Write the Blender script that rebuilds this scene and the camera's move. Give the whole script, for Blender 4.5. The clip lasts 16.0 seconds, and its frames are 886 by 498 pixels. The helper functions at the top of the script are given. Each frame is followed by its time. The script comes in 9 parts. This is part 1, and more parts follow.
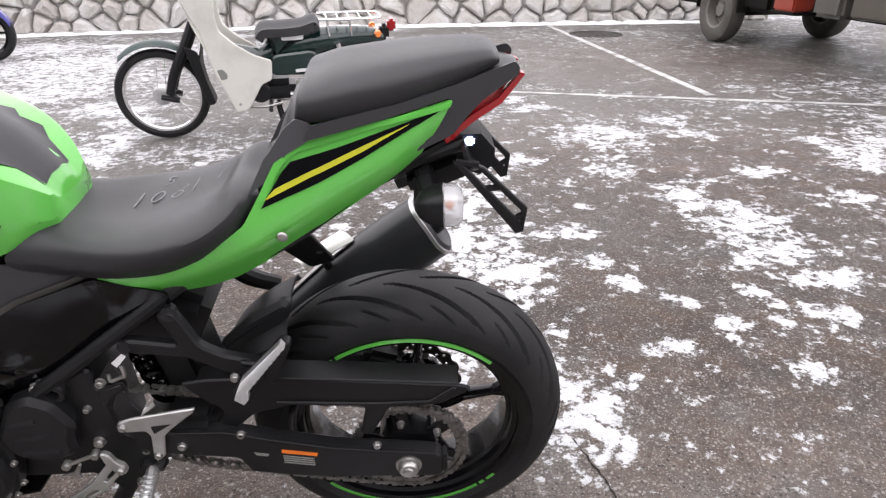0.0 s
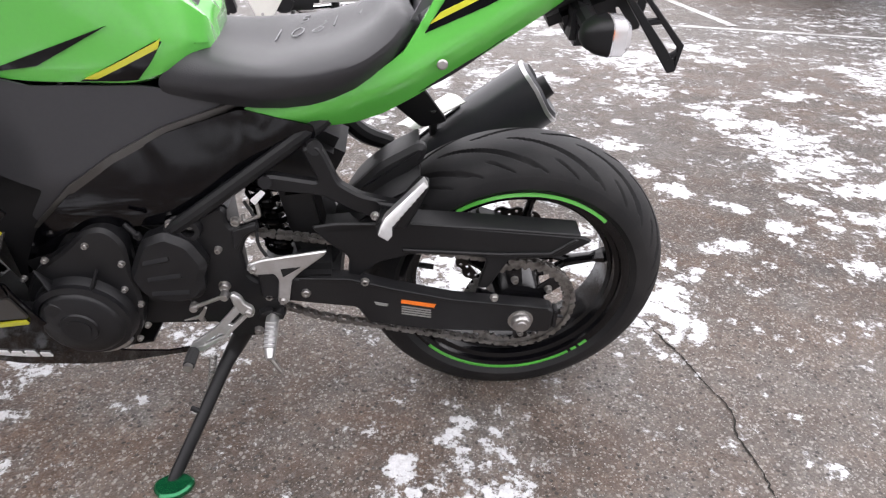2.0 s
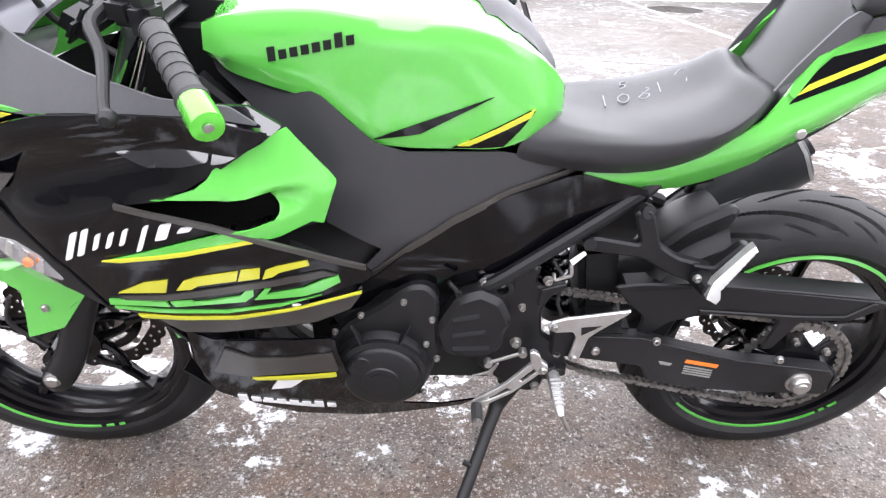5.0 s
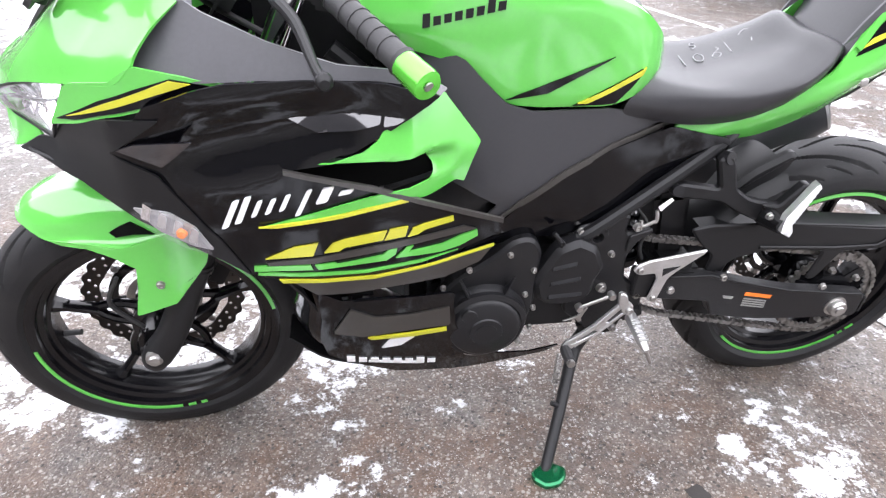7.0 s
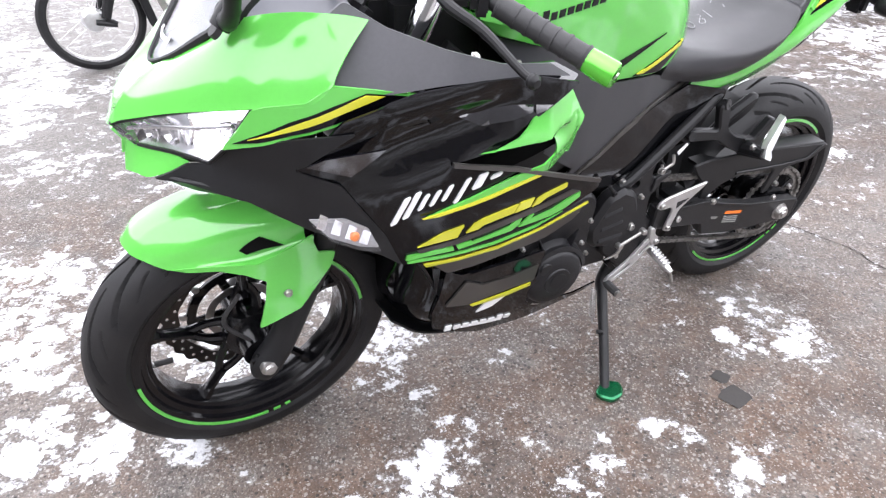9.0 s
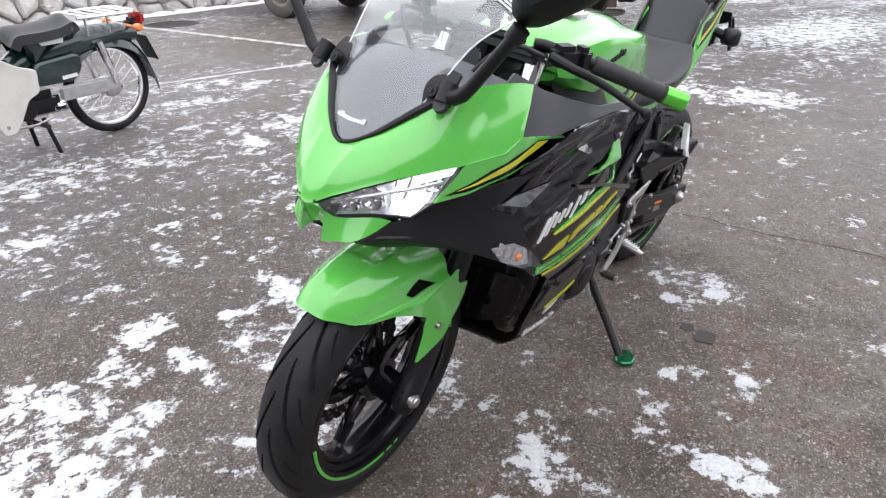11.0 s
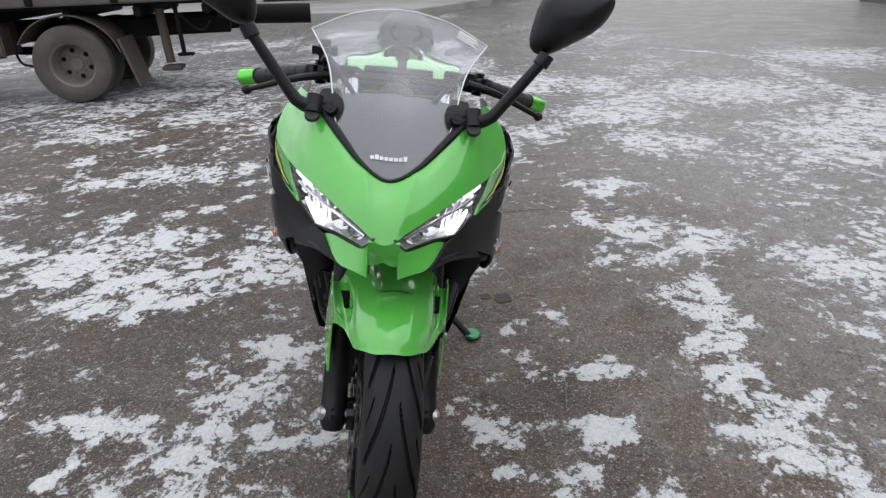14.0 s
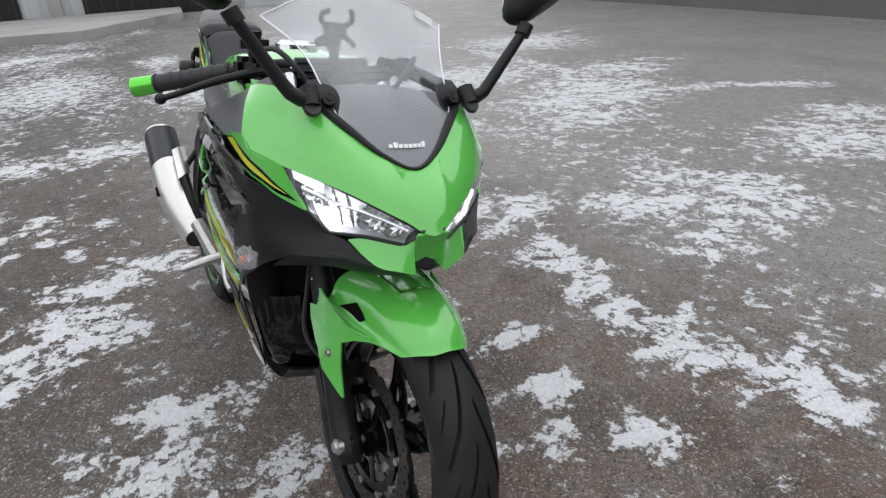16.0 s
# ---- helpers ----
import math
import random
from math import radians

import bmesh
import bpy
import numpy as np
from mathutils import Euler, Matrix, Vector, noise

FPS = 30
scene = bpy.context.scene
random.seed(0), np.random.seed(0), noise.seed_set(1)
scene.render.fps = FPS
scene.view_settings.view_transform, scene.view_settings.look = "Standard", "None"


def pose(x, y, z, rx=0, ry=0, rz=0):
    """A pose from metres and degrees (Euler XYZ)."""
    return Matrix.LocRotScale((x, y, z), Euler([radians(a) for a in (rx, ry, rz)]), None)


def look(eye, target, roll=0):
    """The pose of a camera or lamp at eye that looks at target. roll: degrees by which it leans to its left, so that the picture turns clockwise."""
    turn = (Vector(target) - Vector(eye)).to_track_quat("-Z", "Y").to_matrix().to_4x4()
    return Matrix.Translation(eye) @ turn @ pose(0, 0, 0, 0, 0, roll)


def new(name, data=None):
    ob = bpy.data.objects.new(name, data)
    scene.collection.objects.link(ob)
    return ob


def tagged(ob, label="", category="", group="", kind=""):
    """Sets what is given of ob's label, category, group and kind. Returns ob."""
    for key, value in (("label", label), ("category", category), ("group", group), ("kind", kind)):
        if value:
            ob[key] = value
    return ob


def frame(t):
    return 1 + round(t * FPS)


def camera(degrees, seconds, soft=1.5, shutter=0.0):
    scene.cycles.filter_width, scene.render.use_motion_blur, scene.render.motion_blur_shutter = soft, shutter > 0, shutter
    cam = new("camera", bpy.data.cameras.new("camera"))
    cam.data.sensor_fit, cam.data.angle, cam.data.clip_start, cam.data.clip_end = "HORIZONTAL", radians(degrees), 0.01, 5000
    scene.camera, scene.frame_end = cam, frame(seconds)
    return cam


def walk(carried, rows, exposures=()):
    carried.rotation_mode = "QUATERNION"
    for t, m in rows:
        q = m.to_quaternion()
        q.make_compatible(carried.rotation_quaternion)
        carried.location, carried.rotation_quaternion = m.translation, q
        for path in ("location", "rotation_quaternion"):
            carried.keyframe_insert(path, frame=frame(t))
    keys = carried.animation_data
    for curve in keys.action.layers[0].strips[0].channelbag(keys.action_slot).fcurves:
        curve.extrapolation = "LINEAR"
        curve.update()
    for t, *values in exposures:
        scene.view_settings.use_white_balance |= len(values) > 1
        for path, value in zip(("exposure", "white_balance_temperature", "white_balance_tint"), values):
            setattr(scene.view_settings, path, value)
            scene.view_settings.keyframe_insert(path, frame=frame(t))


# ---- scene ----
cam = camera(69.4, 16.0, soft=1.3)
# eye, target and roll of the hand-held camera, by seconds
PATH = [
    (0, (0.17, 0.271, 1.115), (0.016, 2.07, 0.256), -0.7),
    (0.5, (0.141, 0.263, 1.035), (0.013, 2.025, 0.099), -0.8),
    (1, (0.085, 0.241, 0.982), (-0.006, 1.987, 0.011), 0.9),
    (1.5, (0.027, 0.213, 0.971), (-0.067, 1.945, -0.023), 1.3),
    (2, (-0.066, 0.168, 0.975), (-0.164, 1.893, -0.033), 1.5),
    (2.5, (-0.151, 0.123, 0.979), (-0.235, 1.87, 0.01), 2.3),
    (3, (-0.226, 0.119, 0.98), (-0.373, 1.871, 0.026), 2.0),
    (3.5, (-0.312, 0.127, 0.973), (-0.443, 1.898, 0.053), 2.9),
    (4, (-0.4, 0.129, 0.983), (-0.527, 1.881, 0.026), 1.7),
    (4.5, (-0.449, 0.134, 0.985), (-0.586, 1.888, 0.035), 0.3),
    (5, (-0.529, 0.133, 1.009), (-0.724, 1.9, 0.094), 1.1),
    (5.2, (-0.568, 0.123, 1.022), (-0.787, 1.913, 0.157), 0.7),
    (7.3, (-0.901, 0.03, 0.997), (-0.739, 1.765, 0.015), 1.6),
    (7.5, (-0.952, 0.043, 0.998), (-0.706, 1.762, 0.005), 1.8),
    (8, (-1.072, 0.053, 1.013), (-0.71, 1.745, 0.01), 0.1),
    (8.5, (-1.175, 0.051, 1.024), (-0.773, 1.699, -0.035), 0.7),
    (9, (-1.332, 0.015, 1.064), (-0.762, 1.623, 0.019), 0.3),
    (9.5, (-1.484, -0.005, 1.1), (-0.847, 1.609, 0.104), -0.8),
    (9.7, (-1.53, 0.01, 1.103), (-0.849, 1.615, 0.123), -0.9),
    (11.8, (-2.214, 0.307, 1.14), (-0.756, 1.378, 0.288), -1.2),
    (12, (-2.247, 0.363, 1.126), (-0.738, 1.371, 0.284), -1.1),
    (12.5, (-2.302, 0.499, 1.135), (-0.67, 1.265, 0.27), -3.7),
    (13, (-2.334, 0.596, 1.145), (-0.63, 1.243, 0.321), -2.8),
    (13.5, (-2.413, 0.737, 1.155), (-0.621, 1.132, 0.36), -3.1),
    (14, (-2.459, 0.83, 1.157), (-0.643, 1.01, 0.339), -2.3),
    (14.5, (-2.431, 0.962, 1.126), (-0.604, 0.951, 0.313), -3.0),
    (15, (-2.372, 1.09, 1.124), (-0.581, 0.856, 0.266), -4.3),
    (15.5, (-2.345, 1.181, 1.126), (-0.575, 0.785, 0.284), -3.6),
    (16, (-2.354, 1.328, 1.125), (-0.649, 0.7, 0.289), -3.8),
]
# the film camera's exposure falls as it turns towards the open yard
EXPOSURE = [(0.0, 0.84, 6550, 17), (1.0, 0.94, 6550, 17), (2.0, 1.22, 6500, 16), (3.5, 1.69, 6400, 16), (5.0, 1.99, 6300, 16), (7.5, 1.93, 6250, 16), (8.5, 1.98, 6250, 16), (9.6, 1.34, 6250, 15), (12.0, 0.63, 6300, 13), (13.5, 0.13, 6300, 11), (14.5, 0.18, 6300, 10), (16.0, 0.19, 6300, 10)]
walk(cam, [(t, look(eye, target, roll)) for t, eye, target, roll in PATH], EXPOSURE)

# ---- light: a bright overcast winter sky ----
world = bpy.data.worlds.new("overcast_sky")
scene.world = world
world.use_nodes = True
wn, wl = world.node_tree.nodes, world.node_tree.links
sky = wn.new("ShaderNodeTexSky")
sky.sky_type, sky.sun_disc, sky.sun_elevation, sky.sun_rotation = "NISHITA", False, radians(76), radians(200)
sky.air_density, sky.dust_density, sky.ozone_density = 1.0, 4.0, 1.0
cloud = wn.new("ShaderNodeHueSaturation")
cloud.inputs["Saturation"].default_value = 0.05
wl.new(sky.outputs[0], cloud.inputs["Color"])
even = wn.new("ShaderNodeMix")
even.data_type = "RGBA"
even.inputs["Factor"].default_value = 0.85
even.inputs[7].default_value = (5.6, 5.7, 5.9, 1)
wl.new(cloud.outputs[0], even.inputs[6])
wl.new(even.outputs[2], wn["Background"].inputs["Color"])
wn["Background"].inputs["Strength"].default_value = 0.165
sun = new("sun", bpy.data.lights.new("sun", "SUN"))
sun.data.energy, sun.data.angle, sun.data.color = 1.2, radians(175), (1.0, 0.98, 0.95)
sun.matrix_world = look((-1, -2.6, 12), (0, 0, 0))

# ---- materials ----
def material(name, color, rough=0.5, metal=0.0, coat=0.0, vary=0.12, scale=30.0, bump=0.0, bump_scale=200.0, rough_vary=0.08, dirt=None, dirt_amount=0.0, dirt_scale=9.0, spec=0.5):
    """A surface with two scales of colour change, uneven gloss, fine relief, and grime of its own colour."""
    m = bpy.data.materials.new(name)
    m.use_nodes = True
    n, l = m.node_tree.nodes, m.node_tree.links
    b = n["Principled BSDF"]
    b.inputs["Metallic"].default_value, b.inputs["Coat Weight"].default_value = metal, coat
    b.inputs["Coat Roughness"].default_value = 0.06
    b.inputs["Specular IOR Level"].default_value = spec
    co = n.new("ShaderNodeTexCoord")
    fine, wide = n.new("ShaderNodeTexNoise"), n.new("ShaderNodeTexNoise")
    fine.inputs["Scale"].default_value, fine.inputs["Detail"].default_value = scale * 6, 4
    wide.inputs["Scale"].default_value, wide.inputs["Detail"].default_value = dirt_scale, 6
    for x in (fine, wide):
        l.new(co.outputs["Object"], x.inputs["Vector"])
    ramp = n.new("ShaderNodeMapRange")
    ramp.inputs["To Min"].default_value, ramp.inputs["To Max"].default_value = 1 - vary, 1 + vary
    l.new(fine.outputs["Fac"], ramp.inputs["Value"])
    tone = n.new("ShaderNodeMix")
    tone.data_type, tone.blend_type = "RGBA", "MULTIPLY"
    tone.inputs["Factor"].default_value = 1.0
    tone.inputs[6].default_value = (*color, 1)
    l.new(ramp.outputs[0], tone.inputs[7])
    out = tone.outputs[2]
    if dirt:
        grime = n.new("ShaderNodeMapRange")
        grime.inputs["From Min"].default_value, grime.inputs["From Max"].default_value = 0.45, 0.75
        grime.inputs["To Max"].default_value = dirt_amount
        l.new(wide.outputs["Fac"], grime.inputs["Value"])
        mix = n.new("ShaderNodeMix")
        mix.data_type = "RGBA"
        l.new(grime.outputs[0], mix.inputs["Factor"])
        l.new(out, mix.inputs[6])
        mix.inputs[7].default_value = (*dirt, 1)
        out = mix.outputs[2]
    l.new(out, b.inputs["Base Color"])
    r = n.new("ShaderNodeMapRange")
    r.inputs["To Min"].default_value, r.inputs["To Max"].default_value = max(0.02, rough - rough_vary), min(1, rough + rough_vary)
    l.new(wide.outputs["Fac"], r.inputs["Value"])
    l.new(r.outputs[0], b.inputs["Roughness"])
    if bump:
        grain, bu = n.new("ShaderNodeTexNoise"), n.new("ShaderNodeBump")
        grain.inputs["Scale"].default_value, grain.inputs["Detail"].default_value = bump_scale, 3
        bu.inputs["Strength"].default_value, bu.inputs["Distance"].default_value = bump, 0.002
        l.new(co.outputs["Object"], grain.inputs["Vector"])
        l.new(grain.outputs["Fac"], bu.inputs["Height"])
        l.new(bu.outputs[0], b.inputs["Normal"])
    return m


def clear(name, color=(1, 1, 1), rough=0.02, ior=1.45):
    m = bpy.data.materials.new(name)
    m.use_nodes = True
    b = m.node_tree.nodes["Principled BSDF"]
    b.inputs["Base Color"].default_value = (*color, 1)
    b.inputs["Roughness"].default_value, b.inputs["Transmission Weight"].default_value, b.inputs["IOR"].default_value = rough, 1.0, ior
    return m


def pane(name, color, skin, haze, haze_color, rough):
    """Clear plastic: lets light straight through, with a glossy skin and a little milky haze."""
    m = bpy.data.materials.new(name)
    m.use_nodes = True
    n, l = m.node_tree.nodes, m.node_tree.links
    see, shine, milk, mix, top, fr = (n.new(k) for k in ("ShaderNodeBsdfTransparent", "ShaderNodeBsdfGlossy", "ShaderNodeBsdfDiffuse", "ShaderNodeMixShader", "ShaderNodeMixShader", "ShaderNodeLayerWeight"))
    power, gain = n.new("ShaderNodeMath"), n.new("ShaderNodeMapRange")
    power.operation, power.inputs[1].default_value = "POWER", 4.0
    gain.inputs["To Min"].default_value, gain.inputs["To Max"].default_value = skin, 0.75
    see.inputs["Color"].default_value, milk.inputs["Color"].default_value = (*color, 1), (*haze_color, 1)
    shine.inputs["Roughness"].default_value, mix.inputs[0].default_value = rough, haze
    l.new(see.outputs[0], mix.inputs[1])
    l.new(milk.outputs[0], mix.inputs[2])
    l.new(fr.outputs["Facing"], power.inputs[0])
    l.new(power.outputs[0], gain.inputs["Value"])
    l.new(gain.outputs[0], top.inputs[0])
    l.new(mix.outputs[0], top.inputs[1])
    l.new(shine.outputs[0], top.inputs[2])
    l.new(top.outputs[0], n["Material Output"].inputs["Surface"])
    return m


def glowing(name, color, strength):
    m = bpy.data.materials.new(name)
    m.use_nodes = True
    b = m.node_tree.nodes["Principled BSDF"]
    b.inputs["Base Color"].default_value = (*color, 1)
    b.inputs["Emission Color"].default_value, b.inputs["Emission Strength"].default_value = (*color, 1), strength
    return m


SALT = (0.28, 0.27, 0.26)
GREEN = material("lime_paint", (0.112, 0.50, 0.075), 0.16, coat=0.9, vary=0.04, rough_vary=0.04, dirt=(0.15, 0.50, 0.13), dirt_amount=0.16, dirt_scale=5, spec=0.5)
YELLOW = material("yellow_decal", (0.56, 0.55, 0.03), 0.3, coat=0.5, vary=0.05)
GLOSS = material("gloss_black_paint", (0.0022, 0.0022, 0.0032), 0.08, coat=0.10, vary=0.2, rough_vary=0.04, dirt=(0.009, 0.009, 0.009), dirt_amount=0.2, dirt_scale=7, spec=0.30)
COATED = material("clear_coated_black", (0.010, 0.010, 0.013), 0.06, coat=1.0, vary=0.1, rough_vary=0.03, spec=1.0)
DARK = material("matt_black_plastic", (0.0085, 0.0085, 0.0095), 0.44, vary=0.2, bump=0.05, bump_scale=500, dirt=(0.022, 0.022, 0.022), dirt_amount=0.28, spec=0.30)
GREY = material("satin_grey_plastic", (0.038, 0.038, 0.042), 0.40, vary=0.10, bump=0.03, bump_scale=500, dirt=(0.044, 0.044, 0.046), dirt_amount=0.3, spec=0.45)
BROWN = material("graphite_paint", (0.050, 0.046, 0.043), 0.32, metal=0.3, coat=0.3, vary=0.1, dirt=(0.14, 0.14, 0.13), dirt_amount=0.3)
PANELGREY = material("grey_inner_plastic", (0.075, 0.075, 0.082), 0.40, vary=0.10, bump=0.03, bump_scale=500, dirt=(0.065, 0.065, 0.068), dirt_amount=0.3, spec=0.4)
DASHGREY = material("smooth_grey_dash", (0.075, 0.076, 0.084), 0.5, vary=0.06, spec=0.3)
VINYL = material("seat_vinyl", (0.026, 0.026, 0.029), 0.42, vary=0.12, bump=0.25, bump_scale=700, dirt=(0.045, 0.045, 0.046), dirt_amount=0.30)
RUBBER = material("tyre_rubber", (0.010, 0.010, 0.011), 0.58, vary=0.2, bump=0.15, bump_scale=400, dirt=(0.035, 0.033, 0.032), dirt_amount=0.40, spec=0.32, dirt_scale=12)
GRIP = material("grip_rubber", (0.025, 0.025, 0.026), 0.6, vary=0.15, bump=0.2, bump_scale=500)
RIM = material("black_rim", (0.0030, 0.0030, 0.0040), 0.18, coat=0.15, vary=0.2, dirt=SALT, dirt_amount=0.02, dirt_scale=14, spec=0.32)
ENGINE = material("black_engine_casting", (0.0095, 0.0095, 0.0108), 0.38, vary=0.25, bump=0.2, bump_scale=600, dirt=(0.026, 0.025, 0.024), dirt_amount=0.30, spec=0.32, dirt_scale=10)
ALLOY = material("bare_alloy", (0.62, 0.62, 0.62), 0.36, metal=0.85, vary=0.1, dirt=(0.35, 0.33, 0.30), dirt_amount=0.5, dirt_scale=20)
DISC = material("heat_dulled_disc_steel", (0.055, 0.050, 0.047), 0.38, metal=0.75, vary=0.2, dirt=(0.12, 0.09, 0.07), dirt_amount=0.4, dirt_scale=25)
STEEL = material("zinc_steel", (0.46, 0.45, 0.44), 0.32, metal=0.9, vary=0.12, dirt=(0.25, 0.22, 0.18), dirt_amount=0.5, dirt_scale=40)
CHAIN = material("oily_chain_steel", (0.26, 0.25, 0.24), 0.42, metal=0.8, vary=0.35, dirt=(0.04, 0.032, 0.026), dirt_amount=0.8, dirt_scale=60)
SHIELD = material("brushed_heat_shield", (0.66, 0.65, 0.63), 0.34, metal=0.9, vary=0.1)
MUFFLER = material("black_muffler", (0.026, 0.027, 0.031), 0.38, vary=0.15, dirt=(0.05, 0.05, 0.05), dirt_amount=0.25, spec=0.5)
CHROME = material("chrome", (0.86, 0.86, 0.87), 0.10, metal=1.0, vary=0.03, rough_vary=0.04)
REFLECT = material("headlight_bowl", (0.84, 0.85, 0.87), 0.22, metal=0.55, vary=0.15, scale=8)
WHITE = material("white_print", (0.80, 0.80, 0.80), 0.5, vary=0.06)
CHALK = material("chalk", (0.27, 0.27, 0.28), 0.9, vary=0.5, scale=140)
ORANGE = material("orange_print", (0.85, 0.20, 0.02), 0.45, vary=0.08)
TEXTGREY = material("grey_print", (0.22, 0.22, 0.21), 0.6, vary=0.2)
FOOT = material("green_anodised_alloy", (0.008, 0.16, 0.060), 0.22, metal=0.7, coat=0.4, vary=0.1)
LIMEALLOY = material("lime_anodised_alloy", (0.13, 0.62, 0.06), 0.25, metal=0.6, coat=0.3, vary=0.05)
RED = material("red_lens", (0.34, 0.010, 0.012), 0.12, coat=0.6, vary=0.1)
AMBER = material("amber_bulb", (0.85, 0.25, 0.06), 0.25, coat=0.3, vary=0.1)
BOWL = material("dull_reflector_bowl", (0.42, 0.42, 0.43), 0.30, metal=0.4, vary=0.3, scale=40)
RIBBED = pane("ribbed_clear_lens", (0.95, 0.95, 0.96), 0.10, 0.34, (0.80, 0.80, 0.82), 0.08)
SCREEN = pane("clear_windscreen", (0.93, 0.94, 0.96), 0.085, 0.03, (0.70, 0.71, 0.75), 0.03)
EDGE = material("polished_screen_edge", (0.75, 0.76, 0.78), 0.15, coat=0.5, vary=0.1)
LENS = pane("clear_lens", (0.98, 0.98, 0.99), 0.02, 0.03, (0.8, 0.8, 0.82), 0.02)
# near-black that puts the shade inside openings into the colour
VOID = material("opening_shade", (0.003, 0.003, 0.003), 0.9, vary=0.2, spec=0.1)
LED = glowing("white_led", (1.0, 0.99, 0.97), 5.0)
PLATELED = glowing("blue_white_plate_led", (0.55, 0.62, 1.0), 3.0)
# weak glow that stands in for the headlights' white reflection
LAMPSHEEN = glowing("lamp_sheen_glow", (0.93, 0.96, 1.0), 1.0)


# ---- mesh tools ----
def link_mesh(name, bm, mat, smooth=True, sharp=0.62):
    bmesh.ops.recalc_face_normals(bm, faces=bm.faces[:])
    if smooth:
        for f in bm.faces:
            f.smooth = True
        for e in bm.edges:
            if len(e.link_faces) == 2 and e.calc_face_angle(0) > sharp:
                e.smooth = False
    me = bpy.data.meshes.new(name)
    bm.to_mesh(me)
    bm.free()
    me.materials.append(mat)
    return me


def part(name, bm, mat, parent, label="", smooth=True):
    """One bmesh as one mesh object under a thing or a part."""
    ob = new(name, link_mesh(name, bm, mat, smooth))
    ob.parent = parent
    return tagged(ob, label)


def thing(name, label, category, m, group="", kind=""):
    ob = new(name)
    ob.empty_display_size = 0.2
    ob.matrix_world = m
    return tagged(ob, label, category, group, kind)


def mirrored(bm):
    """A copy of bm on the other side of the y = 0 plane."""
    c = bm.copy()
    for v in c.verts:
        v.co.y = -v.co.y
    bmesh.ops.reverse_faces(c, faces=c.faces[:])
    return c


def merged(*bms):
    out = bmesh.new()
    for b in bms:
        me = bpy.data.meshes.new("joined")
        b.to_mesh(me)
        b.free()
        out.from_mesh(me)
        bpy.data.meshes.remove(me)
    return out


def catmull(p, n, closed=False):
    """A smooth line through the points p, n steps to each span."""
    p = [np.array(q, float) for q in p]
    k, out = len(p), []
    for i in range(k if closed else k - 1):
        if closed:
            a, b, c, d = p[i - 1], p[i], p[(i + 1) % k], p[(i + 2) % k]
        else:
            b, c = p[i], p[i + 1]
            a = p[i - 1] if i else 2 * b - c
            d = p[i + 2] if i + 2 < k else 2 * c - b
        for j in range(n):
            t = j / n
            out.append(0.5 * (2 * b + (c - a) * t + (2 * a - 5 * b + 4 * c - d) * t * t + (3 * b - a - 3 * c + d) * t ** 3))
    if not closed:
        out.append(p[-1])
    return out


def rounded(pts, r=0.012, n=4):
    """An outline with its corners rounded off."""
    out, k = [], len(pts)
    for i in range(k):
        a, b, c = (np.array(pts[j % k], float)[:2] for j in (i - 1, i, i + 1))
        la, lc = np.linalg.norm(a - b), np.linalg.norm(c - b)
        s, e = b + (a - b) * min(0.45, r / la), b + (c - b) * min(0.45, r / lc)
        for j in range(n + 1):
            t = j / n
            out.append((1 - t) ** 2 * s + 2 * t * (1 - t) * b + t * t * e)
    return out


def sheet(outline, depth, thick=0.004, cell=0.03, r=0.008, lift=0.0):
    """A curved panel: an outline in the bike's side view, set at the sideways depth(x, z), with thickness."""
    pts = rounded(outline, r) if r else outline
    bm = bmesh.new()
    bm.faces.new([bm.verts.new((q[0], 0, q[1])) for q in pts])
    for axis in (0, 2):
        lo, hi = min(v.co[axis] for v in bm.verts), max(v.co[axis] for v in bm.verts)
        for k in range(int(lo // cell), int(hi // cell) + 2):
            no = [0, 0, 0]
            no[axis] = 1
            co = [0, 0, 0]
            co[axis] = k * cell + 0.0013
            bmesh.ops.bisect_plane(bm, geom=bm.verts[:] + bm.edges[:] + bm.faces[:], plane_co=co, plane_no=no)
    bmesh.ops.triangulate(bm, faces=bm.faces[:])
    top = list(bm.faces)
    rim = [e for e in bm.edges if len(e.link_faces) == 1]
    inner = {}
    for v in list(bm.verts):
        d = float(depth(v.co.x, v.co.z)) + lift
        v.co.y = d
        inner[v] = bm.verts.new((v.co.x, d - thick, v.co.z))
    for f in top:
        bm.faces.new([inner[v] for v in reversed(f.verts)])
    for e in rim:
        a, b = e.verts
        bm.faces.new((a, b, inner[b], inner[a]))
    return bm


def patch(rows, nu=5, nv=5, thick=0.004, sym=False, relief=None):
    """A smooth surface through rows of points; sym: the first row lies on the middle plane and the rest is mirrored."""
    if sym:
        rows = [[(x, -y, z) for x, y, z in r] for r in reversed(rows[1:])] + list(rows)
    fine = [catmull(r, nv) for r in rows]
    cols = [catmull([r[j] for r in fine], nu) for j in range(len(fine[0]))]
    bm = bmesh.new()
    grid = [[bm.verts.new(relief(*p) if relief else p) for p in c] for c in cols]
    for i in range(len(grid) - 1):
        for j in range(len(grid[0]) - 1):
            bm.faces.new((grid[i][j], grid[i + 1][j], grid[i + 1][j + 1], grid[i][j + 1]))
    bmesh.ops.remove_doubles(bm, verts=bm.verts[:], dist=1e-5)
    if thick:
        bmesh.ops.recalc_face_normals(bm, faces=bm.faces[:])
        bmesh.ops.solidify(bm, geom=bm.faces[:], thickness=thick)
    return bm


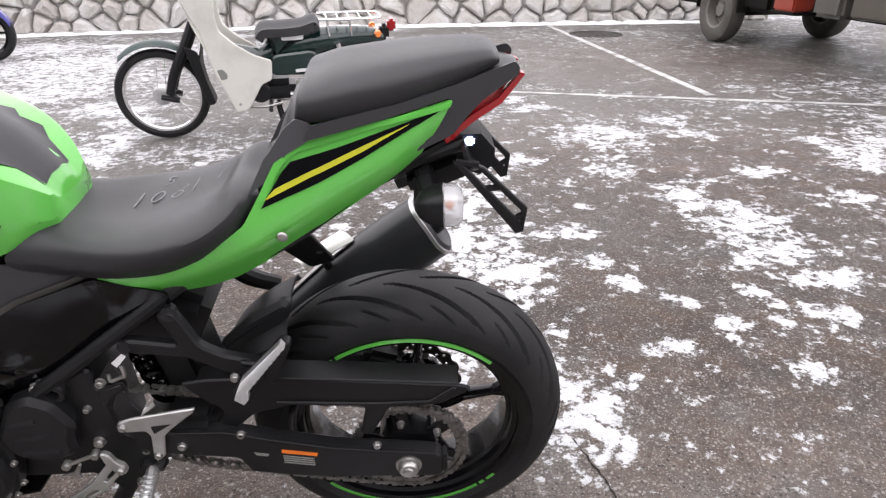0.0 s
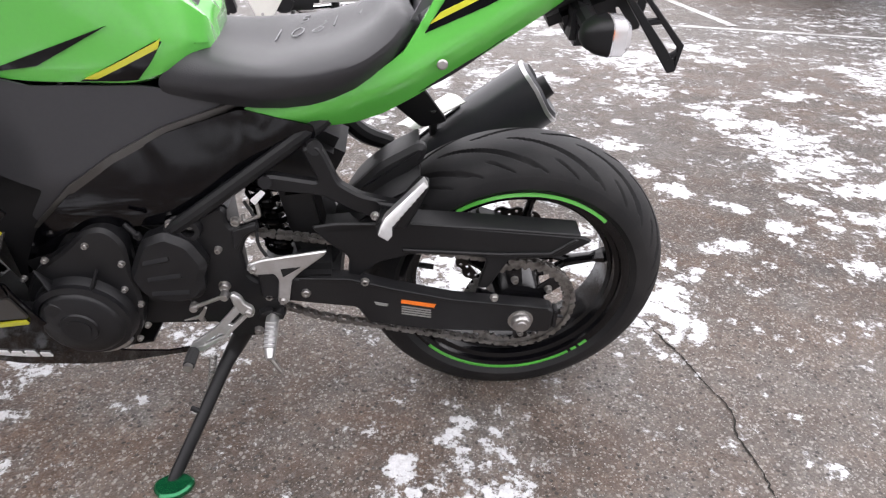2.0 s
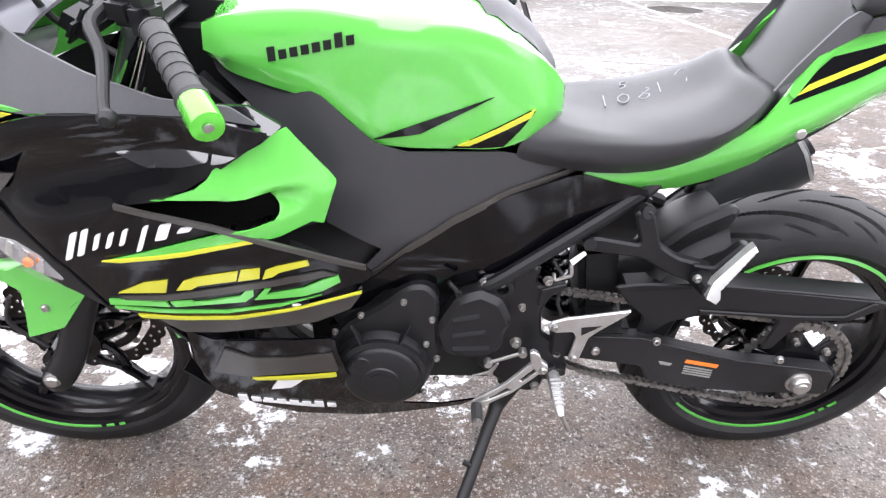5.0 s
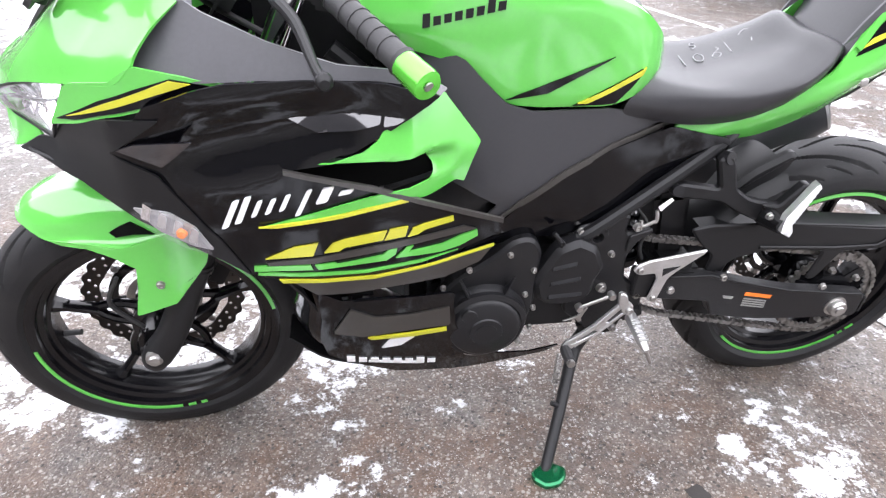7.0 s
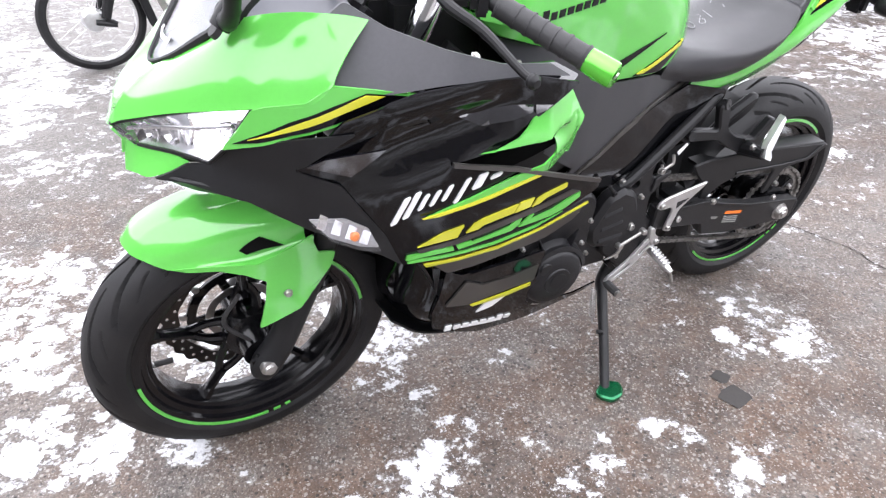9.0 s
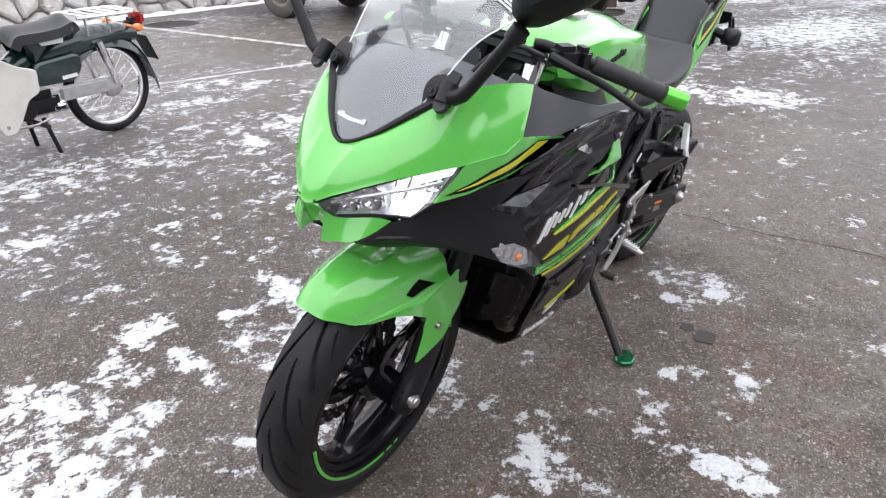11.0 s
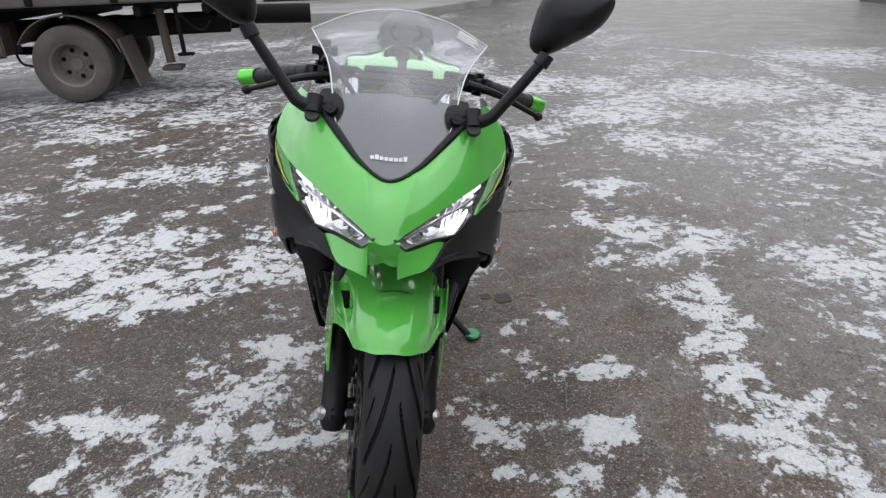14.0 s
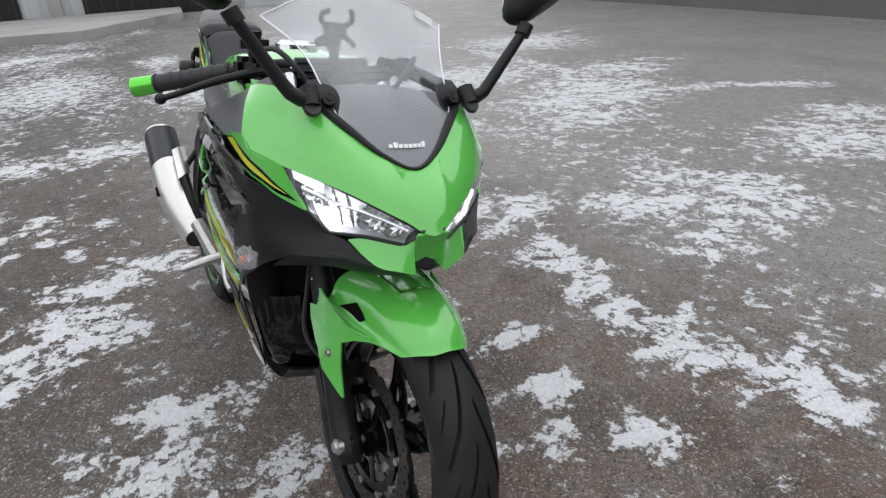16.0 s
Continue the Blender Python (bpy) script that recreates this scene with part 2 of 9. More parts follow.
def skin(rings, caps=True, closed=False):
    """A body through rings of equally many points."""
    bm = bmesh.new()
    vs = [[bm.verts.new(p) for p in ring] for ring in rings]
    k = len(vs[0])
    for i in range(len(vs) if closed else len(vs) - 1):
        a, b = vs[i], vs[(i + 1) % len(vs)]
        for j in range(k):
            bm.faces.new((a[j], a[(j + 1) % k], b[(j + 1) % k], b[j]))
    if caps and not closed:
        bm.faces.new(vs[0])
        bm.faces.new(list(reversed(vs[-1])))
    return bm


def tube(path, r, segs=10, steps=5, closed=False, smooth=True):
    """A round bar along a line; r: one radius, or one for each point."""
    rr = list(r) if isinstance(r, (list, tuple)) else [r] * len(path)
    if smooth and len(path) > 2:
        pts = catmull([(*p, q) for p, q in zip(path, rr)], steps, closed)
    else:
        pts = [np.array((*p, q), float) for p, q in zip(path, rr)]
    k, rings = len(pts), []
    side = None
    for i in range(k):
        a, b = (pts[i - 1], pts[(i + 1) % k]) if closed else (pts[max(i - 1, 0)], pts[min(i + 1, k - 1)])
        d = Vector(b[:3] - a[:3]).normalized()
        if side is None:
            side = d.orthogonal().normalized()
        side = (side - d * side.dot(d)).normalized()
        up = d.cross(side)
        c = Vector(pts[i][:3])
        rings.append([c + (side * math.cos(2 * math.pi * j / segs) + up * math.sin(2 * math.pi * j / segs)) * pts[i][3] for j in range(segs)])
    return skin(rings, True, closed)


def lathe(profile, centre=(0, 0, 0), segs=64, closed=True):
    """A body of revolution about the y axis; profile: (radius, y)."""
    rings = []
    for i in range(segs):
        a = 2 * math.pi * i / segs
        rings.append([(centre[0] + r * math.cos(a), centre[1] + y, centre[2] + r * math.sin(a)) for r, y in profile])
    bm = bmesh.new()
    vs = [[bm.verts.new(p) for p in ring] for ring in rings]
    k = len(profile)
    for i in range(segs):
        a, b = vs[i], vs[(i + 1) % segs]
        for j in range(k if closed else k - 1):
            bm.faces.new((a[j], b[j], b[(j + 1) % k], a[(j + 1) % k]))
    bmesh.ops.remove_doubles(bm, verts=bm.verts[:], dist=1e-5)
    return bm


def plate(outline, y0, y1, bevel=0.002, r=0.0):
    """A flat plate in the bike's side view between y0 and y1."""
    pts = rounded(outline, r) if r else outline
    bm = bmesh.new()
    f = bm.faces.new([bm.verts.new((q[0], y0, q[1])) for q in pts])
    ex = bmesh.ops.extrude_face_region(bm, geom=[f])
    bmesh.ops.translate(bm, vec=(0, y1 - y0, 0), verts=[v for v in ex["geom"] if isinstance(v, bmesh.types.BMVert)])
    if bevel:
        edges = [e for e in bm.edges if abs(e.verts[0].co.y - e.verts[1].co.y) < 1e-6]
        bmesh.ops.bevel(bm, geom=edges, offset=bevel, segments=1, affect="EDGES")
    return bm


def block(centre, size, bevel=0.004, m=None, segments=2):
    bm = bmesh.new()
    bmesh.ops.create_cube(bm, size=1, matrix=Matrix.Diagonal((*size, 1)))
    if bevel:
        bmesh.ops.bevel(bm, geom=bm.edges[:], offset=min(bevel, min(size) * 0.45), segments=segments, affect="EDGES")
    bmesh.ops.transform(bm, matrix=Matrix.Translation(centre) @ (m or Matrix()), verts=bm.verts[:])
    return bm


def bolt(x, y, z, r=0.008, h=0.006, side=1):
    """A hexagon-socket screw head whose axis runs across the bike."""
    r *= 0.80
    prof = [(0.0, h * 0.55), (r * 0.45, h * 0.55), (r * 0.5, h), (r * 0.85, h), (r, h * 0.7), (r, 0.0), (r * 1.18, 0.0), (r * 1.18, -0.0015), (0, -0.0015)]
    return lathe([(a, side * b) for a, b in prof], (x, y, z), 12, False)


def writing(text, size, place, spread=1.0):
    """Letters as a thin mesh; place(x, y) gives the point in space for a point of the line of text."""
    cu = bpy.data.curves.new("letters", "FONT")
    cu.body, cu.size, cu.resolution_u, cu.align_x = text, size, 2, "CENTER"
    ob = bpy.data.objects.new("letters", cu)
    scene.collection.objects.link(ob)
    me = bpy.data.meshes.new_from_object(ob.evaluated_get(bpy.context.evaluated_depsgraph_get()))
    bpy.data.objects.remove(ob)
    bm = bmesh.new()
    bm.from_mesh(me)
    bpy.data.meshes.remove(me)
    for v in bm.verts:
        v.co = Vector(place(v.co.x * spread, v.co.y))
    return bm


def span(x, xs, ys):
    return float(np.interp(x, xs, ys))


# ---- ground: one sheet of wet asphalt with thawing snow, out to the horizon ----
GROUND = -0.012


def axis_lines(lo, hi, fine_lo, fine_hi, far):
    """Grid lines: 20 mm where the camera passes, 60 mm farther out, then ever wider to the horizon."""
    near = list(np.arange(lo, fine_lo, 0.06)) + list(np.arange(fine_lo, fine_hi, 0.02)) + list(np.arange(fine_hi, hi + 1e-6, 0.06))
    out, d, left, right = 0.06, 0.06, [], []
    while near[-1] + out < far:
        right.append(near[-1] + out)
        left.append(near[0] - out)
        d *= 1.35
        out += d
    return np.array(list(reversed(left)) + near + right)


gx, gy = axis_lines(-5.0, 9.0, -2.4, 2.0, 600), axis_lines(-5.0, 10.5, -1.2, 3.6, 600)
X, Y = np.meshgrid(gx, gy)


def value_noise(x, y, cell, seed):
    """Smooth random values between 0 and 1."""
    rng = np.random.RandomState(seed)
    table = rng.rand(257, 257)
    u, v = x / cell, y / cell
    i, j = np.floor(u).astype(int), np.floor(v).astype(int)
    a, b = u - i, v - j
    a, b = a * a * (3 - 2 * a), b * b * (3 - 2 * b)
    g = lambda p, q: table[p % 257, q % 257]
    return (g(i, j) * (1 - a) + g(i + 1, j) * a) * (1 - b) + (g(i, j + 1) * (1 - a) + g(i + 1, j + 1) * a) * b


# patches of thawing snow: x, y and half extents, field by field
SNOW_A = [(-1.01, 1.08, 0.03, 0.02), (-1.05, 0.89, 0.08, 0.06), (-1.10, 1.21, 0.07, 0.07), (-1.03, 1.28, 0.05, 0.06), (-0.76, 0.70, 0.05, 0.03), (-0.80, 0.65, 0.03, 0.04), (-0.77, 0.65, 0.03, 0.05), (-1.25, 0.82, 0.03, 0.05), (-0.58, 1.24, 0.04, 0.03), (-0.55, 0.77, 0.02, 0.02), (-1.04, 0.57, 0.05, 0.06), (-1.09, 1.43, 0.07, 0.18), (-1.14, 0.59, 0.04, 0.04), (-0.79, 0.53, 0.03, 0.06), (-1.03, 0.54, 0.04, 0.07), (-1.25, 0.64, 0.06, 0.04), (-0.79, 0.49, 0.04, 0.07), (-0.46, 0.67, 0.05, 0.04), (-0.70, 1.52, 0.07, 0.18), (-0.43, 0.67, 0.02, 0.04), (-0.92, 1.62, 0.10, 0.13), (-1.44, 1.31, 0.11, 0.08), (-1.11, 1.59, 0.11, 0.16), (-1.54, 1.10, 0.06, 0.03)]
SNOW_B = [(-1.28, 0.46, 0.04, 0.08), (-1.02, 1.68, 0.07, 0.07), (-1.17, 1.67, 0.05, 0.06), (-1.27, 1.62, 0.10, 0.13), (-1.39, 0.41, 0.06, 0.08), (-0.08, 0.99, 0.10, 0.06), (-1.72, 1.17, 0.08, 0.06), (-0.06, 1.06, 0.07, 0.04), (-1.75, 1.09, 0.07, 0.04), (-0.65, 0.18, 0.10, 0.07), (-0.85, 0.13, 0.09, 0.10), (-0.74, 0.13, 0.12, 0.08), (-0.92, 0.11, 0.10, 0.05), (-1.08, 0.13, 0.07, 0.11), (-1.50, 1.67, 0.03, 0.05), (-1.34, 1.79, 0.04, 0.07), (-0.61, 0.14, 0.06, 0.08), (-1.11, 1.95, 0.07, 0.13), (-1.16, 0.04, 0.05, 0.10), (-0.92, 0.00, 0.05, 0.14), (-1.88, 1.20, 0.07, 0.06), (-1.49, 1.83, 0.05, 0.08), (-0.42, 0.09, 0.10, 0.09), (-1.28, 1.98, 0.02, 0.03)]
SNOW_C = [(-1.76, 1.61, 0.09, 0.09), (-1.86, 1.50, 0.14, 0.11), (-0.23, 0.12, 0.08, 0.13), (-1.23, -0.06, 0.08, 0.07), (-0.13, 1.82, 0.13, 0.17), (-1.94, 1.45, 0.08, 0.06), (0.06, 0.38, 0.10, 0.06), (-1.31, -0.12, 0.10, 0.16), (-0.29, 2.04, 0.10, 0.12), (-1.67, 1.93, 0.04, 0.09), (-1.49, -0.07, 0.06, 0.11), (0.03, 0.17, 0.08, 0.11), (-1.57, 2.10, 0.11, 0.07), (-0.36, 2.17, 0.09, 0.18), (0.04, 1.90, 0.12, 0.18), (-2.02, 1.68, 0.09, 0.17), (-0.15, 2.11, 0.13, 0.22), (-1.94, 1.87, 0.13, 0.17), (0.36, 1.54, 0.04, 0.02), (0.13, 0.00, 0.12, 0.09), (-0.29, 2.30, 0.19, 0.28), (0.26, 1.86, 0.10, 0.14), (0.50, 1.52, 0.03, 0.02), (0.37, 0.21, 0.15, 0.14)]
SNOW_D = [(0.41, 1.73, 0.14, 0.23), (-0.46, -0.52, 0.06, 0.08), (0.25, -0.08, 0.13, 0.15), (0.57, 0.40, 0.20, 0.04), (-0.43, 2.53, 0.06, 0.11), (-0.55, -0.58, 0.12, 0.17), (0.38, 2.03, 0.05, 0.03), (-0.10, 2.52, 0.13, 0.23), (0.07, -0.43, 0.12, 0.15), (0.29, 2.28, 0.10, 0.07), (0.21, 2.41, 0.19, 0.14), (-0.07, -0.60, 0.16, 0.25), (0.71, 1.97, 0.05, 0.03), (-0.08, 2.71, 0.19, 0.30), (0.19, 2.67, 0.14, 0.22), (0.97, 0.23, 0.13, 0.15), (-0.34, -0.98, 0.21, 0.29), (0.67, 2.40, 0.05, 0.04), (0.84, 2.23, 0.06, 0.04), (0.96, 2.07, 0.06, 0.06), (0.58, 2.56, 0.07, 0.07), (0.20, -0.88, 0.13, 0.20), (1.11, 1.88, 0.05, 0.05), (-1.67, 3.08, 0.10, 0.07)]
SNOW_E = [(0.06, 3.02, 0.10, 0.21), (-0.05, -1.09, 0.19, 0.26), (0.48, 2.84, 0.15, 0.05), (0.03, 3.19, 0.14, 0.23), (1.14, 2.27, 0.07, 0.09), (-1.74, 3.37, 0.05, 0.05), (1.32, 2.24, 0.11, 0.05), (0.59, 3.14, 0.05, 0.04), (-2.26, 3.23, 0.10, 0.16), (1.38, 2.48, 0.13, 0.08), (-0.35, 3.66, 0.09, 0.15), (1.29, 2.72, 0.17, 0.19), (0.07, 3.75, 0.19, 0.33), (-2.14, 3.67, 0.14, 0.13), (1.25, 3.02, 0.20, 0.20), (1.09, 3.27, 0.11, 0.19), (-0.28, 3.99, 0.06, 0.10), (1.95, -0.15, 0.31, 0.20), (0.30, 3.83, 0.11, 0.09), (-2.28, 3.76, 0.20, 0.41), (1.08, 3.38, 0.09, 0.12), (2.19, 0.63, 0.22, 0.21), (1.90, -0.34, 0.31, 0.24), (0.81, 3.71, 0.11, 0.18)]
SNOW_F = [(1.26, 3.54, 0.07, 0.05), (1.53, -1.32, 0.27, 0.35), (0.27, -2.17, 0.37, 0.47), (-2.32, 4.27, 0.13, 0.20), (1.85, 3.32, 0.14, 0.09), (1.58, 3.69, 0.12, 0.10), (2.70, 2.01, 0.27, 0.31), (2.76, 0.11, 0.35, 0.28), (2.53, 2.58, 0.21, 0.38), (0.86, 4.42, 0.28, 0.34), (2.14, -1.46, 0.45, 0.42), (-2.46, 4.65, 0.26, 0.13), (2.93, -0.20, 0.56, 0.38), (0.66, -2.76, 0.23, 0.29), (1.40, 4.42, 0.15, 0.11), (2.04, -1.99, 0.33, 0.34), (2.32, 3.95, 0.22, 0.27), (0.44, 5.18, 0.13, 0.15), (2.27, 4.09, 0.16, 0.15), (1.33, 4.83, 0.18, 0.13), (-2.83, 4.99, 0.35, 0.28), (2.47, -1.95, 0.49, 0.53), (3.41, -0.44, 0.41, 0.16), (2.17, 4.38, 0.11, 0.11)]
SNOW_G = [(2.94, 3.49, 0.34, 0.34), (0.27, 5.47, 0.18, 0.13), (2.54, 4.30, 0.22, 0.28), (4.07, -0.15, 0.52, 0.26), (3.70, -1.28, 0.61, 0.75), (4.30, 0.51, 0.58, 0.47), (-3.80, 5.52, 0.56, 0.56), (-3.46, 5.72, 0.36, 0.29), (3.11, -2.71, 0.37, 0.36), (3.37, 4.44, 0.39, 0.40), (4.11, 4.44, 0.38, 0.79), (5.39, 1.41, 1.19, 0.39), (3.17, 5.88, 0.20, 0.18), (3.53, 5.82, 0.39, 0.97), (5.26, 3.81, 0.62, 1.12), (-4.47, 6.94, 0.98, 0.86), (3.13, 6.65, 0.22, 0.18), (5.98, 2.83, 1.38, 0.64), (3.59, 6.99, 0.47, 0.45), (5.58, -2.97, 0.74, 0.66), (-4.21, 8.06, 0.38, 0.46), (3.37, 7.86, 0.32, 0.24), (-5.57, 8.08, 0.80, 0.65), (7.81, 1.67, 0.58, 0.23)]
snow = np.zeros_like(X)
wob_x, wob_y = 0.09 * (value_noise(X, Y, 0.16, 11) - 0.5) + 0.04 * (value_noise(X, Y, 0.06, 13) - 0.5), 0.09 * (value_noise(X, Y, 0.16, 12) - 0.5) + 0.04 * (value_noise(X, Y, 0.06, 14) - 0.5)
for px, py, rx, ry in SNOW_A + SNOW_B + SNOW_C + SNOW_D + SNOW_E + SNOW_F + SNOW_G:
    near = (np.abs(X - px) < 3 * rx + 0.3) & (np.abs(Y - py) < 3 * ry + 0.3)
    d = ((X[near] + wob_x[near] - px) / (rx * 1.12 + 0.015)) ** 2 + ((Y[near] + wob_y[near] - py) / (ry * 1.12 + 0.015)) ** 2
    snow[near] = np.maximum(snow[near], 0.69 * np.exp(-0.5 * d ** 1.3))
streak = value_noise(X * 0.6 + Y * 0.3, Y, 0.35, 21) * value_noise(X, Y, 1.7, 22)
far = np.clip((np.hypot(X + 0.6, Y - 1.3) - 3.0) / 4.0, 0, 1)
lacy = np.clip((0.35 - Y) / 0.9, 0, 1) + np.clip((Y - 1.9) / 0.8, 0, 1)
snow = np.maximum(snow, (0.13 + 0.22 * streak + 0.32 * far * streak + 0.40 * lacy * streak) * (1 - 0.75 * np.clip((-0.9 - Y) / 1.0, 0, 1)))
# ragged lines of snow left along wheel tracks and joints of the far yard
TRACKS = [([(5.80, -3.27), (6.29, -4.16)], 0.06), ([(3.00, -2.00), (3.45, -2.54), (3.34, -2.95), (3.38, -3.34), (3.08, -3.59)], 0.05), ([(3.00, -1.99), (2.57, -2.08), (2.06, -2.23), (1.84, -2.86), (1.44, -3.41)], 0.10),
          ([(6.81, -1.19), (6.27, -1.78), (5.80, -2.05), (5.79, -2.37), (5.47, -2.50), (5.83, -3.16), (6.30, -3.97)], 0.06), ([(5.32, -2.13), (4.52, -2.13), (3.57, -2.23), (2.96, -2.24)], 0.11), ([(4.73, -1.46), (4.74, -1.93)], 0.04),
          ([(8.15, 1.93), (6.08, 1.50), (4.51, 1.27), (2.62, 0.89), (1.51, 0.72)], 0.08), ([(1.86, 0.81), (2.55, 0.30), (3.35, -0.21)], 0.09)]
for line, width in TRACKS:
    for (ax, ay), (bx, by) in zip(line, line[1:]):
        k = np.clip(((X - ax) * (bx - ax) + (Y - ay) * (by - ay)) / ((bx - ax) ** 2 + (by - ay) ** 2), 0, 1)
        d = np.hypot(X + wob_x - ax - k * (bx - ax), Y + wob_y - ay - k * (by - ay)) / (width * (0.5 + value_noise(X, Y, 0.4, 41)))
        snow = np.maximum(snow, 0.66 * np.exp(-0.5 * d ** 2))
behind_cub = np.exp(-(((X + 4.0) / 2.0) ** 2 + ((Y - 6.2) / 1.4) ** 2))
snow = np.maximum(snow, 0.64 * behind_cub)
under_bike = np.exp(-(((X + 0.7) / 0.8) ** 2 + ((Y - 1.15) / 0.30) ** 2))
snow = snow * (1 - 0.25 * under_bike)
bare = np.exp(-(((X - 3.2) / 2.8) ** 2 + ((Y - 7.4) / 1.6) ** 2))
snow = snow * (1 - 0.65 * bare)
damp = np.exp(-(((X + 0.7) / 1.7) ** 2 + ((Y - 0.75) / 0.9) ** 2))
damp = np.maximum(damp, 0.9 * np.exp(-(((X + 1.5) / 1.2) ** 2 + ((Y - 0.3) / 0.8) ** 2)))
damp = np.maximum(damp, 0.9 * np.exp(-(((X + 1.7) / 0.9) ** 2 + ((Y - 1.9) / 0.7) ** 2)))
damp = np.maximum(damp, 0.95 * np.exp(-(((X + 0.4) / 1.2) ** 2 + ((Y - 2.3) / 0.8) ** 2)))
damp = np.maximum(damp, 0.9 * np.exp(-(((X - 1.8) / 2.6) ** 2 + ((Y - 3.5) / 1.3) ** 2)))
damp = np.maximum(damp, 0.8 * bare)
damp = np.maximum(damp, np.exp(-(((X - 0.6) / 2.2) ** 2 + ((Y - 2.1) / 0.8) ** 2)))
# paler colour towards the open yard stands in for the sky's sheen
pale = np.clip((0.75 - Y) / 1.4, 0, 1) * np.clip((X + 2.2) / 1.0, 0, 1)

# the bike's far side darkens with meltwater and dimmer reflections, put into the colour
wet = np.clip((Y - 1.35 - 0.25 * value_noise(X, Y, 0.5, 31)) / 0.5, 0, 1) * np.clip((3.2 - X) / 1.5, 0, 1) * np.clip((4.6 - Y) / 1.6, 0, 1) * np.clip((X + 2.2) / 0.8, 0, 1)
wet = np.maximum(wet, 0.9 * np.clip((X - 1.9) / 1.2, 0, 1) * np.clip((Y - 1.3) / 0.9, 0, 1))


z = 0.004 * (value_noise(X, Y, 1.3, 5) - 0.5)
near_bike = np.exp(-(((X + 0.6) / 1.5) ** 2 + ((Y - 1.2) / 1.0) ** 2))
z = GROUND + z * (1 - near_bike)
nx, ny = len(gx), len(gy)
verts = np.stack([X.ravel(), Y.ravel(), z.ravel()], 1)
ids = np.arange(nx * ny).reshape(ny, nx)
faces = np.stack([ids[:-1, :-1].ravel(), ids[:-1, 1:].ravel(), ids[1:, 1:].ravel(), ids[1:, :-1].ravel()], 1)
gm = bpy.data.meshes.new("ground")
gm.from_pydata(verts.tolist(), [], faces.tolist())
attr = gm.attributes.new("snow", "FLOAT", "POINT")
attr.data.foreach_set("value", snow.ravel().astype(np.float32))
attr = gm.attributes.new("damp", "FLOAT", "POINT")
attr.data.foreach_set("value", damp.ravel().astype(np.float32))
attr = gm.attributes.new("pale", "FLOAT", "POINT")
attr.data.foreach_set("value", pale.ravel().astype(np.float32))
attr = gm.attributes.new("wet", "FLOAT", "POINT")
attr.data.foreach_set("value", wet.ravel().astype(np.float32))
for p in gm.polygons:
    p.use_smooth = True

asphalt = bpy.data.materials.new("wet_asphalt_with_snow")
asphalt.use_nodes = True
n, l = asphalt.node_tree.nodes, asphalt.node_tree.links
b = n["Principled BSDF"]
co = n.new("ShaderNodeTexCoord")


def noise_node(scale, detail=4, rough=0.6):
    t = n.new("ShaderNodeTexNoise")
    t.inputs["Scale"].default_value, t.inputs["Detail"].default_value, t.inputs["Roughness"].default_value = scale, detail, rough
    l.new(co.outputs["Object"], t.inputs["Vector"])
    return t.outputs["Fac"]


def ranged(value, a, c, lo=0.0, hi=1.0):
    t = n.new("ShaderNodeMapRange")
    for k, q in zip(("From Min", "From Max", "To Min", "To Max"), (a, c, lo, hi)):
        t.inputs[k].default_value = q
    l.new(value, t.inputs["Value"])
    return t.outputs[0]


def calc(op, p, q):
    t = n.new("ShaderNodeMath")
    t.operation = op
    for i, w in enumerate((p, q)):
        if isinstance(w, (int, float)):
            t.inputs[i].default_value = w
        else:
            l.new(w, t.inputs[i])
    return t.outputs[0]


def blend(f, p, q):
    t = n.new("ShaderNodeMix")
    t.data_type = "RGBA"
    for s, w in (("Factor", f), (6, p), (7, q)):
        if isinstance(w, tuple):
            t.inputs[s].default_value = (*w, 1)
        else:
            l.new(w, t.inputs[s])
    return t.outputs[2]


def pebbles(scale):
    t = n.new("ShaderNodeTexVoronoi")
    t.inputs["Scale"].default_value = scale
    l.new(co.outputs["Object"], t.inputs["Vector"])
    split = n.new("ShaderNodeSeparateColor")
    l.new(t.outputs["Color"], split.inputs[0])
    return t.outputs["Distance"], split.outputs[0], split.outputs[1]


big_d, big_r, big_g = pebbles(110)
small_d, small_r, small_g = pebbles(250)
tiny_d, tiny_r, tiny_g = pebbles(420)
wide = ranged(noise_node(1.1, 6, 0.65), 0.35, 0.68)
# the sky's sheen, put into the base colour
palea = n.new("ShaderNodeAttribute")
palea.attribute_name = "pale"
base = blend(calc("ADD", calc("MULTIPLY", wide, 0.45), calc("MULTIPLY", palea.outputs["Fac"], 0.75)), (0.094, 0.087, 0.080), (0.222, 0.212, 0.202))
dampa = n.new("ShaderNodeAttribute")
dampa.attribute_name = "damp"
rust = ranged(noise_node(5, 6, 0.72), 0.30, 0.58)
base = blend(calc("MULTIPLY", calc("MULTIPLY", rust, dampa.outputs["Fac"]), 0.95), base, (0.108, 0.068, 0.046))
blot = ranged(noise_node(2.6, 6, 0.72), 0.46, 0.66)
base = blend(calc("MULTIPLY", calc("MULTIPLY", blot, dampa.outputs["Fac"]), 0.80), base, (0.036, 0.030, 0.027))


def scale_by(colour, k):
    t = n.new("ShaderNodeVectorMath")
    t.operation = "SCALE"
    l.new(colour, t.inputs[0])
    l.new(k, t.inputs["Scale"])
    return t.outputs[0]


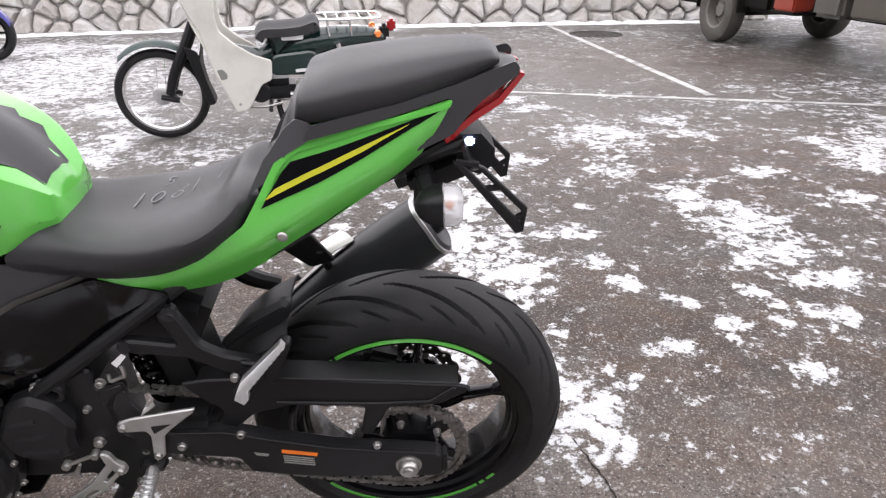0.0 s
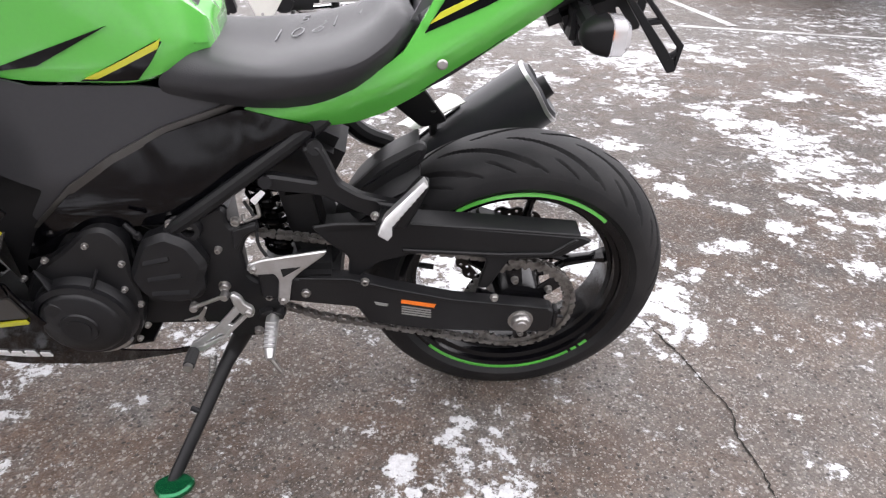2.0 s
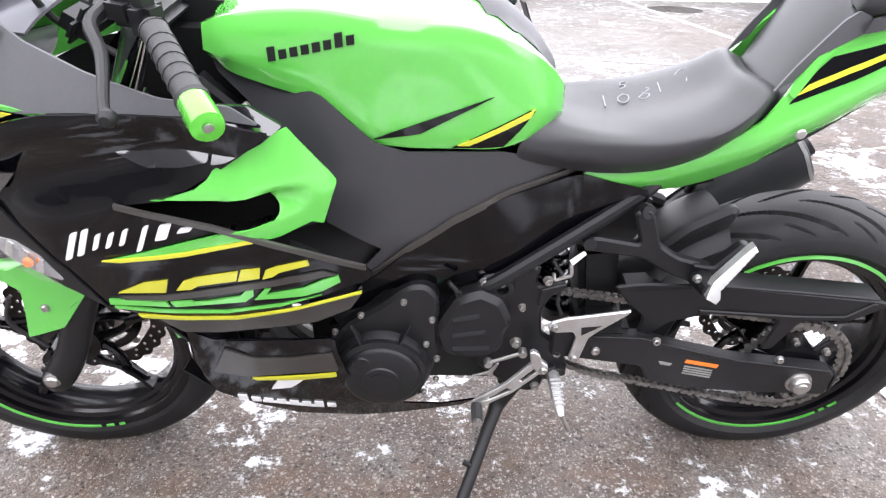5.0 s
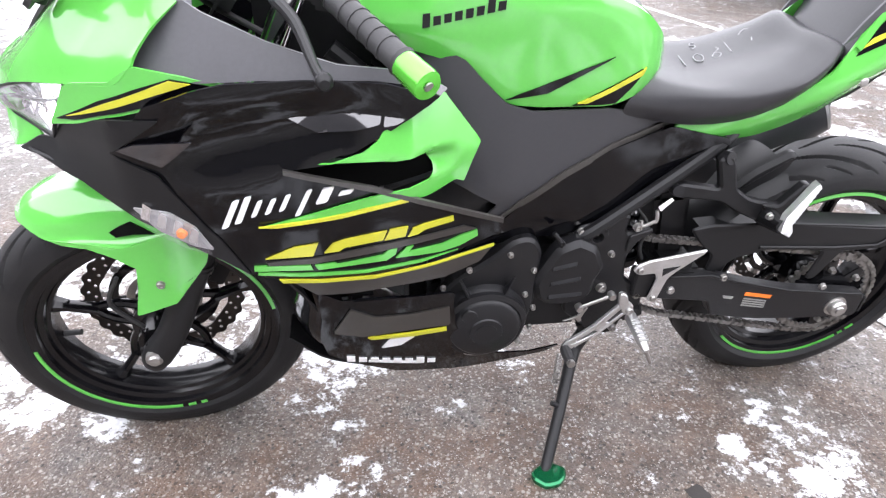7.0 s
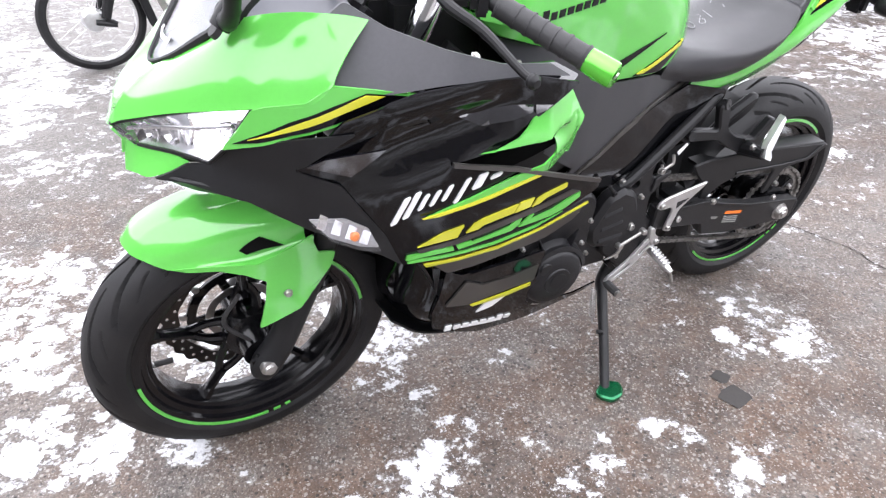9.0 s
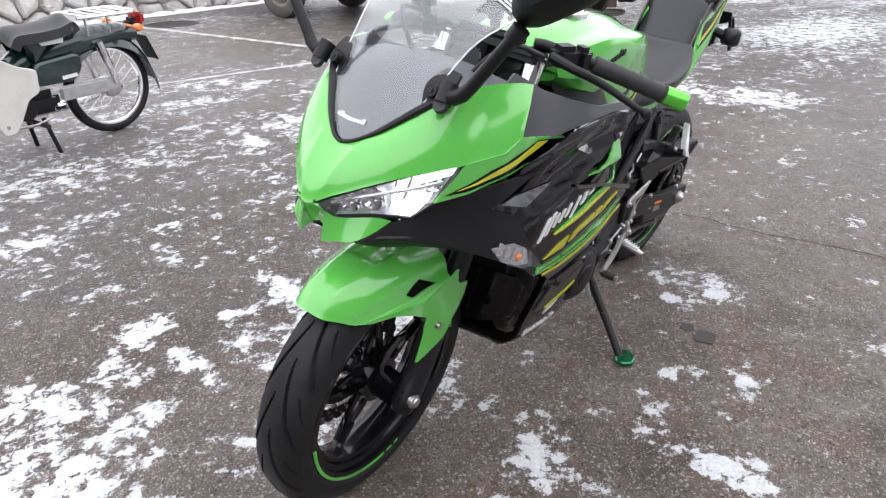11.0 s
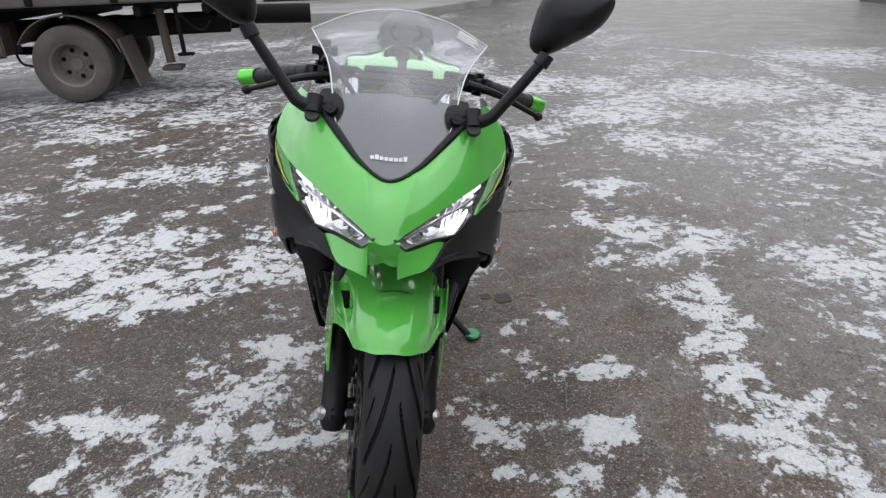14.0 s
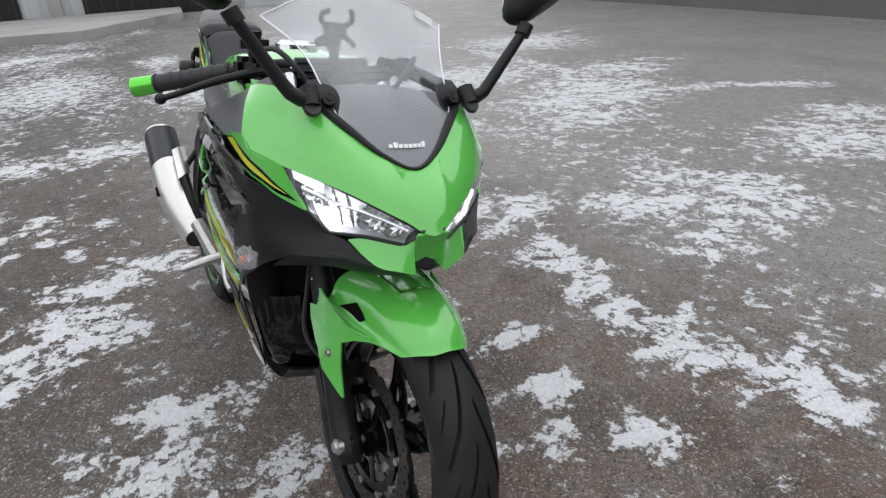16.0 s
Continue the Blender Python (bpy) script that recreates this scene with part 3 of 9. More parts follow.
weta = n.new("ShaderNodeAttribute")
weta.attribute_name = "wet"
base = scale_by(base, ranged(weta.outputs["Fac"], 0.0, 1.0, 1.08, 0.70))
base = scale_by(base, ranged(noise_node(17, 7, 0.72), 0.34, 0.66, 0.74, 1.18))
base = scale_by(base, ranged(small_r, 0.05, 0.95, 0.74, 1.26))
base = scale_by(base, ranged(tiny_r, 0.05, 0.95, 0.90, 1.10))
# chips of pale and dark stone in the binder
base = blend(calc("MULTIPLY", ranged(small_g, 0.93, 0.97), 0.55), base, (0.34, 0.325, 0.305))
base = blend(calc("MULTIPLY", ranged(tiny_g, 0.95, 0.97), 0.60), base, (0.44, 0.43, 0.41))
base = blend(calc("MULTIPLY", calc("MULTIPLY", ranged(big_r, 0.84, 0.88), ranged(big_d, 0.55, 0.35)), 0.75), base, (0.30, 0.285, 0.265))
base = blend(calc("MULTIPLY", calc("MULTIPLY", ranged(big_g, 0.86, 0.90), ranged(big_d, 0.55, 0.35)), 0.80), base, (0.026, 0.024, 0.023))
att = n.new("ShaderNodeAttribute")
att.attribute_name = "snow"
lumps, lace, crumbs = (ranged(noise_node(s, d, r), 0.34, 0.66) for s, d, r in ((8, 8, 0.72), (24, 7, 0.75), (95, 4, 0.75)))
veins = ranged(calc("ABSOLUTE", calc("SUBTRACT", noise_node(11, 7, 0.68), 0.5), 0.0), 0.0, 0.085)
fine_veins = ranged(calc("ABSOLUTE", calc("SUBTRACT", noise_node(34, 5, 0.65), 0.5), 0.0), 0.0, 0.10)
ragged = calc("ADD", calc("ADD", calc("MULTIPLY", lumps, 0.44), calc("MULTIPLY", lace, 0.22)), calc("ADD", calc("MULTIPLY", crumbs, 0.07), calc("ADD", calc("MULTIPLY", veins, 0.20), calc("MULTIPLY", fine_veins, 0.07))))
level = calc("ADD", att.outputs["Fac"], calc("MULTIPLY", calc("SUBTRACT", ragged, 0.528), 1.62))
flecks = calc("MULTIPLY", ranged(noise_node(24, 5, 0.66), 0.640, 0.690), ranged(noise_node(3.3, 4, 0.6), 0.44, 0.60))
cover = calc("MAXIMUM", ranged(level, 0.478, 0.562), calc("MULTIPLY", flecks, ranged(att.outputs["Fac"], 0.10, 0.20)))
thin = calc("MULTIPLY", ranged(level, 0.34, 0.52), 0.26)
base = blend(thin, base, (0.34, 0.34, 0.345))
white = blend(ranged(noise_node(130, 4), 0.3, 0.7), (0.45, 0.455, 0.468), (0.64, 0.648, 0.662))
base = blend(cover, base, white)
l.new(base, b.inputs["Base Color"])
dry = calc("SUBTRACT", ranged(noise_node(2.2, 5), 0.3, 0.7, 0.36, 0.66), calc("MULTIPLY", dampa.outputs["Fac"], 0.06))
l.new(calc("MAXIMUM", dry, calc("MULTIPLY", cover, 0.85)), b.inputs["Roughness"])
bump = n.new("ShaderNodeBump")
bump.inputs["Strength"].default_value, bump.inputs["Distance"].default_value = 0.7, 0.006
relief = calc("ADD", calc("ADD", calc("MULTIPLY", big_d, -0.5), calc("MULTIPLY", small_d, -0.45)), calc("ADD", calc("MULTIPLY", noise_node(300, 3), 0.5), calc("MULTIPLY", noise_node(28, 6, 0.7), 2.2)))
l.new(calc("ADD", calc("MULTIPLY", relief, calc("SUBTRACT", 1.0, cover)), calc("MULTIPLY", cover, calc("ADD", 1.1, calc("MULTIPLY", noise_node(90, 4), 0.8)))), bump.inputs["Height"])
l.new(bump.outputs[0], b.inputs["Normal"])
b.inputs["Specular IOR Level"].default_value = 0.25
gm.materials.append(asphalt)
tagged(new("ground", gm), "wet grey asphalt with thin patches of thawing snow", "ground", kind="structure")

# a long crack in the asphalt, out past the rear wheel
crack_m = material("crack_dirt", (0.022, 0.020, 0.018), 0.95, vary=0.3, spec=0.2)
for line in ([(0.38, 1.54), (0.42, 1.46), (0.45, 1.39), (0.475, 1.31), (0.505, 1.23), (0.498, 1.15), (0.515, 1.07), (0.52, 1.00), (0.56, 0.90), (0.60, 0.74), (0.625, 0.60), (0.60, 0.40), (0.63, 0.20)],):
    rng = np.random.RandomState(4)
    cb = bmesh.new()
    pts = catmull([(x, y, 0) for x, y in line], 8)
    rails = []
    for k, q in enumerate(pts):
        d = pts[min(k + 1, len(pts) - 1)] - pts[max(k - 1, 0)]
        side = np.array((-d[1], d[0], 0)) / np.hypot(d[0], d[1])
        wobble, wide = 0.006 * (rng.rand() - 0.5), 0.0006 + 0.0024 * rng.rand()
        rails.append([cb.verts.new((*(q + side * (wobble + e * wide))[:2], GROUND + 0.0022)) for e in (1, -1)])
    for a, c in zip(rails, rails[1:]):
        cb.faces.new((a[0], c[0], c[1], a[1]))
    tagged(new("ground_crack", link_mesh("ground_crack", cb, crack_m)), "thin dark crack in the asphalt", "crack", kind="structure")


# two bare scuffs where something stood, rimmed with trodden snow
SCUFF = material("bare_dark_binder", (0.024, 0.021, 0.019), 0.6, vary=0.3, bump=0.3, bump_scale=200)
for cx, cy, rx, ry, turn in ((-0.305, 0.888, 0.020, 0.020, 25), (-0.318, 0.822, 0.034, 0.030, 20)):
    sb = bmesh.new()
    rng = random.Random(int(rx * 1e4))
    edge = []
    for k in range(28):
        a = 2 * math.pi * k / 28
        q = 1 / max(abs(math.cos(a)), abs(math.sin(a))) ** 0.8 * rng.uniform(0.93, 1.07)
        p = Matrix.Rotation(radians(turn), 2) @ Vector((rx * q * math.cos(a), ry * q * math.sin(a)))
        edge.append(sb.verts.new((cx + p.x, cy + p.y, GROUND + 0.0025)))
    sb.faces.new(edge)
    tagged(new("ground_scuff", link_mesh("ground_scuff", sb, SCUFF)), "dark bare scuff in the asphalt", "scuff", kind="structure")

# ---- the sports motorcycle, leaning on its side stand ----
# its own axes: x forward from the rear axle, y to its left, z up from the tyres' contact line
bike = thing("sport_motorcycle", "lime green and black sports motorcycle on its side stand", "motorcycle",
             pose(0.0063, 1.3131, -0.0233, -8.0, 0, 187.3))
REAR, FRONT = (0.0, -0.030, 0.300), (1.383, 0.004, 0.296)
STEER = Matrix.Translation((1.327, 0, 0.293)) @ Matrix.Rotation(radians(5.0), 4, Vector((-0.418, 0, 0.909))) @ Matrix.Translation((-1.327, 0, -0.293))


def steered(bm):
    bmesh.ops.transform(bm, matrix=STEER, verts=bm.verts[:])
    return bm


def fairing(x, z):
    """Half width of the fairing's skin."""
    return span(x, [0.60, 0.78, 0.90, 1.05, 1.20, 1.30, 1.40, 1.47, 1.53], [0.205, 0.233, 0.243, 0.246, 0.240, 0.213, 0.168, 0.115, 0.045]) * \
        span(z, [0.20, 0.26, 0.33, 0.45, 0.55, 0.65, 0.75, 0.85, 0.95], [0.54, 0.64, 0.72, 0.84, 0.93, 0.985, 1.0, 1.02, 0.93])


def flank(x, z):
    """Half width of the covers below the tank and of the tail."""
    return span(x, [-0.20, -0.10, 0.0, 0.10, 0.20, 0.30, 0.40, 0.457, 0.60, 0.75, 0.95, 1.05], [0.030, 0.052, 0.074, 0.092, 0.100, 0.092, 0.080, 0.074, 0.112, 0.140, 0.146, 0.146]) + \
        0.25 * min(0.0, z - 0.62) * (x > 0.45)


def both(name, bm, mat, parent, label=""):
    part(name, mirrored(bm), mat, parent, label)
    return part(name, bm, mat, parent, label)


def tyre_mesh(c, R, rim, W, count, swoop, segs=960):
    """A tyre with its swooping tread grooves cut in."""
    n = 104
    ang = (np.arange(n + 1) / n * 2 - 1) * 1.5
    y = W / 2 * np.sign(ang) * np.abs(np.sin(ang)) ** 0.9
    r = rim + (R - rim) * np.abs(np.cos(ang)) ** 0.72
    th = 2 * math.pi * np.arange(segs) / segs
    s = np.abs(ang) / 1.15
    # each groove starts along the crown and bends down to the shoulder, thinning out at both ends
    bend = swoop * np.sqrt(s + 0.004)
    steep = 0.5 * abs(swoop) / np.sqrt(s + 0.02)
    ph = th[:, None] * count / (2 * math.pi) + np.where(ang > 0, 0.5, 0.0) + bend
    f = np.abs(ph % 1.0 - 0.5)
    g = np.abs((ph * 2 + 0.35) % 1.0 - 0.5)
    wide = (0.045 + 0.034 * steep) * (0.45 + 0.55 * np.sin(np.clip(s, 0, 1) * math.pi))
    long_cut = np.clip((wide - f) / 0.022, 0, 1) * np.clip((s - 0.05) / 0.05, 0, 1) * np.clip((0.86 - s) / 0.06, 0, 1)
    short_cut = np.clip((wide * 1.1 - g) / 0.040, 0, 1) * np.clip((s - 0.60) / 0.06, 0, 1) * np.clip((0.98 - s) / 0.06, 0, 1)
    rr = r[None, :] - 0.0085 * np.maximum(long_cut, short_cut)
    rr = rr + 0.0007 * ((s > 1.06) & (s < 1.09))
    rr = np.concatenate([np.full((segs, 1), rim - 0.006), rr, np.full((segs, 1), rim - 0.006)], 1)
    y = np.concatenate([[-W * 0.40], y, [W * 0.40]])
    pts = np.stack([c[0] + rr * np.cos(th)[:, None], c[1] + np.broadcast_to(y, rr.shape), c[2] + rr * np.sin(th)[:, None]], -1).reshape(-1, 3)
    k = len(y)
    ids = np.arange(segs * k).reshape(segs, k)
    nxt = np.roll(ids, -1, 0)
    quads = np.stack([ids[:, :-1], nxt[:, :-1], nxt[:, 1:], ids[:, 1:]], -1).reshape(-1, 4)
    me = bpy.data.meshes.new("tread")
    me.from_pydata(pts.tolist(), [], quads.tolist())
    bm = bmesh.new()
    bm.from_mesh(me)
    bpy.data.meshes.remove(me)
    return bm


def arc_band(c, r0, r1, y0, y1, a0, a1, n=28):
    rings = []
    for i in range(n + 1):
        a = radians(a0 + (a1 - a0) * i / n)
        rings.append([(c[0] + r * math.cos(a), c[1] + y, c[2] + r * math.sin(a)) for r, y in ((r0, y0), (r1, y0 * 0.985), (r1, y1), (r0, y1))])
    return skin(rings)


def spoke_mesh(c, ang, r0, r1, w0, w1, d0, d1):
    ca, sa = math.cos(ang), math.sin(ang)
    rings = []
    for k in range(6):
        t = k / 5
        r, w, d = r0 + (r1 - r0) * t, w0 + (w1 - w0) * t ** 0.7, d0 + (d1 - d0) * t
        ring = []
        for q in range(8):
            b = 2 * math.pi * (q + 0.5) / 8
            s, y = w * math.cos(b), d * math.sin(b)
            ring.append((c[0] + r * ca - s * sa, c[1] + y, c[2] + r * sa + s * ca))
        rings.append(ring)
    return skin(rings)


def disc_mesh(c, r0, r1, y, petals, thick=0.0045):
    """A wave-edged brake disc with holes drilled through it."""
    bm = bmesh.new()

    def loop(radius, n, cx=0.0, cz=0.0):
        vs = [bm.verts.new((cx + radius(k / n) * math.cos(2 * math.pi * k / n), 0, cz + radius(k / n) * math.sin(2 * math.pi * k / n))) for k in range(n)]
        for k in range(n):
            bm.edges.new((vs[k], vs[(k + 1) % n]))

    loop(lambda t: r1 - 0.0060 * abs(math.sin(math.pi * petals * t)) ** 3, petals * 8)
    loop(lambda t: r0 + 0.0040 * abs(math.sin(math.pi * 10 * t)) ** 4, 80)
    for k in range(petals):
        for d, q in ((0.28, 0.0), (0.62, 0.38)):
            a, rr = 2 * math.pi * (k + 0.5 + q) / petals, r0 + (r1 - r0) * d
            loop(lambda t: 0.0036, 7, rr * math.cos(a), rr * math.sin(a))
    bmesh.ops.triangle_fill(bm, use_beauty=True, edges=bm.edges[:])
    bmesh.ops.solidify(bm, geom=bm.faces[:], thickness=thick)
    bmesh.ops.translate(bm, vec=(c[0], c[1] + y, c[2]), verts=bm.verts[:])
    return bm


def wheel(name, c, R, W, rim_r, arcs, turn, disc_r, count, swoop, hub_w):
    fix = steered if name == "front_wheel" else (lambda b: b)
    hub = part(name, fix(lathe([(0.012, -hub_w), (0.034, -hub_w), (0.036, -0.03), (0.052, -0.026), (0.052, 0.026), (0.036, 0.03), (0.034, hub_w), (0.012, hub_w)], c, 32)), RIM, bike, "black cast wheel with lime rim stripes")
    part("tyre", fix(tyre_mesh(c, R, rim_r + 0.004, W, count, swoop)), RUBBER, hub, "black rubber tyre with swooping grooves and dried road salt")
    w = W * 0.40
    half = [(rim_r + 0.006, w), (rim_r + 0.006, w + 0.006), (rim_r - 0.005, w + 0.007), (rim_r - 0.011, w + 0.004), (rim_r - 0.013, w - 0.006), (rim_r - 0.022, w - 0.010), (rim_r - 0.025, w * 0.62), (rim_r - 0.032, w * 0.55), (rim_r - 0.034, w * 0.25)]
    prof = half + [(r, -y) for r, y in reversed(half)] + [(rim_r - 0.008, -w + 0.008), (rim_r - 0.026, -w * 0.4), (rim_r - 0.026, w * 0.4), (rim_r - 0.008, w - 0.008)]
    rim = part("rim", fix(lathe(prof, c, 96)), RIM, hub)
    for a0, a1 in arcs:
        for s in (1, -1):
            part("rim_stripe", fix(arc_band(c, rim_r - 0.003, rim_r + 0.0035, s * (w + 0.0095), s * (w + 0.006), a0, a1)), GREEN, rim, "lime stripe")
    for k in range(5):
        a = radians(turn + 72 * k)
        legs = [tube([(c[0] + 0.040 * math.cos(a + q), c[1], c[2] + 0.040 * math.sin(a + q)), (c[0] + 0.085 * math.cos(a + q * 0.42), c[1], c[2] + 0.085 * math.sin(a + q * 0.42)), (c[0] + 0.125 * math.cos(a), c[1], c[2] + 0.125 * math.sin(a))], [0.011, 0.0085, 0.009], 8, 3) for q in (0.55, -0.55)]
        part("spoke", fix(merged(*legs, spoke_mesh(c, a, 0.112, rim_r - 0.026, 0.0105, 0.0075, 0.016, 0.013), spoke_mesh(c, a, rim_r - 0.060, rim_r - 0.028, 0.0070, 0.017, 0.012, 0.020))), RIM, hub)
    part("valve_stem", fix(tube([(c[0] + (rim_r - 0.036) * math.cos(radians(turn - 24)), c[1], c[2] + (rim_r - 0.036) * math.sin(radians(turn - 24))), (c[0] + (rim_r - 0.068) * math.cos(radians(turn - 24)), c[1] + 0.006, c[2] + (rim_r - 0.068) * math.sin(radians(turn - 24)))], 0.006)), GRIP, rim)
    yd = -0.062
    disc = part("brake_disc", fix(disc_mesh(c, disc_r * 0.76, disc_r, yd, 28 if disc_r > 0.13 else 18)), DISC, hub, "wave-edged drilled steel brake disc")
    part("disc_carrier", fix(merged(lathe([(disc_r * 0.56, yd), (disc_r * 0.68, yd), (disc_r * 0.68, yd + 0.006), (disc_r * 0.56, yd + 0.006)], c, 48), *[spoke_mesh((c[0], c[1] + yd + 0.003, c[2]), radians(36 * k), 0.035, disc_r * 0.60, 0.012, 0.009, 0.004, 0.004) for k in range(0, 10, 2)])), RIM, disc)
    for k in range(10):
        a = radians(36 * k + 10)
        part("disc_button", fix(lathe([(0, 0.008), (0.006, 0.008), (0.0075, 0.006), (0.0075, -0.003), (0, -0.003)], (c[0] + disc_r * 0.715 * math.cos(a), c[1] + yd, c[2] + disc_r * 0.715 * math.sin(a)), 10, False)), STEEL, disc)
    part("sensor_ring", fix(lathe([(disc_r * 0.36, yd + 0.012), (disc_r * 0.46, yd + 0.012), (disc_r * 0.46, yd + 0.015), (disc_r * 0.36, yd + 0.015)], c, 40)), STEEL, disc, "pierced steel speed sensor ring")
    return hub


rear_wheel = wheel("rear_wheel", REAR, 0.306, 0.156, 0.2255, [(46, 50), (52, 55), (57, 133), (221, 226), (228, 231), (233, 317)], 27, 0.112, 15, -2.0, 0.09)
front_wheel = wheel("front_wheel", FRONT, 0.294, 0.112, 0.2190, [(128, 172), (257, 260), (263, 267), (270, 357)], 18, 0.155, 13, 1.9, 0.075)

# ---- rear running gear ----
sprocket_profile = []
for k in range(164):
    a = 2 * math.pi * k / 164
    rr = 0.103 + (0.006 if k % 4 in (0, 1) else 0.0)
    sprocket_profile.append((rr * math.cos(a), 0.300 + rr * math.sin(a)))
sprocket = bmesh.new()
ring_o = [[sprocket.verts.new((x, y, z)) for x, z in sprocket_profile] for y in (0.078, 0.084)]
ring_i = [[sprocket.verts.new((x * 0.86, y, 0.300 + (z - 0.300) * 0.86)) for x, z in sprocket_profile] for y in (0.078, 0.084)]
for i in range(164):
    j = (i + 1) % 164
    sprocket.faces.new((ring_o[0][i], ring_o[0][j], ring_o[1][j], ring_o[1][i]))
    sprocket.faces.new((ring_i[0][i], ring_i[0][j], ring_i[1][j], ring_i[1][i]))
    sprocket.faces.new((ring_o[0][i], ring_o[0][j], ring_i[0][j], ring_i[0][i]))
    sprocket.faces.new((ring_o[1][i], ring_o[1][j], ring_i[1][j], ring_i[1][i]))
sprocket = part("sprocket", sprocket, CHAIN, rear_wheel, "oily steel rear sprocket")
part("sprocket_carrier", lathe([(0.02, 0.06), (0.055, 0.06), (0.055, 0.12), (0.02, 0.12)], REAR, 24), RIM, sprocket)
for k in range(6):
    part("carrier_arm", spoke_mesh((0, 0.082, 0.3), radians(60 * k + 20), 0.04, 0.090, 0.014, 0.016, 0.006, 0.004), RIM, sprocket)
for k in range(6):
    a = radians(60 * k + 20)
    part("sprocket_nut", bolt(0.070 * math.cos(a), 0.088, 0.3 + 0.070 * math.sin(a), 0.008, 0.008), STEEL, sprocket)

# chain: links along a loop round both sprockets
loop = [(-0.107 * math.cos(radians(a)), 0.300 + 0.107 * math.sin(radians(a))) for a in range(-86, 88, 4)]
loop += [(0.56 + 0.040 * math.cos(radians(a)), 0.452 + 0.040 * math.sin(radians(a))) for a in range(96, -86, -12)]
loop += [(x, np.interp(x, [0.02, 0.14, 0.268, 0.38, 0.50, 0.56], [0.196, 0.221, 0.252, 0.278, 0.335, 0.405])) for x in np.arange(0.55, 0.0, -0.02)]
loop = [np.array(p) for p in loop]
full = []
for i in range(len(loop)):
    a, b = loop[i], loop[(i + 1) % len(loop)]
    for t in np.linspace(0, 1, 40, endpoint=False):
        full.append(a + (b - a) * t)
seg = np.cumsum([0] + [np.linalg.norm(full[i + 1] - full[i]) for i in range(len(full) - 1)])
chain = bmesh.new()
pitch = 0.0159
for k in range(int(seg[-1] / pitch)):
    p, q = (full[min(len(full) - 1, int(np.searchsorted(seg, (k + e) * pitch)))] for e in (0, 1))
    d = (q - p) / (np.linalg.norm(q - p) + 1e-9)
    nrm = np.array((-d[1], d[0]))
    for y0, y1 in (((0.0735, 0.0752), (0.0868, 0.0885)) if k % 2 else ((0.0760, 0.0776), (0.0844, 0.0860))):
        shape = [(-0.006, 0), (-0.004, 0.0054), (0.004, 0.0052), (pitch / 2, 0.0033), (pitch - 0.004, 0.0052), (pitch + 0.004, 0.0054), (pitch + 0.006, 0), (pitch + 0.004, -0.0054), (pitch - 0.004, -0.0052), (pitch / 2, -0.0033), (0.004, -0.0052), (-0.004, -0.0054)]
        va = [[chain.verts.new((*(np.array((p[0] + d[0] * s + nrm[0] * h, 0, p[1] + d[1] * s + nrm[1] * h))),)) for s, h in shape] for y in (y0, y1)]
        for row, y in zip(va, (y0, y1)):
            for v in row:
                v.co.y = y
        chain.faces.new(va[0]), chain.faces.new(va[1])
        for i in range(12):
            chain.faces.new((va[0][i], va[0][(i + 1) % 12], va[1][(i + 1) % 12], va[1][i]))
    rv = [[chain.verts.new((p[0] + 0.0042 * math.cos(b), y, p[1] + 0.0042 * math.sin(b))) for b in np.linspace(0, 2 * math.pi, 6, endpoint=False)] for y in (0.0725, 0.0895)]
    chain.faces.new(rv[1])
    for i in range(6):
        chain.faces.new((rv[0][i], rv[0][(i + 1) % 6], rv[1][(i + 1) % 6], rv[1][i]))
part("chain", chain, CHAIN, bike, "rusty oily drive chain", smooth=False)

swing = part("swingarm", plate([(0.47, 0.425), (0.404, 0.408), (0.313, 0.405), (0.240, 0.382), (0.130, 0.353), (-0.034, 0.331), (-0.056, 0.326), (-0.063, 0.316), (-0.063, 0.272), (-0.054, 0.264), (0.093, 0.270), (0.171, 0.276), (0.204, 0.281), (0.284, 0.298), (0.302, 0.336), (0.375, 0.347), (0.47, 0.362)], 0.094, 0.124, 0.004, 0.008), ENGINE, bike, "black steel swingarm with a warning label")
part("swingarm_arm", plate([(0.47, 0.425), (0.29, 0.405), (-0.06, 0.335), (-0.08, 0.268), (0.17, 0.284), (0.47, 0.365)], -0.124, -0.098, 0.004), ENGINE, swing)
part("swingarm_bridge", block((0.375, 0, 0.39), (0.09, 0.23, 0.07), 0.015), ENGINE, swing)
part("swingarm_lip", plate([(0.40, 0.412), (0.313, 0.409), (0.24, 0.386), (0.130, 0.357), (-0.050, 0.331), (-0.050, 0.325), (0.130, 0.351), (0.24, 0.380), (0.313, 0.403), (0.40, 0.406)], 0.118, 0.1275, 0.001), DARK, swing)
part("warning_label", merged(plate([(0.222, 0.356), (0.160, 0.343), (0.163, 0.335), (0.224, 0.348)], 0.124, 0.1249, 0)), ORANGE, swing, "orange warning strip")
for k in range(4):
    z = 0.341 - 0.0058 * k
    part("label_line", plate([(0.222, z), (0.168, z - 0.0115), (0.169, z - 0.0145), (0.223, z - 0.003)], 0.124, 0.1247, 0), TEXTGREY, swing, "grey print")
part("size_mark", merged(plate([(0.272, 0.352), (0.246, 0.346), (0.249, 0.340), (0.268, 0.344)], 0.124, 0.1247, 0)), TEXTGREY, swing)
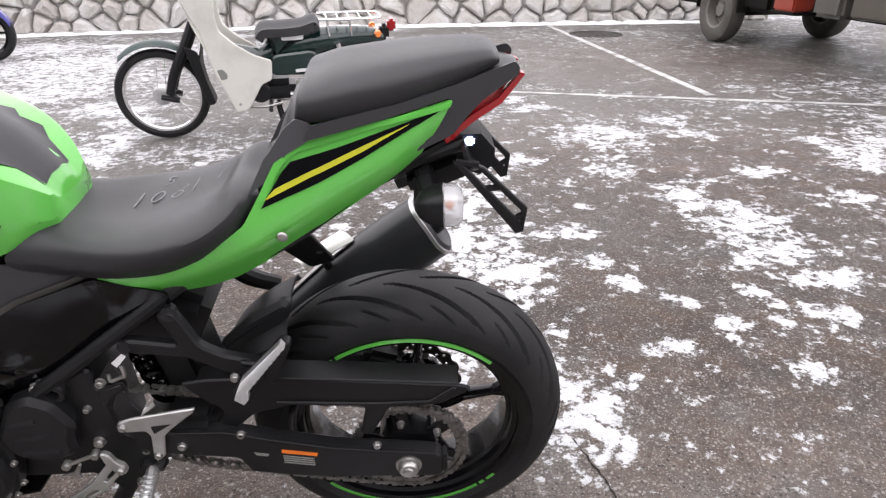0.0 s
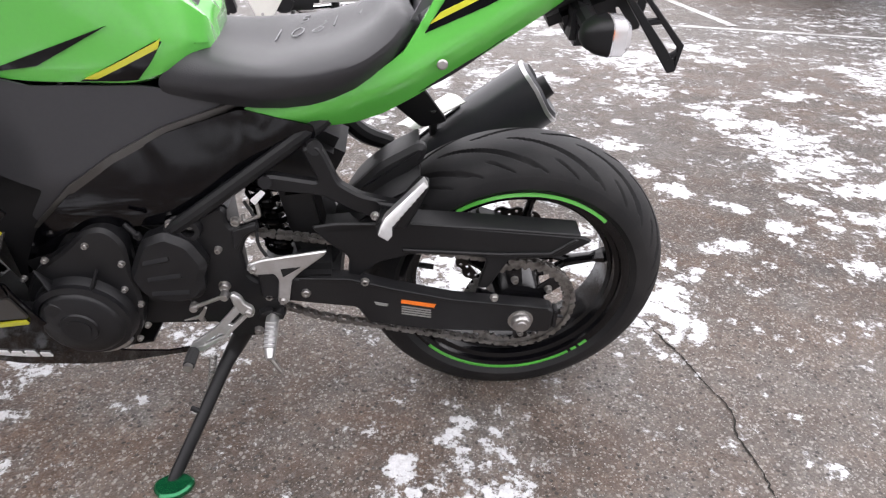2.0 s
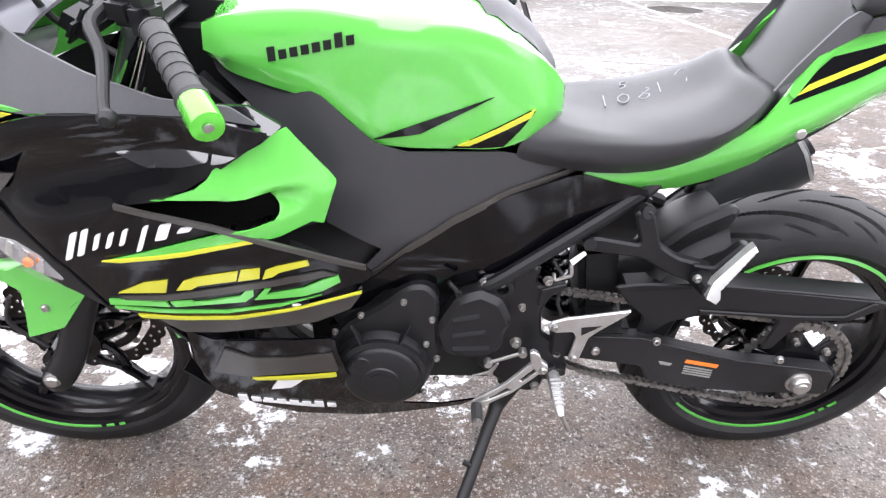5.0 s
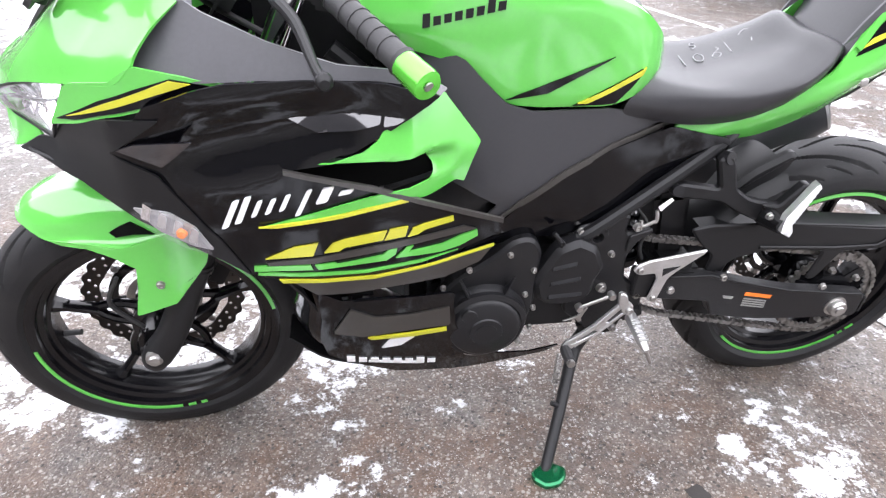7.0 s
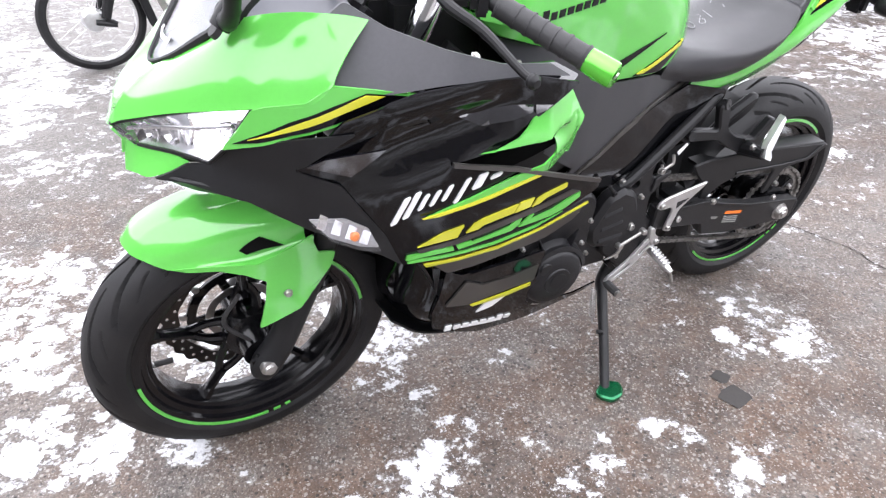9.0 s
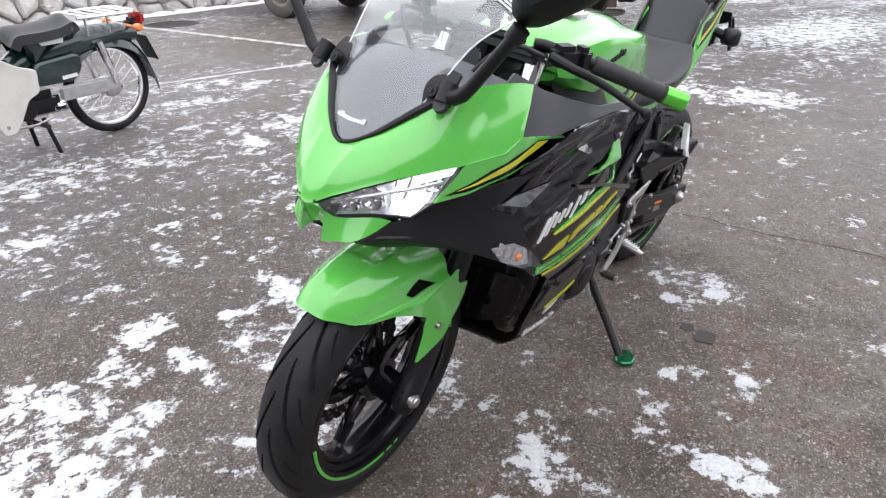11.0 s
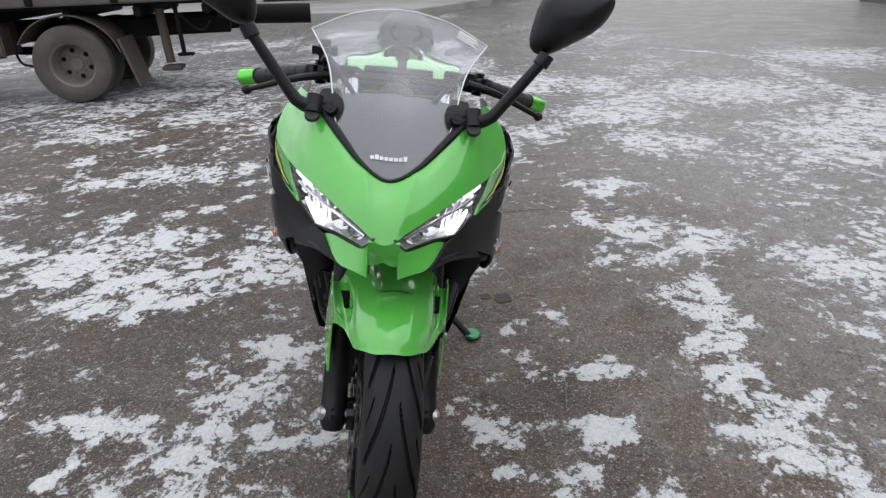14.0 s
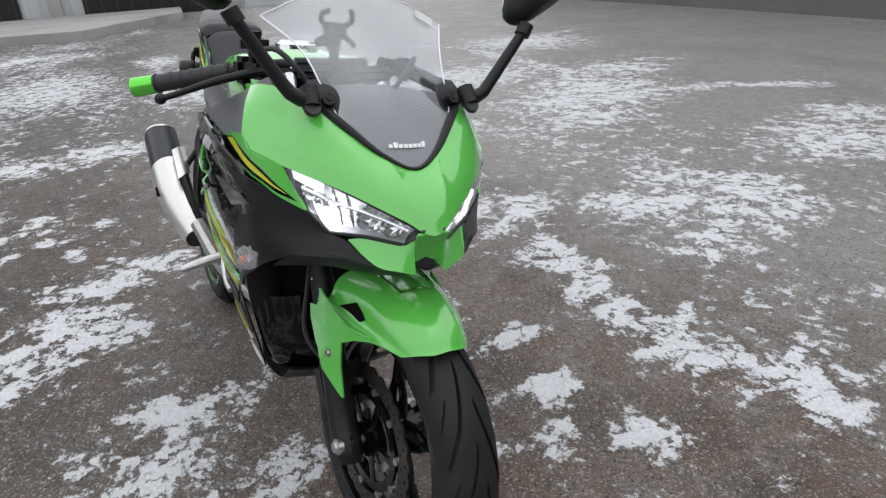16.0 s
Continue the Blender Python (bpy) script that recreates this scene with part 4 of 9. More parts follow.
axle = part("axle_nut", merged(lathe([(0, 0.018), (0.009, 0.018), (0.010, 0.014), (0.016, 0.014), (0.019, 0.009), (0.019, 0.0), (0.024, 0.0), (0.024, -0.004), (0, -0.004)], (0.0, 0.126, 0.300), 24, False), tube([(0, -0.14, 0.3), (0, 0.125, 0.3)], 0.009)), STEEL, swing, "large zinc-plated axle nut")
for x, z, r in ((0.286, 0.400, 0.0085), (0.391, 0.376, 0.010), (0.054, 0.358, 0.0085)):
    part("bolt", bolt(x, 0.124 if z > 0.38 else 0.124, z, r), STEEL, swing)
part("chain_adjuster", merged(block((-0.066, 0.109, 0.296), (0.010, 0.028, 0.044), 0.003), tube([(-0.066, 0.109, 0.296), (-0.084, 0.109, 0.292)], 0.0035)), ENGINE, swing)

guard = part("chain_guard", plate([(0.374, 0.506), (0.330, 0.513), (0.206, 0.512), (0.05, 0.495), (-0.098, 0.479), (-0.115, 0.470), (-0.060, 0.434), (0.030, 0.431), (0.064, 0.362), (0.084, 0.364), (0.070, 0.434), (0.107, 0.440), (0.196, 0.446), (0.262, 0.428), (0.300, 0.392), (0.318, 0.392), (0.312, 0.440), (0.345, 0.470)], 0.098, 0.106, 0.003, 0.010), DARK, bike, "black plastic chain guard")
part("guard_rib", plate([(0.22, 0.452), (0.05, 0.440), (-0.045, 0.441), (-0.088, 0.475), (-0.080, 0.478), (-0.040, 0.448), (0.05, 0.448), (0.22, 0.460)], 0.105, 0.110, 0.002), DARK, guard)
part("guard_top", plate([(0.35, 0.502), (0.206, 0.512), (0.05, 0.499), (-0.09, 0.485), (-0.09, 0.480), (0.05, 0.493), (0.206, 0.505), (0.35, 0.495)], 0.060, 0.106, 0.002), DARK, guard)

hug = patch([[(0.190 + 0.0, y, 0.612 - 0.9 * max(0, abs(y) - 0.05)) for y in (-0.088, -0.06, 0, 0.06, 0.088)],
             [(0.245, y, 0.580 - 0.9 * max(0, abs(y) - 0.05)) for y in (-0.088, -0.06, 0, 0.06, 0.088)],
             [(0.300, y, 0.530 - 0.9 * max(0, abs(y) - 0.05)) for y in (-0.088, -0.06, 0, 0.06, 0.088)],
             [(0.345, y, 0.450 - 0.9 * max(0, abs(y) - 0.05)) for y in (-0.088, -0.06, 0, 0.06, 0.088)]], 4, 3, 0.004)
part("rear_mudguard", hug, DARK, bike, "black plastic inner rear mudguard")
part("mudguard_flank", plate([(0.312, 0.545), (0.256, 0.602), (0.192, 0.640), (0.176, 0.632), (0.186, 0.602), (0.224, 0.567), (0.270, 0.528)], 0.040, 0.066, 0.008, 0.012), DARK, bike)

shock = part("shock_absorber", tube([(0.480, 0.0, 0.590), (0.440, 0.0, 0.350)], 0.014), ENGINE, bike, "rear shock absorber with a black coil spring")
coil = [(0.474 - 0.030 * q + 0.027 * math.cos(q * 50), 0.028 * math.sin(q * 50), 0.560 - 0.185 * q) for q in np.linspace(0, 1, 90)]
part("spring", tube(coil, 0.0058, 8, 2), GLOSS, shock)
part("spring_cap", tube([(0.482, 0, 0.600), (0.475, 0, 0.562)], 0.034, 18), ENGINE, shock)
part("spring_seat", tube([(0.445, 0, 0.380), (0.441, 0, 0.360)], [0.036, 0.030], 18), ENGINE, shock)
part("reservoir_hose", tube([(0.48, 0.085, 0.545), (0.463, 0.10, 0.520), (0.465, 0.10, 0.47), (0.455, 0.10, 0.44)], 0.003), GRIP, shock)
# added black block that stands in for the shade before the rear wheel
part("inner_guard", block((0.385, 0.0, 0.470), (0.070, 0.12, 0.17), 0.012, pose(0, 0, 0, 0, 8, 0)), DARK, bike, "added black block that fills the shaded gap before the rear wheel")
part("seat_lock", tube([(0.454, 0.106, 0.554), (0.452, 0.110, 0.535), (0.460, 0.110, 0.530), (0.477, 0.110, 0.523), (0.480, 0.106, 0.534)], 0.0035, 8, 3), STEEL, bike, "bare steel helmet hook")
part("frame_tag", plate([(0.461, 0.569), (0.454, 0.559), (0.434, 0.582), (0.440, 0.588)], 0.117, 0.1185, 0.0005, 0.002), WHITE, bike, "small white paper tag")

# ---- frame and engine ----
frame_part = part("trellis_frame", tube([(0.315, 0.058, 0.700), (0.372, 0.092, 0.668), (0.56, 0.118, 0.537), (0.60, 0.115, 0.51)], 0.0125), DARK, bike, "black steel tube frame")
part("frame_tube", mirrored(tube([(0.315, 0.058, 0.700), (0.372, 0.092, 0.668), (0.56, 0.118, 0.537)], 0.0125)), DARK, frame_part)
part("frame_tube", tube([(0.34, 0.078, 0.692), (0.20, 0.070, 0.765), (0.0, 0.052, 0.862), (-0.10, 0.045, 0.900)], 0.011), DARK, frame_part)
part("frame_tube", mirrored(tube([(0.34, 0.078, 0.692), (0.20, 0.070, 0.765), (0.0, 0.052, 0.862), (-0.10, 0.045, 0.900)], 0.011)), DARK, frame_part)
part("frame_plate", plate([(0.569, 0.536), (0.541, 0.539), (0.512, 0.554), (0.502, 0.545), (0.507, 0.523), (0.500, 0.508), (0.459, 0.522), (0.456, 0.502), (0.478, 0.491), (0.493, 0.457), (0.488, 0.405), (0.465, 0.388), (0.440, 0.356), (0.434, 0.306), (0.465, 0.312), (0.478, 0.262), (0.500, 0.255), (0.536, 0.268), (0.599, 0.326), (0.610, 0.420), (0.600, 0.530)], 0.098, 0.114, 0.005, 0.010), ENGINE, frame_part)
part("plate_rib", plate([(0.500, 0.508), (0.459, 0.522), (0.458, 0.512), (0.480, 0.498), (0.496, 0.470), (0.502, 0.474)], 0.112, 0.119, 0.002, 0.004), ENGINE, frame_part)
for x, z, r in ((0.595, 0.522, 0.009), (0.490, 0.527, 0.009), (0.532, 0.387, 0.0115), (0.528, 0.469, 0.007), (0.457, 0.364, 0.0095), (0.488, 0.277, 0.0095)):
    part("bolt", bolt(x, 0.116, z, r, 0.008), STEEL, frame_part)
part("frame_boss", lathe([(0.0, -0.004), (0.010, -0.004), (0.011, 0.012), (0.019, 0.012), (0.021, 0.006), (0.021, -0.02), (0, -0.02)], (0.566, 0.116, 0.515), 24, False), ENGINE, frame_part)
part("boss_bolt", bolt(0.566, 0.113, 0.517, 0.008, 0.005), STEEL, frame_part)
part("head_frame", block((1.03, 0, 0.86), (0.20, 0.11, 0.16), 0.03), DARK, frame_part)
part("main_spar", merged(tube([(1.02, 0.06, 0.84), (0.85, 0.085, 0.70), (0.72, 0.08, 0.56), (0.60, 0.08, 0.48)], 0.016), tube([(1.02, -0.06, 0.84), (0.85, -0.085, 0.70), (0.72, -0.08, 0.56), (0.60, -0.08, 0.48)], 0.016)), DARK, frame_part)

engine = part("engine", merged(block((0.72, 0, 0.375), (0.36, 0.20, 0.24), 0.03), block((0.80, 0, 0.53), (0.20, 0.22, 0.22), 0.02, pose(0, 0, 0, 0, 20, 0))), ENGINE, bike, "black cast twin-cylinder engine")
part("cylinder_head", block((0.845, 0, 0.61), (0.19, 0.25, 0.09), 0.012, pose(0, 0, 0, 0, 20, 0)), ENGINE, engine)
gen_outline = [(0.690, 0.300), (0.670, 0.370), (0.672, 0.440), (0.668, 0.500), (0.690, 0.530), (0.725, 0.525), (0.760, 0.490), (0.830, 0.440), (0.862, 0.385), (0.860, 0.310), (0.825, 0.262), (0.760, 0.245), (0.715, 0.258)]
part("generator_cover_base", plate(gen_outline, 0.10, 0.138, 0.006, 0.02), ENGINE, engine)
gen = part("generator_cover", lathe([(0.0, 0.178), (0.030, 0.178), (0.032, 0.175), (0.060, 0.172), (0.066, 0.168), (0.070, 0.160), (0.078, 0.158), (0.082, 0.150), (0.086, 0.130)], (0.768, 0, 0.348), 48, False), ENGINE, engine, "round black alternator cover")
part("cover_badge", merged(*[lathe([(0.0, 0.1795), (r, 0.1795), (r, 0.176), (0, 0.176)], (0.768, 0, 0.348), 20, False) for r in (0.020,)]), DARK, gen)
part("inspection_plug", lathe([(0.0, 0.174), (0.014, 0.174), (0.016, 0.171), (0.016, 0.160)], (0.800, 0, 0.385), 18, False), ENGINE, gen)
part("cover_rim", arc_band((0.768, 0, 0.348), 0.070, 0.080, 0.166, 0.150, 10, 170), ENGINE, gen)
for a in (65, 115, 20):
    part("cover_rib", spoke_mesh((0.768, 0.150, 0.348), radians(a), 0.080, 0.118, 0.004, 0.002, 0.012, 0.002), ENGINE, gen)
part("cover_scrape", arc_band((0.768, 0, 0.348), 0.082, 0.089, 0.150, 0.138, 226, 292), ALLOY, gen, "scraped bare alloy lower edge")
for x, z in ((0.728, 0.497), (0.800, 0.468), (0.681, 0.459), (0.691, 0.403), (0.846, 0.430), (0.672, 0.369), (0.673, 0.318), (0.855, 0.300), (0.695, 0.285)):
    part("bolt", bolt(x, 0.139, z, 0.0062, 0.006), STEEL, engine)
sp = part("sprocket_cover", plate([(0.679, 0.429), (0.656, 0.474), (0.641, 0.503), (0.602, 0.518), (0.590, 0.512), (0.565, 0.499), (0.544, 0.450), (0.557, 0.425), (0.559, 0.390), (0.574, 0.374), (0.609, 0.366), (0.648, 0.371), (0.669, 0.389)], 0.10, 0.142, 0.010, 0.012), ENGINE, engine, "black front sprocket cover")
for x0, z0, x1, z1 in ((0.650, 0.470, 0.600, 0.480), (0.650, 0.435, 0.588, 0.444), (0.650, 0.404, 0.580, 0.407)):
    part("cover_rib", skin([[(x0, 0.139, z0), (x1, 0.139, z1), (x1, 0.139, z1 - 0.018), (x0, 0.139, z0 - 0.018)], [(x0 - 0.004, 0.140, z0 - 0.001), (x1 + 0.003, 0.140, z1 - 0.001), (x1 + 0.003, 0.1455, z1 - 0.012), (x0 - 0.004, 0.1455, z0 - 0.012)]]), ENGINE, sp)
part("cover_hose", tube([(0.705, 0.085, 0.560), (0.686, 0.110, 0.515), (0.678, 0.112, 0.491), (0.673, 0.112, 0.454), (0.674, 0.10, 0.429)], 0.0055), GRIP, engine)
part("clutch_arm", merged(tube([(0.655, 0.140, 0.540), (0.640, 0.143, 0.521), (0.638, 0.143, 0.512)], 0.004), bolt(0.639, 0.143, 0.521, 0.0065, 0.006)), ENGINE, engine)
radiator = part("radiator", block((1.02, 0, 0.57), (0.035, 0.30, 0.26), 0.008, pose(0, 0, 0, 0, -18, 0)), DARK, bike, "black radiator behind the fairing")
for k in range(16):
    part("radiator_fin", block((1.038 + 0.0, 0, 0.46 + k * 0.0145), (0.006, 0.27, 0.003), 0, pose(0, 0, 0, 0, -18, 0)), VOID, radiator)
for s in (1, -1):
    pipes = part("exhaust_pipe", tube([(0.90, s * 0.05, 0.56), (1.00, s * 0.055, 0.46), (0.98, s * 0.05, 0.30), (0.86, s * 0.03, 0.225), (0.66, -0.03, 0.215)], 0.019), STEEL, bike, "tarnished exhaust header pipe")
part("collector", tube([(0.68, -0.03, 0.22), (0.55, -0.06, 0.235), (0.44, -0.13, 0.30), (0.30, -0.175, 0.40)], 0.027), STEEL, pipes)

# ---- foot controls and side stand ----
shift = part("shift_lever", merged(plate([(0.513, 0.402), (0.506, 0.406), (0.496, 0.398), (0.491, 0.382), (0.479, 0.372), (0.477, 0.358), (0.484, 0.350), (0.494, 0.350), (0.502, 0.362), (0.509, 0.376)], 0.149, 0.160, 0.002, 0.004),
                                   plate([(0.507, 0.377), (0.501, 0.363), (0.524, 0.335), (0.542, 0.316), (0.571, 0.291), (0.580, 0.286), (0.591, 0.291), (0.549, 0.325)], 0.150, 0.158, 0.0015),
                                   plate([(0.496, 0.357), (0.486, 0.352), (0.492, 0.349), (0.534, 0.302), (0.579, 0.269), (0.592, 0.279), (0.577, 0.283), (0.537, 0.308), (0.521, 0.329)], 0.150, 0.158, 0.0015),
                                   plate([(0.528, 0.334), (0.519, 0.330), (0.536, 0.307), (0.547, 0.313)], 0.1505, 0.1575, 0.001),
                                   plate([(0.586, 0.293), (0.576, 0.286), (0.582, 0.268), (0.600, 0.262), (0.606, 0.274), (0.598, 0.288)], 0.1505, 0.1575, 0.001)), ALLOY, bike, "bare alloy gear shift lever")
part("shift_rod", tube([(0.524, 0.150, 0.394), (0.582, 0.146, 0.365)], 0.0036), STEEL, shift)
for ex, ey, ez in ((0.524, 0.150, 0.394), (0.582, 0.146, 0.365)):
    part("rod_end", lathe([(0, 0.007), (0.0065, 0.007), (0.0075, 0.003), (0.0075, -0.007), (0, -0.007)], (ex, ey, ez), 12, False), STEEL, shift)
part("shift_arm", plate([(0.608, 0.329), (0.580, 0.340), (0.566, 0.361), (0.562, 0.359), (0.572, 0.335), (0.570, 0.326), (0.577, 0.324), (0.582, 0.332)], 0.138, 0.143, 0.001), STEEL, shift)
part("toe_peg", tube([(0.599, 0.150, 0.268), (0.599, 0.162, 0.269), (0.599, 0.195, 0.270)], [0.006, 0.0105, 0.0105]), GRIP, shift)
part("toe_pin", tube([(0.599, 0.195, 0.270), (0.599, 0.203, 0.270)], 0.008), STEEL, shift)
part("bolt", bolt(0.486, 0.160, 0.363, 0.0085), STEEL, shift)
peg = part("foot_peg", tube([(0.459, 0.112, 0.314), (0.457, 0.150, 0.306), (0.455, 0.185, 0.298), (0.453, 0.205, 0.293)], [0.012, 0.0115, 0.010, 0.006]), ALLOY, bike, "folding bare alloy rider foot peg")
for k in range(7):
    part("peg_rib", block((0.4575 - k * 0.0004, 0.140 + 0.008 * k, 0.3185 - k * 0.0019), (0.020, 0.004, 0.006), 0.001), ALLOY, peg)
part("peg_feeler", tube([(0.453, 0.200, 0.292), (0.445, 0.202, 0.276), (0.437, 0.203, 0.258)], 0.0042), STEEL, peg)
part("peg_hanger", merged(tube([(0.470, 0.106, 0.318), (0.464, 0.122, 0.316)], 0.017), tube([(0.444, 0.106, 0.322), (0.448, 0.122, 0.318)], 0.012)), ENGINE, peg)
heel = part("heel_guard", plate([(0.484, 0.436), (0.478, 0.450), (0.455, 0.459), (0.345, 0.478), (0.350, 0.468), (0.395, 0.430), (0.410, 0.414), (0.420, 0.364), (0.430, 0.356), (0.440, 0.362), (0.432, 0.415), (0.438, 0.428), (0.469, 0.426)], 0.128, 0.135, 0.002, 0.005), ALLOY, bike, "bare alloy heel guard")
part("heel_gap", plate([(0.424, 0.422), (0.426, 0.440), (0.392, 0.444)], 0.1343, 0.1358, 0), DARK, heel)
for x, z in ((0.472, 0.440), (0.430, 0.368)):
    part("bolt", bolt(x, 0.135, z, 0.008), STEEL, heel)
hanger = part("pillion_hanger", plate([(0.372, 0.660), (0.346, 0.668), (0.336, 0.650), (0.318, 0.598), (0.286, 0.576), (0.216, 0.556), (0.206, 0.530), (0.238, 0.518), (0.300, 0.546), (0.345, 0.574), (0.432, 0.586), (0.446, 0.604), (0.425, 0.614), (0.350, 0.600)], 0.098, 0.118, 0.004, 0.010), DARK, bike, "black pillion peg hanger")
part("hanger_bolt", tube([(0.357, 0.095, 0.655), (0.350, 0.117, 0.662)], 0.012), ENGINE, hanger)
part("hanger_bolt", tube([(0.432, 0.10, 0.598), (0.432, 0.12, 0.602)], 0.011), ENGINE, hanger)
teeth = []
for k in range(9):
    a = k / 8.5
    teeth += [(0.179 + 0.054 * a, 0.612 - 0.052 * a), (0.1845 + 0.054 * a, 0.6085 - 0.052 * a)]
peg_bm = plate([(0.189, 0.617), (0.185, 0.621)] + teeth + [(0.235, 0.548), (0.242, 0.541), (0.257, 0.548), (0.253, 0.559), (0.246, 0.571)], 0.131, 0.148, 0.0012)
for v in peg_bm.verts:
    v.co.y += 0.6 * max(0.0, 0.615 - v.co.z)
part("pillion_peg", peg_bm, ALLOY, hanger, "serrated bare alloy pillion foot peg")
part("peg_bracket", merged(plate([(0.262, 0.566), (0.226, 0.562), (0.192, 0.606), (0.176, 0.603), (0.176, 0.592), (0.196, 0.545), (0.214, 0.512), (0.236, 0.516)], 0.102, 0.124, 0.004, 0.006), tube([(0.240, 0.110, 0.535), (0.248, 0.176, 0.552)], [0.020, 0.013], 10)), DARK, hanger)
part("bolt", bolt(0.262, 0.150, 0.560, 0.008), STEEL, hanger)
part("pillion_hanger", mirrored(merged(tube([(0.356, 0.095, 0.652), (0.300, 0.112, 0.572), (0.240, 0.120, 0.540)], [0.014, 0.018, 0.016]), tube([(0.430, 0.095, 0.600), (0.320, 0.11, 0.580)], 0.012))), DARK, bike)
part("brake_side_peg", mirrored(tube([(0.455, 0.12, 0.345), (0.452, 0.19, 0.330), (0.448, 0.255, 0.312)], [0.013, 0.014, 0.010])), ALLOY, bike)
part("brake_pedal", mirrored(tube([(0.48, 0.14, 0.37), (0.56, 0.15, 0.31), (0.62, 0.15, 0.30)], 0.008)), ALLOY, bike)

stand = part("side_stand", tube([(0.498, 0.085, 0.296), (0.544, 0.092, 0.215), (0.565, 0.126, 0.188), (0.606, 0.209, 0.124), (0.648, 0.290, 0.060)], [0.019, 0.0165, 0.0130, 0.0120, 0.0115], 14), DARK, bike, "black steel side stand with a green alloy foot")
stand_coil = [(0.585 + 0.012 * q + 0.006 * math.cos(q * 60), 0.112 + 0.030 * q + 0.006 * math.sin(q * 60), 0.206 - 0.062 * q) for q in np.linspace(0, 1, 80)]
part("stand_spring", merged(tube(stand_coil, 0.0018, 6, 1), tube([(0.597, 0.142, 0.146), (0.598, 0.150, 0.132), (0.590, 0.160, 0.136)], 0.0022)), STEEL, stand, "bare steel stand spring")
part("stand_bracket", block((0.520, 0.092, 0.280), (0.07, 0.04, 0.05), 0.012, pose(0, 0, 0, 0, 40, 0)), ENGINE, stand)
part("stand_tab", tube([(0.598, 0.196, 0.136), (0.612, 0.194, 0.146), (0.620, 0.192, 0.149)], 0.0055), DARK, stand)
foot_shape = [(-0.034, -0.005), (-0.028, -0.024), (0.0, -0.030), (0.026, -0.020), (0.040, 0.002), (0.026, 0.020), (0.004, 0.028), (-0.024, 0.020)]
foot_m = bike.matrix_world.inverted()
foot_bm = plate([(0.0 + x, z) for x, z in foot_shape], 0.0, 0.016, 0.004, 0.008)
bmesh.ops.transform(foot_bm, matrix=Matrix.Translation(foot_m @ Vector((-0.592, 0.925, -0.011))) @ foot_m.to_3x3().to_4x4() @ pose(0, 0, 0, 90, 0, 30), verts=foot_bm.verts[:])
part("stand_foot", foot_bm, FOOT, stand, "dark green anodised stand foot")

# ---- tank, covers and seats ----
def tank_ring(x, top, crown, crease_y, crease_z, low_y, low_z):
    half = [(0, top), (crown * 0.5, top - 0.004), (crown, top - 0.018), (crease_y * 0.93, crease_z + 0.02), (crease_y, crease_z), (low_y * 1.03, (crease_z + low_z) / 2 - 0.005), (low_y, low_z + 0.02), (low_y - 0.006, low_z), (low_y * 0.6, low_z - 0.01), (0, low_z - 0.02)]
    line = [half[0]]
    for a, b in zip(half, half[1:]):
        line += [tuple(0.80 * np.array(a) + 0.20 * np.array(b)), tuple(0.20 * np.array(a) + 0.80 * np.array(b))]
    line.append(half[-1])
    pts = [(x, p[0], p[1]) for p in line] + [(x, -p[0], p[1]) for p in reversed(line[1:-1])]
    return pts


TANK = [(0.492, 0.835, 0.03, 0.060, 0.822, 0.062, 0.790), (0.512, 0.872, 0.04, 0.084, 0.850, 0.088, 0.785), (0.545, 0.912, 0.05, 0.106, 0.880, 0.108, 0.772), (0.590, 0.945, 0.06, 0.122, 0.905, 0.118, 0.760),
        (0.650, 0.968, 0.08, 0.138, 0.925, 0.126, 0.763), (0.720, 0.980, 0.09, 0.150, 0.930, 0.134, 0.768), (0.767, 0.984, 0.09, 0.152, 0.938, 0.138, 0.780), (0.829, 0.982, 0.09, 0.150, 0.946, 0.142, 0.833),
        (0.900, 0.972, 0.085, 0.142, 0.942, 0.140, 0.858), (0.950, 0.958, 0.075, 0.128, 0.930, 0.130, 0.872), (0.985, 0.935, 0.06, 0.108, 0.915, 0.110, 0.890)]
ctl = [tank_ring(*r) for r in TANK]
rings = [catmull([r[j] for r in ctl], 4) for j in range(len(ctl[0]))]
tank = part("fuel_tank", skin([[rings[j][i] for j in range(len(rings))] for i in range(len(rings[0]))]), GREEN, bike, "glossy lime green fuel tank with black and yellow streaks")


def tank_side(x, z):
    r = [np.interp(x, [q[0] for q in TANK], [q[k] for q in TANK]) for k in range(7)]
    return float(np.interp(z, [r[6], r[6] + 0.02, (r[4] + r[6]) / 2 - 0.005, r[4], r[4] + 0.02, r[1] - 0.018], [r[5] - 0.004, r[5], r[5] * 1.03, r[3], r[3] * 0.93, r[2]]))


